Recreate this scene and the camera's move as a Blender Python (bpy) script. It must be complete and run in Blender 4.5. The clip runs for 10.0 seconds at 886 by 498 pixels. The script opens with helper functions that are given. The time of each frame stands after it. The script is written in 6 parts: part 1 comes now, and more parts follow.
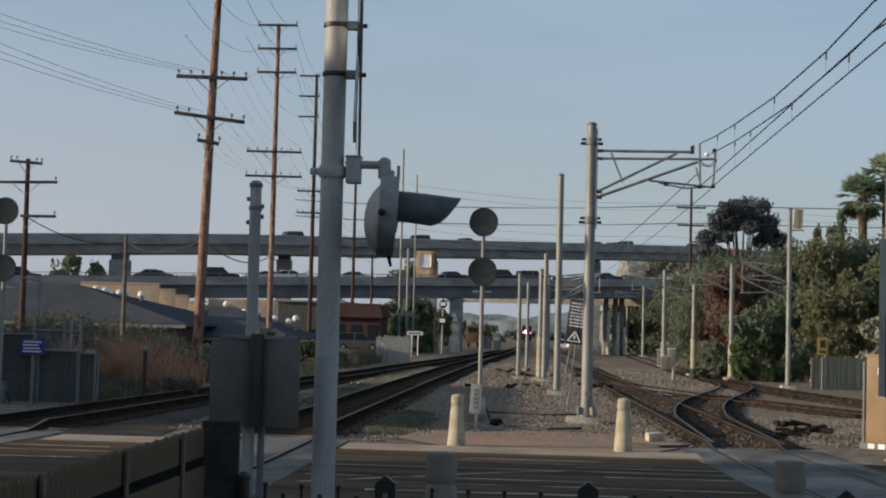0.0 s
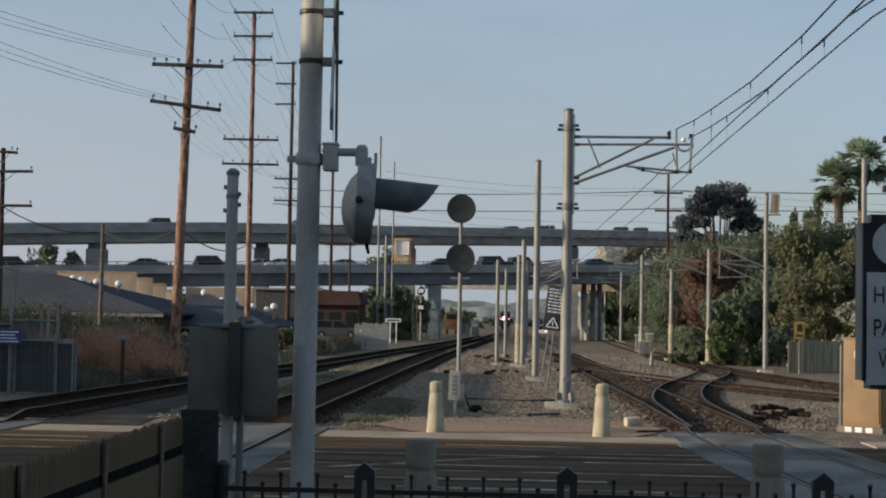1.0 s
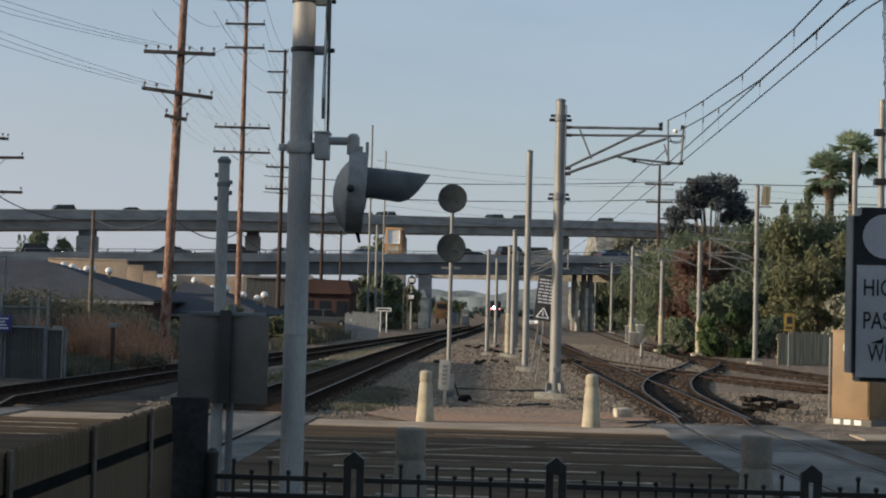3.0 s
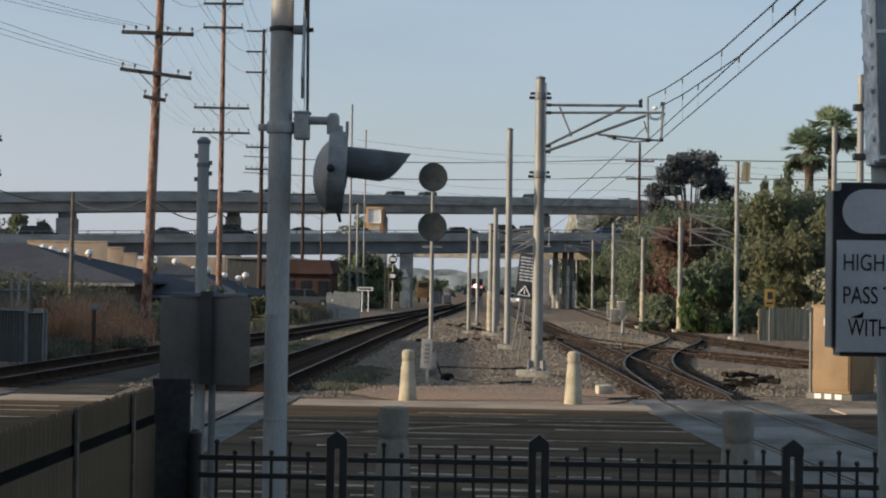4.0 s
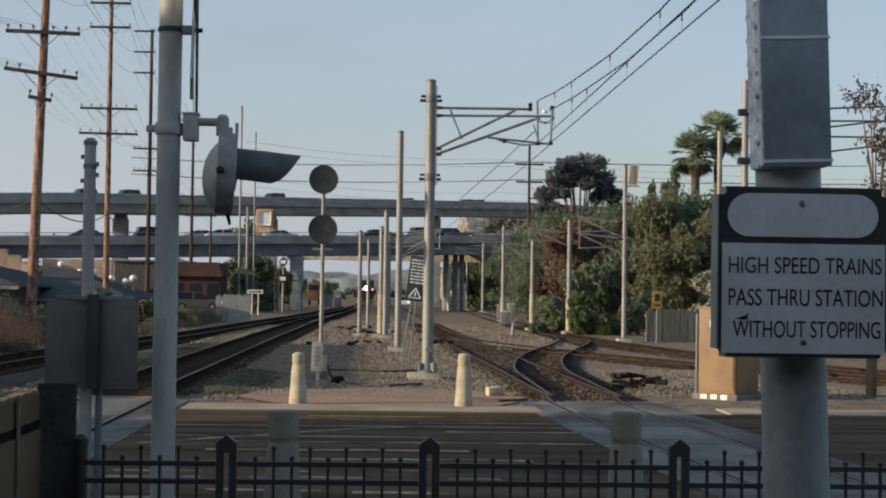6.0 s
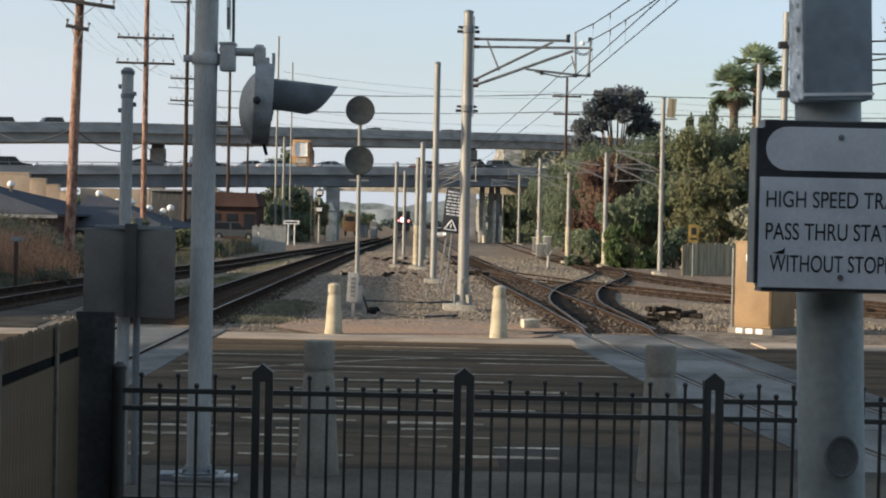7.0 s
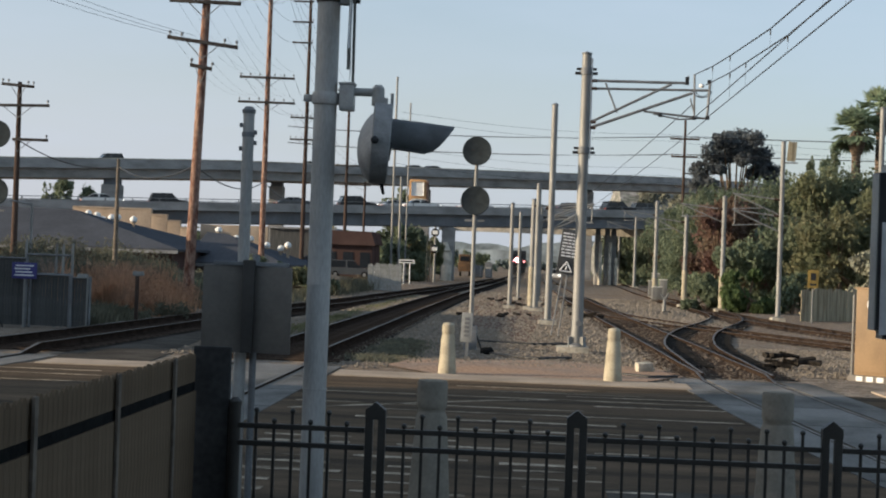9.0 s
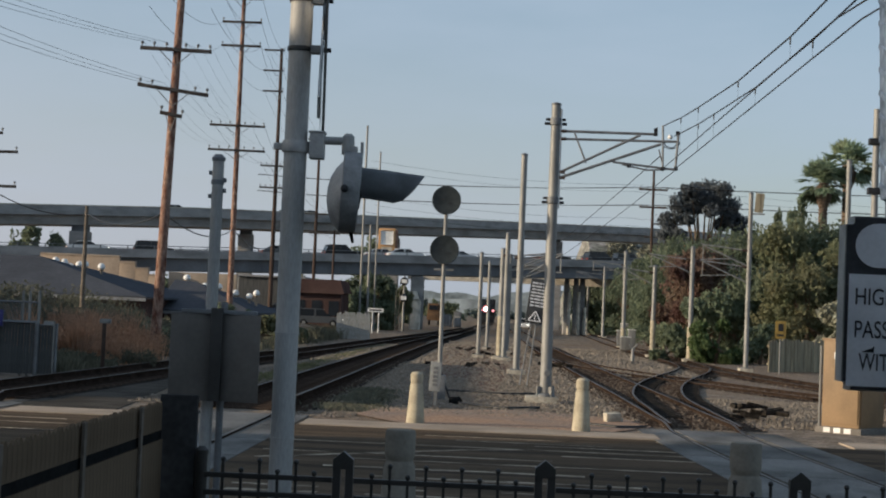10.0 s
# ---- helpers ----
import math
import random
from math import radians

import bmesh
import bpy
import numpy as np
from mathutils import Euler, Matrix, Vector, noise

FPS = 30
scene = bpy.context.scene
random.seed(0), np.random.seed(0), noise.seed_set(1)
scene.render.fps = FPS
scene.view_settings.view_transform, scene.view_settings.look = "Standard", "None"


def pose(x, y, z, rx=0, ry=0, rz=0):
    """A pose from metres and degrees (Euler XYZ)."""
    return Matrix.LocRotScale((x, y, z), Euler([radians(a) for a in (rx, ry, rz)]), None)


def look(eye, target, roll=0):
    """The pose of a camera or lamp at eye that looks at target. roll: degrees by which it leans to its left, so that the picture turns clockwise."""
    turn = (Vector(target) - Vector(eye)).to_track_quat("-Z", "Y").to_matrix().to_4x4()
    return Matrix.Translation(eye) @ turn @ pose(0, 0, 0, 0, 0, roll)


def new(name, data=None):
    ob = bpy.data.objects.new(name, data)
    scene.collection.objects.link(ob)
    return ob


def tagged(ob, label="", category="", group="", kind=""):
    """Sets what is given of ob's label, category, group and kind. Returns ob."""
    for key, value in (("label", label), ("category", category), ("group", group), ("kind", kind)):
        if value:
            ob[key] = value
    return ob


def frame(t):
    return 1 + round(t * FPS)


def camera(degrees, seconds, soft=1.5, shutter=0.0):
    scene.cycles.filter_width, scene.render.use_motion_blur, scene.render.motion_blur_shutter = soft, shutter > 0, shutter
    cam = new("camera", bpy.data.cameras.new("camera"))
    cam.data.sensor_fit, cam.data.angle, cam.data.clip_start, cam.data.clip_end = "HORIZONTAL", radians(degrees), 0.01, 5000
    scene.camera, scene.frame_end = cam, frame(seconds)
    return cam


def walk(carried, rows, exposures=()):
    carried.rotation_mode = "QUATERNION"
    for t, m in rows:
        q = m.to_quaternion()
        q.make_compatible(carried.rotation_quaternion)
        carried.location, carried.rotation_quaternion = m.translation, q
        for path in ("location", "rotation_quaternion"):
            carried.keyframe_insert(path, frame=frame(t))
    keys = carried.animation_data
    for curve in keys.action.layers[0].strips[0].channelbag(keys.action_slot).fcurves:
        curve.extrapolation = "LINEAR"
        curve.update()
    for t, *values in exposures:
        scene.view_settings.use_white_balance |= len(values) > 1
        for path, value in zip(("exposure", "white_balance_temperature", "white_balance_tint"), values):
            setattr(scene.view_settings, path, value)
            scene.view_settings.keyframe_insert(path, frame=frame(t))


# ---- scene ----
cam = camera(32.4, 10.0, soft=2.0)
EYE = 2.3
ROWS = [
    (0.0, 93.140, -1.476, 3.413),
    (0.2, 92.610, -1.437, 2.976),
    (0.3, 92.731, -1.418, 2.381),
    (0.5, 92.780, -1.380, 2.400),
    (0.7, 92.772, -1.247, 2.494),
    (0.8, 92.620, -1.181, 2.709),
    (1.0, 92.663, -1.048, 2.600),
    (1.2, 93.054, -1.224, 2.219),
    (1.3, 92.447, -1.311, 2.768),
    (1.5, 90.997, -1.486, 1.481),
    (1.7, 91.734, -1.406, 1.468),
    (1.8, 91.899, -1.365, 1.639),
    (2.0, 92.118, -1.285, 1.808),
    (2.2, 92.310, -1.289, 2.238),
    (2.3, 92.269, -1.292, 2.174),
    (2.5, 92.435, -1.296, 2.007),
    (2.7, 92.472, -1.491, 2.223),
    (3.8, 91.440, -1.010, 1.860),
    (4.0, 91.498, -0.901, 1.548),
    (4.2, 91.200, -0.842, 1.363),
    (4.3, 91.183, -0.813, 1.109),
    (4.5, 91.304, -0.753, 1.196),
    (4.7, 91.517, -0.803, 1.450),
    (4.8, 91.561, -0.828, 1.385),
    (5.0, 91.501, -0.877, 1.515),
    (5.2, 91.693, -0.947, 0.461),
    (6.3, 91.552, -0.743, -2.696),
    (6.5, 90.870, -0.685, -2.238),
    (6.7, 89.267, -0.906, -2.007),
    (6.8, 88.998, -1.016, -1.968),
    (7.0, 89.071, -1.237, -1.209),
    (7.2, 89.120, -1.262, -0.159),
    (7.3, 89.349, -1.275, 0.010),
    (7.5, 89.284, -1.301, -0.030),
    (7.7, 89.646, -1.717, 1.137),
    (7.8, 90.163, -1.925, 1.596),
    (8.0, 90.929, -2.341, 1.649),
    (8.1, 91.064, -2.288, 1.921),
    (8.2, 90.917, -2.235, 1.902),
    (8.3, 91.083, -2.182, 0.875),
    (8.4, 90.530, -2.097, 3.204),
    (8.5, 89.978, -2.013, 3.642),
    (8.6, 89.660, -2.037, 2.675),
    (8.7, 89.941, -2.062, 1.909),
    (8.8, 89.983, -2.086, 2.503),
    (9.0, 90.467, -2.134, 3.111),
    (9.2, 90.518, -2.160, 3.499),
    (9.3, 90.746, -2.173, 3.647),
    (9.5, 91.041, -2.199, 2.846),
    (9.7, 91.875, -2.294, 2.346),
    (9.8, 92.212, -2.341, 1.898),
    (10.0, 92.354, -2.436, 1.941),
]
walk(cam, [(t, pose(0, 0, EYE, rx, ry, rz)) for t, rx, ry, rz in ROWS], [(0.0, 0.03, 6150, 10), (1.0, 0.05, 6200, 10), (1.5, 0.16, 6300, 10), (2.0, 0.24, 6250, 10), (2.5, 0.15, 6250, 10), (4.5, 0.26, 6300, 10), (6.3, 0.24, 6400, 10), (7.0, 0.70, 6450, 10), (7.6, 0.75, 6450, 10), (8.2, 0.46, 6400, 10), (8.5, 0.40, 6400, 10), (9.0, 0.48, 6350, 10), (9.5, 0.36, 6250, 10), (10.0, 0.14, 6200, 10)])

# ---------------------------------------------------------------- sky and sun
SUN_AZ, SUN_EL = radians(-104), radians(12)      # azimuth from +y, clockwise: behind the eye and to its left
world = bpy.data.worlds.new("sky")
scene.world = world
world.use_nodes = True
wn, wl = world.node_tree.nodes, world.node_tree.links
wn.clear()
w_out = wn.new("ShaderNodeOutputWorld")
w_bg = wn.new("ShaderNodeBackground")
w_sky = wn.new("ShaderNodeTexSky")
w_sky.sky_type, w_sky.sun_disc = "NISHITA", False
w_sky.sun_elevation, w_sky.sun_rotation = SUN_EL, SUN_AZ
w_sky.dust_density, w_sky.air_density, w_sky.ozone_density = 2.0, 1.0, 1.5
w_bg.inputs["Strength"].default_value = 0.15
w_tc = wn.new("ShaderNodeTexCoord")
w_map = wn.new("ShaderNodeMapping")
w_map.inputs["Scale"].default_value = (1.2, 1.2, 5.0)
w_map.inputs["Rotation"].default_value = (0, 0.25, 0.4)
w_noise = wn.new("ShaderNodeTexNoise")
w_noise.inputs["Scale"].default_value = 2.6
w_noise.inputs["Detail"].default_value = 6
w_noise.inputs["Roughness"].default_value = 0.55
w_ramp = wn.new("ShaderNodeValToRGB")
w_ramp.color_ramp.elements[0].position, w_ramp.color_ramp.elements[1].position = 0.36, 0.72
w_ramp.color_ramp.elements[0].color = (0.25, 0.25, 0.25, 1)
w_ramp.color_ramp.elements[1].color = (0.80, 0.80, 0.80, 1)
w_mix = wn.new("ShaderNodeMixRGB")
w_mix.inputs["Color2"].default_value = (2.48, 3.10, 3.70, 1)   # thin high cloud
wl.new(w_tc.outputs["Generated"], w_map.inputs["Vector"])
wl.new(w_map.outputs["Vector"], w_noise.inputs["Vector"])
wl.new(w_noise.outputs["Fac"], w_ramp.inputs["Fac"])
wl.new(w_ramp.outputs["Color"], w_mix.inputs["Fac"])
wl.new(w_sky.outputs["Color"], w_mix.inputs["Color1"])
w_sep = wn.new("ShaderNodeSeparateXYZ")
w_low = wn.new("ShaderNodeMapRange")
w_low.interpolation_type = "SMOOTHSTEP"
w_low.inputs["From Min"].default_value, w_low.inputs["From Max"].default_value = -0.02, 0.30
w_low.inputs["To Min"].default_value, w_low.inputs["To Max"].default_value = 0.80, 0.0
w_haze = wn.new("ShaderNodeMixRGB")
w_haze.inputs["Color2"].default_value = (3.15, 3.18, 3.44, 1)   # grey-mauve haze low in the sky
wl.new(w_tc.outputs["Generated"], w_sep.inputs["Vector"])
wl.new(w_sep.outputs["Z"], w_low.inputs["Value"])
w_side = wn.new("ShaderNodeMapRange")      # the haze is thicker towards the sun
w_side.inputs["From Min"].default_value, w_side.inputs["From Max"].default_value = -0.35, 0.35
w_side.inputs["To Min"].default_value, w_side.inputs["To Max"].default_value = 1.0, 0.3
w_mul = wn.new("ShaderNodeMath")
w_mul.operation = "MULTIPLY"
wl.new(w_sep.outputs["X"], w_side.inputs["Value"])
wl.new(w_low.outputs["Result"], w_mul.inputs[0])
wl.new(w_side.outputs["Result"], w_mul.inputs[1])
wl.new(w_mul.outputs["Value"], w_haze.inputs["Fac"])
wl.new(w_mix.outputs["Color"], w_haze.inputs["Color1"])
wl.new(w_haze.outputs["Color"], w_bg.inputs["Color"])
wl.new(w_bg.outputs["Background"], w_out.inputs["Surface"])
sun_data = bpy.data.lights.new("sun", "SUN")
sun_data.energy, sun_data.angle, sun_data.color = 4.6, radians(0.6), (1.0, 0.80, 0.56)
sun = new("sun", sun_data)
to_sun = Vector((math.sin(SUN_AZ) * math.cos(SUN_EL), math.cos(SUN_AZ) * math.cos(SUN_EL), math.sin(SUN_EL)))
sun.matrix_world = look(to_sun * 50, (0, 0, 0))


# ---------------------------------------------------------------- materials
def mat(name, base, rough=0.7, metal=0.0, grain=30.0, vary=0.25, stain=2.0, stain_vary=0.25, bump=0.15, tint=None, stretch=(1, 1, 1), emit=None, emit_strength=0.0, rnd=0.0, thin=0.0):
    """A surface with fine grain, larger stains and relief; sizes in 1/metres."""
    m = bpy.data.materials.new(name)
    m.use_nodes = True
    n, l = m.node_tree.nodes, m.node_tree.links
    b = n["Principled BSDF"]
    b.inputs["Roughness"].default_value, b.inputs["Metallic"].default_value = rough, metal
    # rough, porous surfaces have hardly any sheen at low angles
    b.inputs["Specular IOR Level"].default_value = 0.0 if rough >= 0.85 else 0.1 if rough >= 0.75 else 0.4
    tc = n.new("ShaderNodeTexCoord")
    mp = n.new("ShaderNodeMapping")
    mp.inputs["Scale"].default_value = stretch
    l.new(tc.outputs["Object"], mp.inputs["Vector"])
    fine, broad = n.new("ShaderNodeTexNoise"), n.new("ShaderNodeTexNoise")
    for node, scale, det in ((fine, grain, 5), (broad, stain, 4)):
        node.inputs["Scale"].default_value, node.inputs["Detail"].default_value = scale, det
        l.new(mp.outputs["Vector"], node.inputs["Vector"])
    c = Vector(base)
    t = Vector(tint) if tint else c * (1 - stain_vary * 1.6)
    mix1 = n.new("ShaderNodeMixRGB")
    mix1.inputs["Color1"].default_value, mix1.inputs["Color2"].default_value = (*c, 1), (*t, 1)
    ramp = n.new("ShaderNodeValToRGB")
    ramp.color_ramp.elements[0].position, ramp.color_ramp.elements[1].position = 0.38, 0.68
    l.new(broad.outputs["Fac"], ramp.inputs["Fac"])
    l.new(ramp.outputs["Color"], mix1.inputs["Fac"])
    hsv = n.new("ShaderNodeHueSaturation")
    mr = n.new("ShaderNodeMapRange")
    mr.inputs["From Min"].default_value, mr.inputs["From Max"].default_value = 0.3, 0.7
    mr.inputs["To Min"].default_value, mr.inputs["To Max"].default_value = 1 - vary, 1 + vary
    l.new(fine.outputs["Fac"], mr.inputs["Value"])
    value = mr.outputs["Result"]
    if rnd:
        info = n.new("ShaderNodeObjectInfo")
        geo = n.new("ShaderNodeNewGeometry")
        add = n.new("ShaderNodeMath")
        add.operation = "ADD"
        l.new(info.outputs["Random"], add.inputs[0])
        l.new(geo.outputs["Random Per Island"], add.inputs[1])
        r2 = n.new("ShaderNodeMapRange")
        r2.inputs["From Max"].default_value = 2.0
        r2.inputs["To Min"].default_value, r2.inputs["To Max"].default_value = 1 - rnd, 1 + rnd
        l.new(add.outputs[0], r2.inputs["Value"])
        mul = n.new("ShaderNodeMath")
        mul.operation = "MULTIPLY"
        l.new(value, mul.inputs[0])
        l.new(r2.outputs["Result"], mul.inputs[1])
        value = mul.outputs[0]
    l.new(value, hsv.inputs["Value"])
    l.new(mix1.outputs["Color"], hsv.inputs["Color"])
    l.new(hsv.outputs["Color"], b.inputs["Base Color"])
    if bump:
        bp = n.new("ShaderNodeBump")
        bp.inputs["Strength"].default_value, bp.inputs["Distance"].default_value = bump, 0.02
        l.new(fine.outputs["Fac"], bp.inputs["Height"])
        l.new(bp.outputs["Normal"], b.inputs["Normal"])
    if thin:
        tr, mx = n.new("ShaderNodeBsdfTranslucent"), n.new("ShaderNodeMixShader")
        l.new(hsv.outputs["Color"], tr.inputs["Color"])
        mx.inputs["Fac"].default_value = thin
        l.new(b.outputs["BSDF"], mx.inputs[1])
        l.new(tr.outputs["BSDF"], mx.inputs[2])
        l.new(mx.outputs["Shader"], n["Material Output"].inputs["Surface"])
    if emit:
        b.inputs["Emission Color"].default_value, b.inputs["Emission Strength"].default_value = (*emit, 1), emit_strength
    return m


# Galvanised steel again, its colour lightened for posts that stand in shade.
MAST_LIFTED = mat("shade_lifted_steel", (0.40, 0.395, 0.38), 0.6, 0.05, 60, 0.12, 3, 0.2, 0.05, stretch=(1, 1, 0.25))
GALV = mat("galvanised_steel", (0.265, 0.265, 0.255), 0.55, 0.2, 60, 0.12, 3, 0.22, 0.05, stretch=(1, 1, 0.25))
GALV_DARK = mat("weathered_steel", (0.20, 0.21, 0.22), 0.6, 0.3, 60, 0.15, 3, 0.25, 0.05)
CAST = mat("signal_grey_paint", (0.40, 0.395, 0.385), 0.55, 0.1, 50, 0.12, 6, 0.2, 0.05)
DISC = mat("dull_black_disc", (0.046, 0.055, 0.06), 0.85, 0, 30, 0.1, 6, 0.15, 0.05)
HOOD = mat("slate_hood_paint", (0.22, 0.235, 0.25), 0.6, 0, 40, 0.1, 5, 0.2, 0.03)
BLACK = mat("black_paint", (0.018, 0.019, 0.021), 0.5, 0, 60, 0.2, 5, 0.2, 0.05)
FENCE_BLACK = mat("black_powder_coat", (0.033, 0.031, 0.028), 0.5, 0.0, 80, 0.2, 6, 0.2, 0.03)
WOOD_POLE = mat("creosote_wood", (0.30, 0.205, 0.16), 0.85, 0, 14, 0.45, 4.0, 0.3, 0.5, tint=(0.12, 0.052, 0.038), stretch=(1.6, 1.6, 0.45))
WOOD_DARK = mat("dark_wood", (0.088, 0.064, 0.054), 0.85, 0, 14, 0.3, 1.6, 0.3, 0.4, stretch=(3, 3, 0.3))
FENCE_WOOD = mat("grey_wood_boards", (0.165, 0.120, 0.08), 0.85, 0, 18, 0.25, 1.5, 0.3, 0.4, tint=(0.085, 0.07, 0.056), stretch=(4, 4, 0.3), rnd=0.12)
FENCE_PALE = mat("weathered_fence_boards", (0.36, 0.315, 0.225), 0.9, 0, 18, 0.2, 1.5, 0.3, 0.3, stretch=(4, 4, 0.3), rnd=0.3)
TIE = mat("tie_timber", (0.075, 0.056, 0.044), 0.9, 0, 20, 0.35, 2, 0.3, 0.5, stretch=(1, 4, 1), rnd=0.25)
RAIL = mat("rusty_rail", (0.042, 0.030, 0.024), 0.85, 0.0, 40, 0.3, 3, 0.3, 0.1)
RAIL_TOP = mat("worn_rail_head", (0.095, 0.078, 0.064), 0.5, 0.4, 40, 0.2, 2, 0.3, 0.02)
CONCRETE = mat("grey_concrete", (0.20, 0.186, 0.168), 0.85, 0, 25, 0.15, 0.9, 0.22, 0.2)
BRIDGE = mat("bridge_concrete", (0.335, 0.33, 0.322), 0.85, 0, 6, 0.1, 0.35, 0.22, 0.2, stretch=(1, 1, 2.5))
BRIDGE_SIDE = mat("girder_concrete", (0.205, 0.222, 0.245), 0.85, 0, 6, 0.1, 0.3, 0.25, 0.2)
PANEL = mat("crossing_panel", (0.165, 0.16, 0.15), 0.75, 0, 30, 0.2, 0.9, 0.3, 0.15, tint=(0.055, 0.054, 0.05), stretch=(1, 0.5, 1), rnd=0.45)
BOLLARD = mat("cream_concrete", (0.44, 0.395, 0.30), 0.85, 0, 30, 0.1, 4, 0.2, 0.15)
ASPHALT_DARK = mat("dark_asphalt", (0.088, 0.080, 0.070), 0.85, 0, 60, 0.3, 0.8, 0.25, 0.2)
PINK_DIRT = mat("brown_ballast", (0.17, 0.115, 0.088), 0.95, 0, 7, 0.35, 0.7, 0.3, 0.5, tint=(0.12, 0.085, 0.07))
BOLLARD_GREY = mat("grey_bollard_concrete", (0.26, 0.235, 0.195), 0.85, 0, 30, 0.1, 4, 0.18, 0.2)
KERB = mat("pale_kerb", (0.42, 0.345, 0.27), 0.9, 0, 20, 0.12, 0.7, 0.2, 0.2)
DIRT = mat("reddish_dirt", (0.36, 0.24, 0.165), 0.95, 0, 9, 0.3, 0.6, 0.3, 0.6, tint=(0.27, 0.21, 0.17))
ASPHALT = mat("asphalt", (0.066, 0.054, 0.042), 0.9, 0, 40, 0.35, 1.1, 0.3, 0.3, tint=(0.138, 0.102, 0.072), stretch=(0.07, 1.25, 1))
PAINT = mat("road_paint", (0.43, 0.36, 0.275), 0.85, 0, 14, 0.5, 1.8, 0.5, 0.1, tint=(0.055, 0.042, 0.032), stretch=(0.5, 1.5, 1))
STONE = mat("ballast_stone", (0.225, 0.195, 0.16), 0.9, 0, 9, 0.25, 2, 0.2, 0.2, rnd=0.35)
ROOF_DARK = mat("grey_roofing", (0.082, 0.087, 0.099), 0.85, 0, 4, 0.1, 0.4, 0.12, 0.1)
TAN_WALL = mat("tan_stucco", (0.46, 0.36, 0.27), 0.9, 0, 6, 0.1, 0.4, 0.2, 0.2)
BROWN_WALL = mat("brown_stucco", (0.095, 0.062, 0.056), 0.9, 0, 6, 0.1, 0.4, 0.2, 0.2)
CABINET_TAN = mat("tan_steel", (0.25, 0.162, 0.083), 0.6, 0.0, 30, 0.08, 1.2, 0.2, 0.03)
WHITE = mat("white_paint", (0.78, 0.78, 0.76), 0.6, 0, 40, 0.06, 3, 0.1, 0.03)
SIGN_WHITE = mat("sign_white_sheeting", (0.70, 0.72, 0.75), 0.5, 0, 60, 0.05, 5, 0.1, 0.02)
SIGN_BLACK = mat("sign_black", (0.05, 0.053, 0.058), 0.45, 0, 60, 0.15, 5, 0.2, 0.02)
SIGN_EDGE = mat("sign_edge_grey", (0.33, 0.34, 0.33), 0.6, 0.1, 60, 0.1, 5, 0.15, 0.03)
POST_BLUE = mat("platform_pole_paint", (0.365, 0.405, 0.41), 0.6, 0.05, 30, 0.1, 2.5, 0.22, 0.05)
BOX_FACE = mat("slate_metal", (0.33, 0.385, 0.43), 0.5, 0.1, 20, 0.1, 2, 0.25, 0.03)
BOX_SIDE = mat("pale_perforated_metal", (0.80, 0.82, 0.84), 0.5, 0.2, 25, 0.3, 9, 0.3, 0.3)
PANEL_BACK = mat("aluminium_sign_back", (0.155, 0.14, 0.125), 0.6, 0.2, 25, 0.08, 2, 0.2, 0.03)
YELLOW = mat("yellow_sign", (0.29, 0.20, 0.05), 0.6, 0, 40, 0.1, 4, 0.2, 0.02)
ORANGE = mat("orange_paint", (0.50, 0.29, 0.13), 0.5, 0, 20, 0.08, 1, 0.15, 0.02)
BLUE_SIGN = mat("blue_sign", (0.05, 0.05, 0.20), 0.5, 0, 40, 0.06, 4, 0.1, 0.02)
GLASS_DARK = mat("dark_window", (0.02, 0.024, 0.03), 0.12, 0, 10, 0.1, 1, 0.1, 0)
RUBBER = mat("rubber", (0.02, 0.02, 0.02), 0.9, 0, 40, 0.2, 5, 0.2, 0.1)
BARK = mat("bark", (0.20, 0.145, 0.10), 0.9, 0, 12, 0.35, 2, 0.3, 0.6, stretch=(3, 3, 0.6))
PALM_BARK = mat("palm_bark", (0.185, 0.142, 0.11), 0.95, 0, 10, 0.4, 3, 0.35, 0.8, stretch=(1, 1, 3))
LEAF = mat("green_leaves", (0.18, 0.215, 0.14), 0.8, 0, 5, 0.2, 0.5, 0.3, 0, tint=(0.155, 0.185, 0.13), rnd=0.3, thin=0.45)
LEAF_OLIVE = mat("olive_leaves", (0.215, 0.21, 0.125), 0.75, 0, 5, 0.2, 0.5, 0.3, 0, tint=(0.15, 0.18, 0.105), rnd=0.3, thin=0.45)
LEAF_BRIGHT = mat("bright_green_leaves", (0.135, 0.19, 0.085), 0.75, 0, 5, 0.2, 0.5, 0.3, 0, rnd=0.3, thin=0.45)
LEAF_EUC = mat("eucalyptus_leaves", (0.17, 0.19, 0.205), 0.75, 0, 5, 0.2, 0.5, 0.3, 0, rnd=0.3, thin=0.4)
LEAF_RED = mat("russet_leaves", (0.215, 0.125, 0.108), 0.75, 0, 5, 0.2, 0.5, 0.3, 0, tint=(0.2, 0.16, 0.115), rnd=0.3, thin=0.45)
LEAF_GREY = mat("grey_green_leaves", (0.22, 0.225, 0.17), 0.7, 0, 5, 0.3, 0.5, 0.3, 0, rnd=0.4)
PALM_LEAF = mat("palm_leaves", (0.3, 0.38, 0.25), 0.65, 0, 5, 0.25, 0.5, 0.3, 0, rnd=0.35, thin=0.45)
DRY_GRASS = mat("dry_brush", (0.43, 0.25, 0.155), 0.9, 0, 5, 0.25, 0.8, 0.3, 0, tint=(0.29, 0.185, 0.13), rnd=0.4, thin=0.3)
OILED_SHADED = mat("oiled_shaded_ballast", (0.022, 0.02, 0.018), 0.95, 0, 11, 0.5, 1.3, 0.3, 0.9, tint=(0.042, 0.037, 0.032))
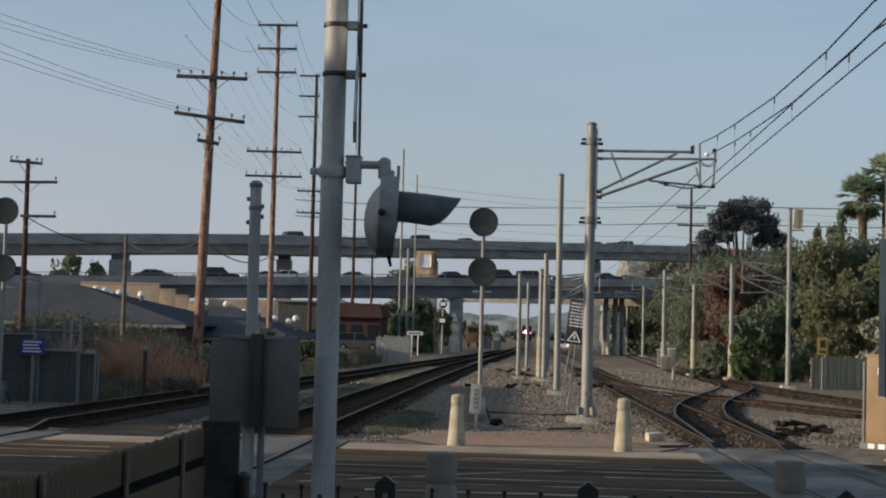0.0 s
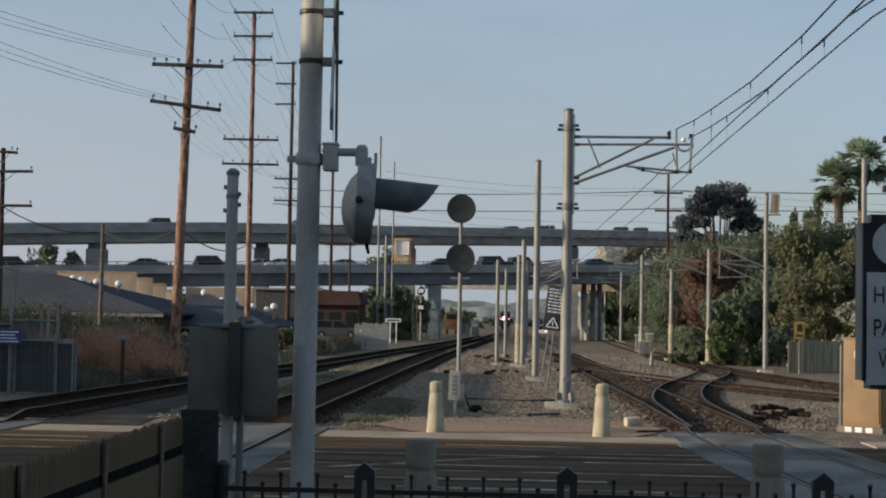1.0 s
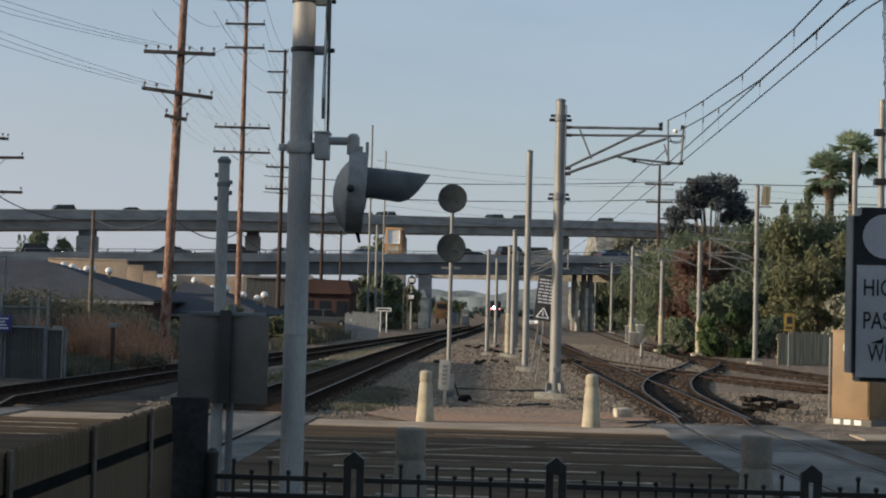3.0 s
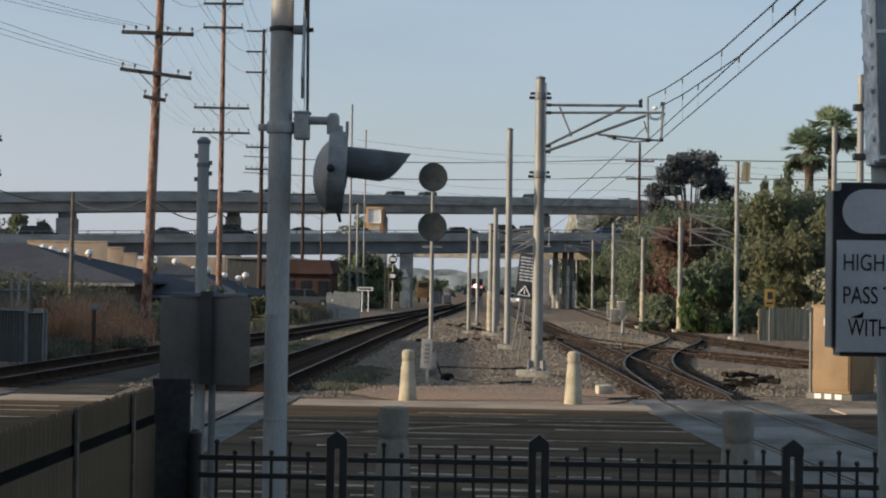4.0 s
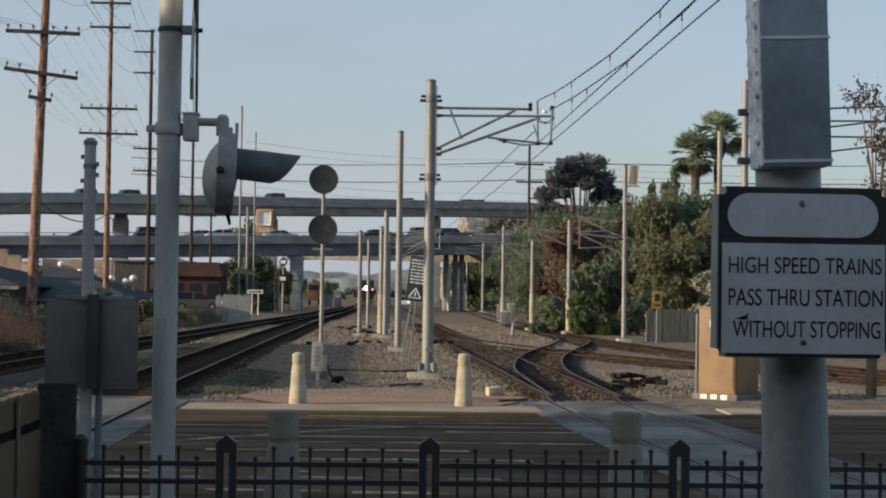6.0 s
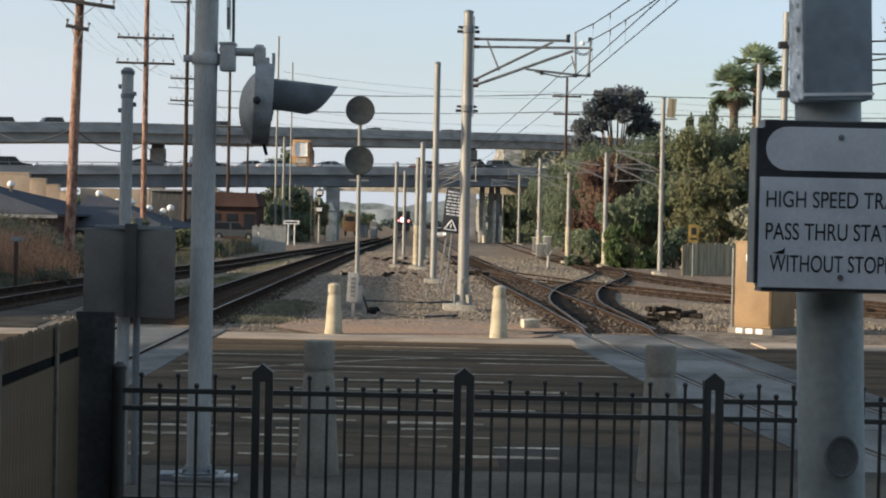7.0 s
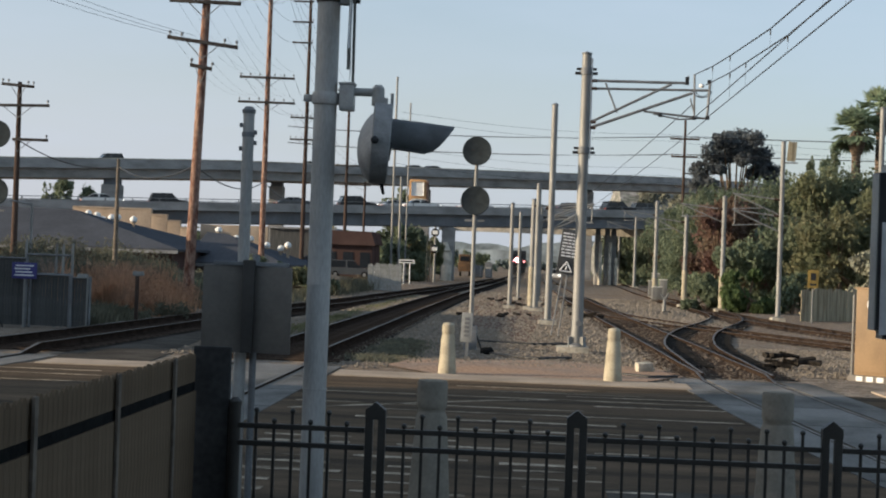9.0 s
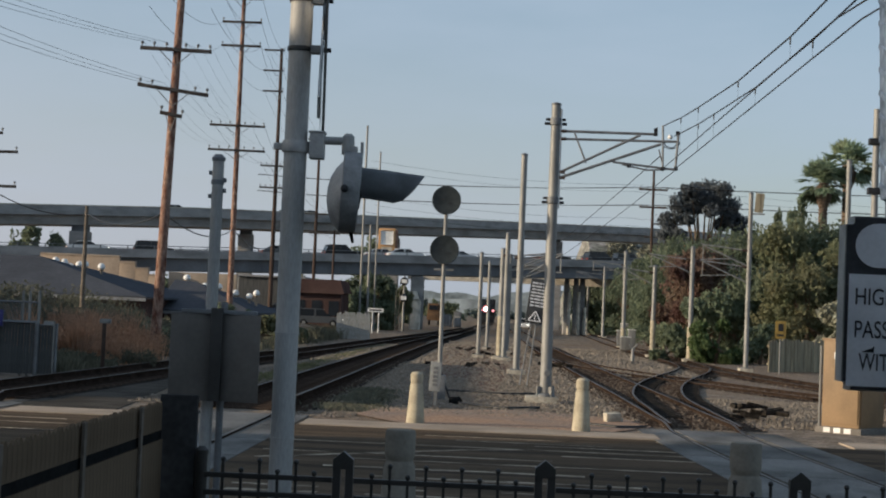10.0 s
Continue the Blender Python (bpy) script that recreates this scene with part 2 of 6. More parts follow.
# Lighter, bluish leaves: the haze of the air is put into the colour.
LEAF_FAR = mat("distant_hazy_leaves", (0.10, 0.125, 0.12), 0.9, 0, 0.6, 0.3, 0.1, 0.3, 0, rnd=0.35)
POST_BROWN = mat("pale_brown_post", (0.16, 0.135, 0.11), 0.8, 0, 20, 0.2, 4, 0.25, 0.1)
WEED = mat("weeds", (0.17, 0.165, 0.12), 0.9, 0, 5, 0.3, 0.8, 0.3, 0, rnd=0.4, thin=0.3)
LAMP_ON = mat("lit_headlamp", (0.9, 0.9, 0.9), 0.4, emit=(1.0, 0.85, 0.85), emit_strength=30.0, bump=0)
LAMP_GLARE = mat("lamp_glare", (0.9, 0.6, 0.6), 0.4, emit=(1.0, 0.22, 0.24), emit_strength=1.6, bump=0)
CAR_LAMP = mat("lit_car_lamp", (0.9, 0.9, 0.9), 0.4, emit=(1.0, 0.93, 0.8), emit_strength=1.6, bump=0)
# Haze of the distance is mixed into these pale blue-grey hill colours.
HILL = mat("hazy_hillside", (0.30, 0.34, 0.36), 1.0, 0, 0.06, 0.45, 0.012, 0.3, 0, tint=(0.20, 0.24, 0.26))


def ground_mat():
    """Ballast and dirt in patches, coarse gravel relief."""
    m = bpy.data.materials.new("gravel_ground")
    m.use_nodes = True
    n, l = m.node_tree.nodes, m.node_tree.links
    b = n["Principled BSDF"]
    b.inputs["Roughness"].default_value, b.inputs["Specular IOR Level"].default_value = 0.95, 0.0
    tc = n.new("ShaderNodeTexCoord")
    vor = n.new("ShaderNodeTexVoronoi")
    vor.inputs["Scale"].default_value = 14
    big = n.new("ShaderNodeTexNoise")
    big.inputs["Scale"].default_value, big.inputs["Detail"].default_value = 0.22, 8
    mid = n.new("ShaderNodeTexNoise")
    mid.inputs["Scale"].default_value, mid.inputs["Detail"].default_value = 2.2, 6
    for node in (vor, big, mid):
        l.new(tc.outputs["Object"], node.inputs["Vector"])
    r = n.new("ShaderNodeValToRGB")
    e = r.color_ramp.elements
    e[0].position, e[0].color = 0.36, (0.238, 0.202, 0.165, 1)
    e[1].position, e[1].color = 0.66, (0.21, 0.160, 0.120, 1)
    l.new(big.outputs["Fac"], r.inputs["Fac"])
    bw = n.new("ShaderNodeRGBToBW")
    l.new(vor.outputs["Color"], bw.inputs["Color"])
    mr = n.new("ShaderNodeMapRange")
    mr.inputs["To Min"].default_value, mr.inputs["To Max"].default_value = 0.62, 1.28
    l.new(bw.outputs["Val"], mr.inputs["Value"])
    m2 = n.new("ShaderNodeMapRange")
    m2.inputs["From Min"].default_value, m2.inputs["From Max"].default_value = 0.3, 0.7
    m2.inputs["To Min"].default_value, m2.inputs["To Max"].default_value = 0.65, 1.3
    l.new(mid.outputs["Fac"], m2.inputs["Value"])
    mul = n.new("ShaderNodeMath")
    mul.operation = "MULTIPLY"
    l.new(mr.outputs["Result"], mul.inputs[0])
    l.new(m2.outputs["Result"], mul.inputs[1])
    hsv = n.new("ShaderNodeHueSaturation")
    l.new(r.outputs["Color"], hsv.inputs["Color"])
    l.new(mul.outputs[0], hsv.inputs["Value"])
    l.new(hsv.outputs["Color"], b.inputs["Base Color"])
    bp = n.new("ShaderNodeBump")
    bp.inputs["Strength"].default_value, bp.inputs["Distance"].default_value = 0.8, 0.05
    l.new(vor.outputs["Distance"], bp.inputs["Height"])
    l.new(bp.outputs["Normal"], b.inputs["Normal"])
    return m


LEAF_BROWN = mat("dull_brown_leaves", (0.125, 0.105, 0.092), 0.8, 0, 5, 0.25, 0.8, 0.3, 0, tint=(0.085, 0.078, 0.07), rnd=0.4, thin=0.3)
ARM = mat("grey_crossarm_wood", (0.075, 0.07, 0.068), 0.85, 0, 14, 0.25, 2.0, 0.3, 0.3)
FOOT = mat("chipped_footing_concrete", (0.50, 0.46, 0.38), 0.9, 0, 14, 0.2, 3, 0.3, 0.4)
STONE_BROWN = mat("stained_ballast_stone", (0.12, 0.098, 0.08), 0.9, 0, 9, 0.25, 2, 0.2, 0.2, rnd=0.45)
RUST = mat("faded_orange_machine_paint", (0.16, 0.09, 0.042), 0.6, 0.1, 8, 0.35, 1.5, 0.4, 0.05, tint=(0.09, 0.055, 0.035))
RIM = mat("dark_lamp_casing", (0.25, 0.255, 0.26), 0.6, 0.0, 50, 0.12, 6, 0.2, 0.04)
SLAT_DARK = mat("dark_slatted_mesh", (0.092, 0.094, 0.093), 0.85, 0, 12, 0.2, 1.2, 0.25, 0.1, stretch=(6, 6, 0.4), rnd=0.25)
STIFF = mat("dark_sign_channel", (0.05, 0.047, 0.044), 0.6, 0.1, 25, 0.1, 2, 0.2, 0.03)
HILL_DRY = mat("pale_dry_slope", (0.245, 0.238, 0.225), 0.95, 0, 0.9, 0.6, 0.4, 0.3, 0.2, tint=(0.12, 0.13, 0.11))
LEAF_GREY_DIM = mat("dusty_scrub", (0.14, 0.135, 0.10), 0.85, 0, 5, 0.25, 0.5, 0.3, 0, tint=(0.11, 0.115, 0.09), rnd=0.35, thin=0.35)
END_PANEL = mat("dark_brown_panel", (0.058, 0.058, 0.058), 0.85, 0, 20, 0.2, 1.5, 0.3, 0.05)
CREAM = mat("cream_painted_concrete", (0.62, 0.57, 0.48), 0.8, 0, 12, 0.12, 1.5, 0.25, 0.1)
PAVEMENT = mat("grey_pavement", (0.135, 0.12, 0.098), 0.85, 0, 25, 0.15, 0.9, 0.25, 0.2)
PALE_WEED = mat("pale_sparse_grass", (0.20, 0.20, 0.115), 0.9, 0, 5, 0.3, 0.8, 0.3, 0, rnd=0.4, thin=0.3)
GROUND = ground_mat()


# ---------------------------------------------------------------- mesh helpers
def box(bm, x0, x1, y0, y1, z0, z1, m=None, bevel=0.0):
    c = Matrix.Translation(((x0 + x1) / 2, (y0 + y1) / 2, (z0 + z1) / 2)) @ Matrix.Diagonal((abs(x1 - x0), abs(y1 - y0), abs(z1 - z0), 1))
    g = bmesh.ops.create_cube(bm, size=1, matrix=(m @ c) if m else c)
    if bevel:
        ed = list({e for v in g["verts"] for e in v.link_edges})
        bmesh.ops.bevel(bm, geom=ed, offset=bevel, segments=2, affect="EDGES", profile=0.7)
    return bm


def tube(bm, p0, p1, r0, r1=None, seg=12, caps=True):
    p0, p1 = Vector(p0), Vector(p1)
    r1 = r0 if r1 is None else r1
    d = p1 - p0
    m = Matrix.Translation((p0 + p1) / 2) @ d.to_track_quat("Z", "Y").to_matrix().to_4x4()
    bmesh.ops.create_cone(bm, cap_ends=caps, segments=seg, radius1=r0, radius2=r1, depth=d.length, matrix=m)
    return bm


def lathe(bm, rings, seg=24, m=None):
    """Rings of (radius, z), turned about z."""
    m = m or Matrix()
    rows = [[bm.verts.new(m @ Vector((r * math.cos(2 * math.pi * k / seg), r * math.sin(2 * math.pi * k / seg), z))) for k in range(seg)] for r, z in rings]
    for a, b in zip(rows, rows[1:]):
        for k in range(seg):
            bm.faces.new((a[k], a[(k + 1) % seg], b[(k + 1) % seg], b[k]))
    bm.faces.new(rows[0][::-1])
    bm.faces.new(rows[-1])
    return bm


def prism(bm, outline, y0, y1, m=None):
    """An outline of (x, z) given thickness from y0 to y1."""
    m = m or Matrix()
    a = [bm.verts.new(m @ Vector((x, y0, z))) for x, z in outline]
    b = [bm.verts.new(m @ Vector((x, y1, z))) for x, z in outline]
    bm.faces.new(a)
    bm.faces.new(b[::-1])
    for k in range(len(a)):
        j = (k + 1) % len(a)
        bm.faces.new((a[j], a[k], b[k], b[j]))
    bmesh.ops.recalc_face_normals(bm, faces=bm.faces)
    return bm


def sweep(bm, path, profile):
    """A cross-section of (offset to the right, height) along a path on the ground."""
    rows = []
    for i, p in enumerate(path):
        d = (Vector(path[min(i + 1, len(path) - 1)]) - Vector(path[max(i - 1, 0)])).normalized()
        side = Vector((d.y, -d.x, 0)).normalized()
        rows.append([bm.verts.new(Vector(p) + side * o + Vector((0, 0, z))) for o, z in profile])
    k = len(profile)
    for a, b in zip(rows, rows[1:]):
        for j in range(k):
            bm.faces.new((a[j], b[j], b[(j + 1) % k], a[(j + 1) % k]))
    bm.faces.new(rows[0])
    bm.faces.new(rows[-1][::-1])
    bmesh.ops.recalc_face_normals(bm, faces=bm.faces)
    return bm


def spline(points, step):
    """A smooth path through (x, y) points, at even steps."""
    pts = [Vector((*p, 0)) if len(p) == 2 else Vector(p) for p in points]
    pts = [pts[0] * 2 - pts[1]] + pts + [pts[-1] * 2 - pts[-2]]
    fine = []
    for a, b, c, d in zip(pts, pts[1:], pts[2:], pts[3:]):
        for k in range(24):
            t = k / 24
            fine.append(0.5 * ((2 * b) + (c - a) * t + (2 * a - 5 * b + 4 * c - d) * t * t + (3 * b - a - 3 * c + d) * t ** 3))
    fine.append(pts[-2])
    out, left = [fine[0]], step
    for a, b in zip(fine, fine[1:]):
        length = (b - a).length
        at = 0.0
        while length - at >= left:
            at += left
            out.append(a.lerp(b, at / length))
            left = step
        left -= length - at
    return out


def B():
    return bmesh.new()


def mesh_of(name, bm, material, smooth=None):
    me = bpy.data.meshes.new(name)
    bm.to_mesh(me)
    bm.free()
    for m in (material if isinstance(material, (list, tuple)) else [material]):
        me.materials.append(m)
    if smooth:
        me.polygons.foreach_set("use_smooth", [True] * len(me.polygons))
        me.set_sharp_from_angle(angle=radians(smooth))
    return me


def part(name, bm, material, parent, label="", smooth=35):
    """One mesh object, under a thing or under a part, in the thing's space."""
    ob = new(name, mesh_of(name, bm, material, smooth))
    ob.parent = parent
    return tagged(ob, label)


def thing(name, at, label, category, group="", kind="", rz=0, rx=0, ry=0):
    ob = new(name)
    ob.matrix_basis = pose(*at, rx, ry, rz)
    ob.empty_display_size = 0.2
    return tagged(ob, label, category, group, kind)


def solid(name, bm, material, label, category, kind="", group="", smooth=35):
    return tagged(new(name, mesh_of(name, bm, material, smooth)), label, category, group, kind)


def leaves(bm, rng, centre, radii, count, size, fill=0.55):
    """Small bent leaf clumps spread through an uneven ellipsoid."""
    c, r = Vector(centre), Vector(radii)
    off = Vector((rng.uniform(-50, 50), rng.uniform(-50, 50), rng.uniform(-50, 50)))
    made = tries = 0
    while made < count and tries < count * 8:
        tries += 1
        d = Vector((rng.gauss(0, 1), rng.gauss(0, 1), rng.gauss(0, 1))).normalized()
        edge = 0.78 + 0.42 * noise.noise(d * 2.3 + off) + 0.2 * noise.noise(d * 6 + off)
        k = edge * (fill + (1 - fill) * rng.random() ** 0.5)
        p = c + Vector((d.x * r.x, d.y * r.y, d.z * r.z)) * k
        if noise.noise(p * (1.6 / max(0.6, min(r))) + off) < -0.18:
            continue
        made += 1
        s = size * rng.uniform(0.6, 1.4)
        q = Euler((rng.uniform(0, 6.3), rng.uniform(0, 6.3), rng.uniform(0, 6.3))).to_matrix()
        v = [bm.verts.new(p + q @ Vector(o)) for o in ((-s, 0, 0), (0, -s * 0.55, s * 0.2), (s, 0, 0), (0, s * 0.55, s * 0.2))]
        bm.faces.new((v[0], v[1], v[2]))
        bm.faces.new((v[0], v[2], v[3]))


def ground_z(x, y):
    """The land rises behind the tracks on the left."""
    a = max(0.0, min(1.0, (-13.5 - x) / 12)) * max(0.0, min(1.0, (y - 36) / 18))
    return 1.5 * a * a * (3 - 2 * a)


# ---------------------------------------------------------------- ground, road, tracks
def build_ground():
    xs = [-2500, -900, -300, -120, -70] + [-50 + 1.5 * k for k in range(0, 35)] + [6, 20, 60, 150, 400, 1000, 2500]
    ys = [-2500, -600, -150, -40, 0, 20, 34] + [36 + 2 * k for k in range(0, 14)] + [70, 90, 130, 200, 300, 500, 900, 1600, 3500]
    bm = B()
    rows = [[bm.verts.new((x, y, ground_z(x, y) - 0.012)) for x in xs] for y in ys]
    for a, b in zip(rows, rows[1:]):
        for k in range(len(xs) - 1):
            bm.faces.new((a[k], a[k + 1], b[k + 1], b[k]))
    solid("ground", bm, GROUND, "grey ballast and brown dirt ground between the tracks", "ground", "structure", smooth=60)


build_ground()

bm = B()
box(bm, -220, 220, 13.9, 29.6, -0.06, 0.0)
solid("road", bm, ASPHALT, "worn brownish asphalt road crossing the tracks", "road", "structure")
bm = B()
box(bm, -220, 220, 3.0, 13.9, -0.06, 0.05)
solid("pavement", bm, PAVEMENT, "grey concrete pavement in front of the station fence", "pavement", "structure")
for x0, x1 in ((-3.7, 3.3), (7.0, 90.0), (-120.0, -12.6), (-9.6, -7.0)):
    bm = B()
    box(bm, x0, x1, 29.6, 31.0, -0.1, 0.02)
    solid("kerb", bm, KERB, "pale sunlit concrete kerb strip along the road", "kerb", "structure")
bm = B()
rng = random.Random(4)
n = 40
va = []
for k in range(n):
    a = 2 * math.pi * k / n
    r = 1 + 0.22 * noise.noise(Vector((math.cos(a) * 1.5, math.sin(a) * 1.5, 3)))
    va.append(bm.verts.new((0.3 + 3.3 * r * math.cos(a), 33.6 + 3.0 * r * math.sin(a), 0.012)))
bm.faces.new(va)
solid("dirt_patch", bm, DIRT, "reddish bare dirt on the median beside the road", "ground", "structure")

TRACKS = {
    "far_left": [(-11.9, -20), (-11.6, 20), (-11.1, 38), (-10.45, 54), (-9.0, 74), (-7.8, 103), (-6.4, 134), (-4.9, 175), (-3.6, 215)],
    "main": [(-5.3, -20), (-5.3, 30), (-5.27, 45), (-5.2, 70), (-4.9, 105), (-4.3, 137), (-3.1, 200), (-2.3, 260), (-2.0, 320), (-2.4, 430), (-3.2, 600)],
    "right_main": [(10.5, -14), (7.2, 4), (5.6, 16), (4.85, 26), (4.5, 35), (4.36, 45), (4.06, 61), (3.78, 77), (3.4, 110), (3.2, 200), (3.4, 300)],
    "right_turnout": [(4.62, 33), (4.7, 38), (4.98, 45.9), (6.3, 56), (9.2, 70.5), (10.2, 80), (10.5, 95), (10.6, 134), (12.0, 190), (13.2, 250)],
    "right_branch": [(10.35, 92), (10.45, 84), (11.0, 71), (12.4, 58), (15.4, 45), (21, 32.6), (30, 21), (60, -5)],
    "right_wye": [(3.75, 84), (4.3, 72.5), (5.7, 65.3), (7.4, 58.9), (10.2, 50), (14.2, 41), (20, 32), (29, 20), (58, -6)],
}
RAIL_SECTION = [(-0.07, 0.0), (0.07, 0.0), (0.07, 0.02), (0.012, 0.045), (0.012, 0.13), (0.036, 0.14), (0.036, 0.172), (-0.036, 0.172), (-0.036, 0.14), (-0.012, 0.13), (-0.012, 0.045), (-0.07, 0.02)]


def rail_bm(path, offset, section, lift=0.0):
    out = []
    for i, p in enumerate(path):
        d = (path[min(i + 1, len(path) - 1)] - path[max(i - 1, 0)]).normalized()
        out.append(p + Vector((d.y, -d.x, 0)) * offset + Vector((0, 0, lift)))
    return sweep(B(), out, section)


tie_mesh = mesh_of("tie", box(B(), -1.3, 1.3, -0.11, 0.11, -0.1, 0.035, bevel=0.01), TIE)
for tname, pts in TRACKS.items():
    path = spline(pts, 1.2)
    tr = thing("railway_track", (0, 0, 0), "rusty steel rails on dark timber ties in ballast", "railway track", "tracks", "structure")
    lift = {"far_left": 0.03, "main": 0.03, "right_main": -0.06, "right_turnout": -0.056, "right_branch": -0.06, "right_wye": -0.064}[tname]
    cur = []
    for p in path:
        inside = 12.5 < p.y < 32.5
        low = max(lift, 0.0) - 0.17 if inside else lift
        cur.append(p + Vector((0, 0, low)))
    for side in (-0.7525, 0.7525):
        part("rail", rail_bm(cur, side, RAIL_SECTION), RAIL, tr)
        part("rail_head", rail_bm(cur, side, [(-0.03, 0.168), (0.03, 0.168), (0.03, 0.176), (-0.03, 0.176)]), RAIL_TOP, tr, "rail head worn bright by wheels")
    ties = spline(pts, 0.6)
    count = 0
    for i in range(1, len(ties) - 1):
        p = ties[i]
        if p.y < 33 or p.y > 112 or count > 130:
            continue
        d = ties[i + 1] - ties[i - 1]
        ob = new("tie", tie_mesh)
        ob.parent = tr
        ob.matrix_basis = pose(p.x, p.y, lift - 0.03 if tname in ("main", "far_left") else -0.02 + (lift + 0.06), 0, 0, math.degrees(math.atan2(-d.x, d.y)))
        count += 1

# concrete panels where the tracks cross the road
for tname in ("far_left", "main", "right_main"):
    path = [p for p in spline(TRACKS[tname], 1.0) if 13.7 < p.y < 32.6]
    cr = thing("crossing_panels", (0, 0, 0), "pale worn concrete crossing panels between the rails", "crossing panel", "crossing panels", "structure")
    for k in range(0, len(path) - 3, 3):
        seg = path[k:k + 4]
        seg = [seg[0].lerp(seg[1], 0.02)] + seg[1:-1] + [seg[-1].lerp(seg[-2], 0.02)]
        for o0, o1 in ((-1.5, -0.83), (-0.67, 0.67), (0.83, 1.5)):
            part("panel", sweep(B(), seg, [(o0, -0.05), (o1, -0.05), (o1, 0.012), (o0, 0.012)]), PANEL, cr)


# Strip of darker asphalt along the near edge of the road.
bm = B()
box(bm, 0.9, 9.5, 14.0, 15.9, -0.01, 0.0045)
solid("road_patch", bm, ASPHALT_DARK, "darker patch of asphalt in the road", "road", "structure")
bm = B()
prism(bm, [(-10.1, -31.03), (-7.7, -31.03), (-8.1, -36.0), (-8.6, -41.0), (-8.9, -47.0), (-9.5, -47.0), (-9.8, -38.0)], -0.05, 0.003, Matrix.Rotation(radians(90), 4, "X"))
solid("asphalt_apron", bm, ASPHALT_DARK, "dark asphalt apron between the two main tracks", "pavement", "structure")
bm = B()
va = []
for k in range(60):
    a = 2 * math.pi * k / 60
    r = 1 + 0.3 * noise.noise(Vector((math.cos(a) * 2, math.sin(a) * 2, 7)))
    va.append(bm.verts.new((-0.6 + 2.3 * r * math.cos(a), 82 + 32 * r * math.sin(a), 0.004)))
bm.faces.new(va)
solid("dirt_patch", bm, PINK_DIRT, "reddish-brown dirt strip along the median poles", "ground", "structure")


def road_line(pts, w, label="worn white road marking"):
    path = [Vector((x, y, 0.0)) for x, y in pts]
    solid("road_marking", sweep(B(), path, [(-w / 2, 0.002), (w / 2, 0.002), (w / 2, 0.006), (-w / 2, 0.006)]), PAINT, label, "road marking", "structure", "road markings")


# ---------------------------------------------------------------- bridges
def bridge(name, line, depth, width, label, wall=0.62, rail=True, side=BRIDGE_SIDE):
    """line: (x, y, top of the deck). A box girder with parapet and rail."""
    br = thing(name, (0, 0, 0), label, "bridge", "", "structure")
    pts = [Vector(p) for p in line]
    part("deck", sweep(B(), pts, [(0, -0.35), (0, 0), (-width, 0), (-width, -0.35)]), BRIDGE, br)
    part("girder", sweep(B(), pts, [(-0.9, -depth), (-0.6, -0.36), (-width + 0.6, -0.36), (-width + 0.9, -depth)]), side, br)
    for o in (0, -width + 0.3):
        part("parapet", sweep(B(), pts, [(o, 0.003), (o, wall), (o - 0.3, wall), (o - 0.3, 0.003)]), BRIDGE, br)
        if not rail:
            part("coping", sweep(B(), pts, [(o + 0.05, wall + 0.003), (o + 0.05, wall + 0.13), (o - 0.35, wall + 0.13), (o - 0.35, wall + 0.003)]), CREAM, br, "pale parapet coping")
            continue
        part("rail", sweep(B(), pts, [(o - 0.1, 0.95), (o - 0.1, 1.03), (o - 0.2, 1.03), (o - 0.2, 0.95)]), GALV_DARK, br)
    if not rail:
        return br
    post = mesh_of("rail_post", box(B(), -0.06, 0.06, -0.06, 0.06, 0.60, 0.96), GALV_DARK)
    for a, b in zip(pts, pts[1:]):
        n = max(1, int((b - a).length / 3.0))
        for k in range(n):
            p = a.lerp(b, k / n)
            ob = new("rail_post", post)
            ob.parent = br
            ob.location = p + Vector((0, 0.15, 0))
    return br


def pier(x, y, w, d, z, label="grey concrete bridge pier under the deck"):
    pr = thing("bridge_pier", (x, y, 0), label, "bridge pier", "bridge piers", "structure")
    part("column", box(B(), -w / 2, w / 2, -d / 2, d / 2, -0.5, z, bevel=0.12), BRIDGE, pr)
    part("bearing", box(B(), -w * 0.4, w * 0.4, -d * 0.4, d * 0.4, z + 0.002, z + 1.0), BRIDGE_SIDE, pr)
    return pr


LOWER = [(-180, 116, 4.9), (-96, 149, 6.2), (-58.5, 164, 6.73), (-16.6, 181, 8.1), (14.9, 197, 9.2), (46, 210, 9.9), (140, 250, 11)]
UPPER = [(-180, 120, 9.5), (-107, 161, 10.8), (-68, 190, 12.5), (-41.4, 208, 14.15), (-17.2, 228, 15.24), (4.5, 250, 16.5), (26.4, 280, 18.2), (60, 325, 20), (160, 460, 23)]
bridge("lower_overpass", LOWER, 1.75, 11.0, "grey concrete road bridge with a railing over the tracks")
bridge("upper_overpass", UPPER, 1.6, 11.0, "high grey concrete flyover behind the lower bridge", 0.9, False, BRIDGE)
pr = pier(-9.6, 187, 1.55, 2.6, 6.5, "pale concrete pier beside the main track")
part("crash_sleeve", tube(B(), (0.0, -1.95, -0.4), (0.0, -1.95, 3.5), 0.64, 0.6, 24), CREAM, pr, "cream painted round sleeve at its foot")
part("crash_sleeve", tube(B(), (-0.1, -1.9, 3.503), (-0.25, -1.6, 4.6), 0.56, 0.28, 24), CREAM, pr, "cream painted round sleeve at its foot")
for px, py, pz in ((21.0, 205, 7.2), (-42, 177, 5.2)):
    pier(px, py, 1.3, 2.2, pz)
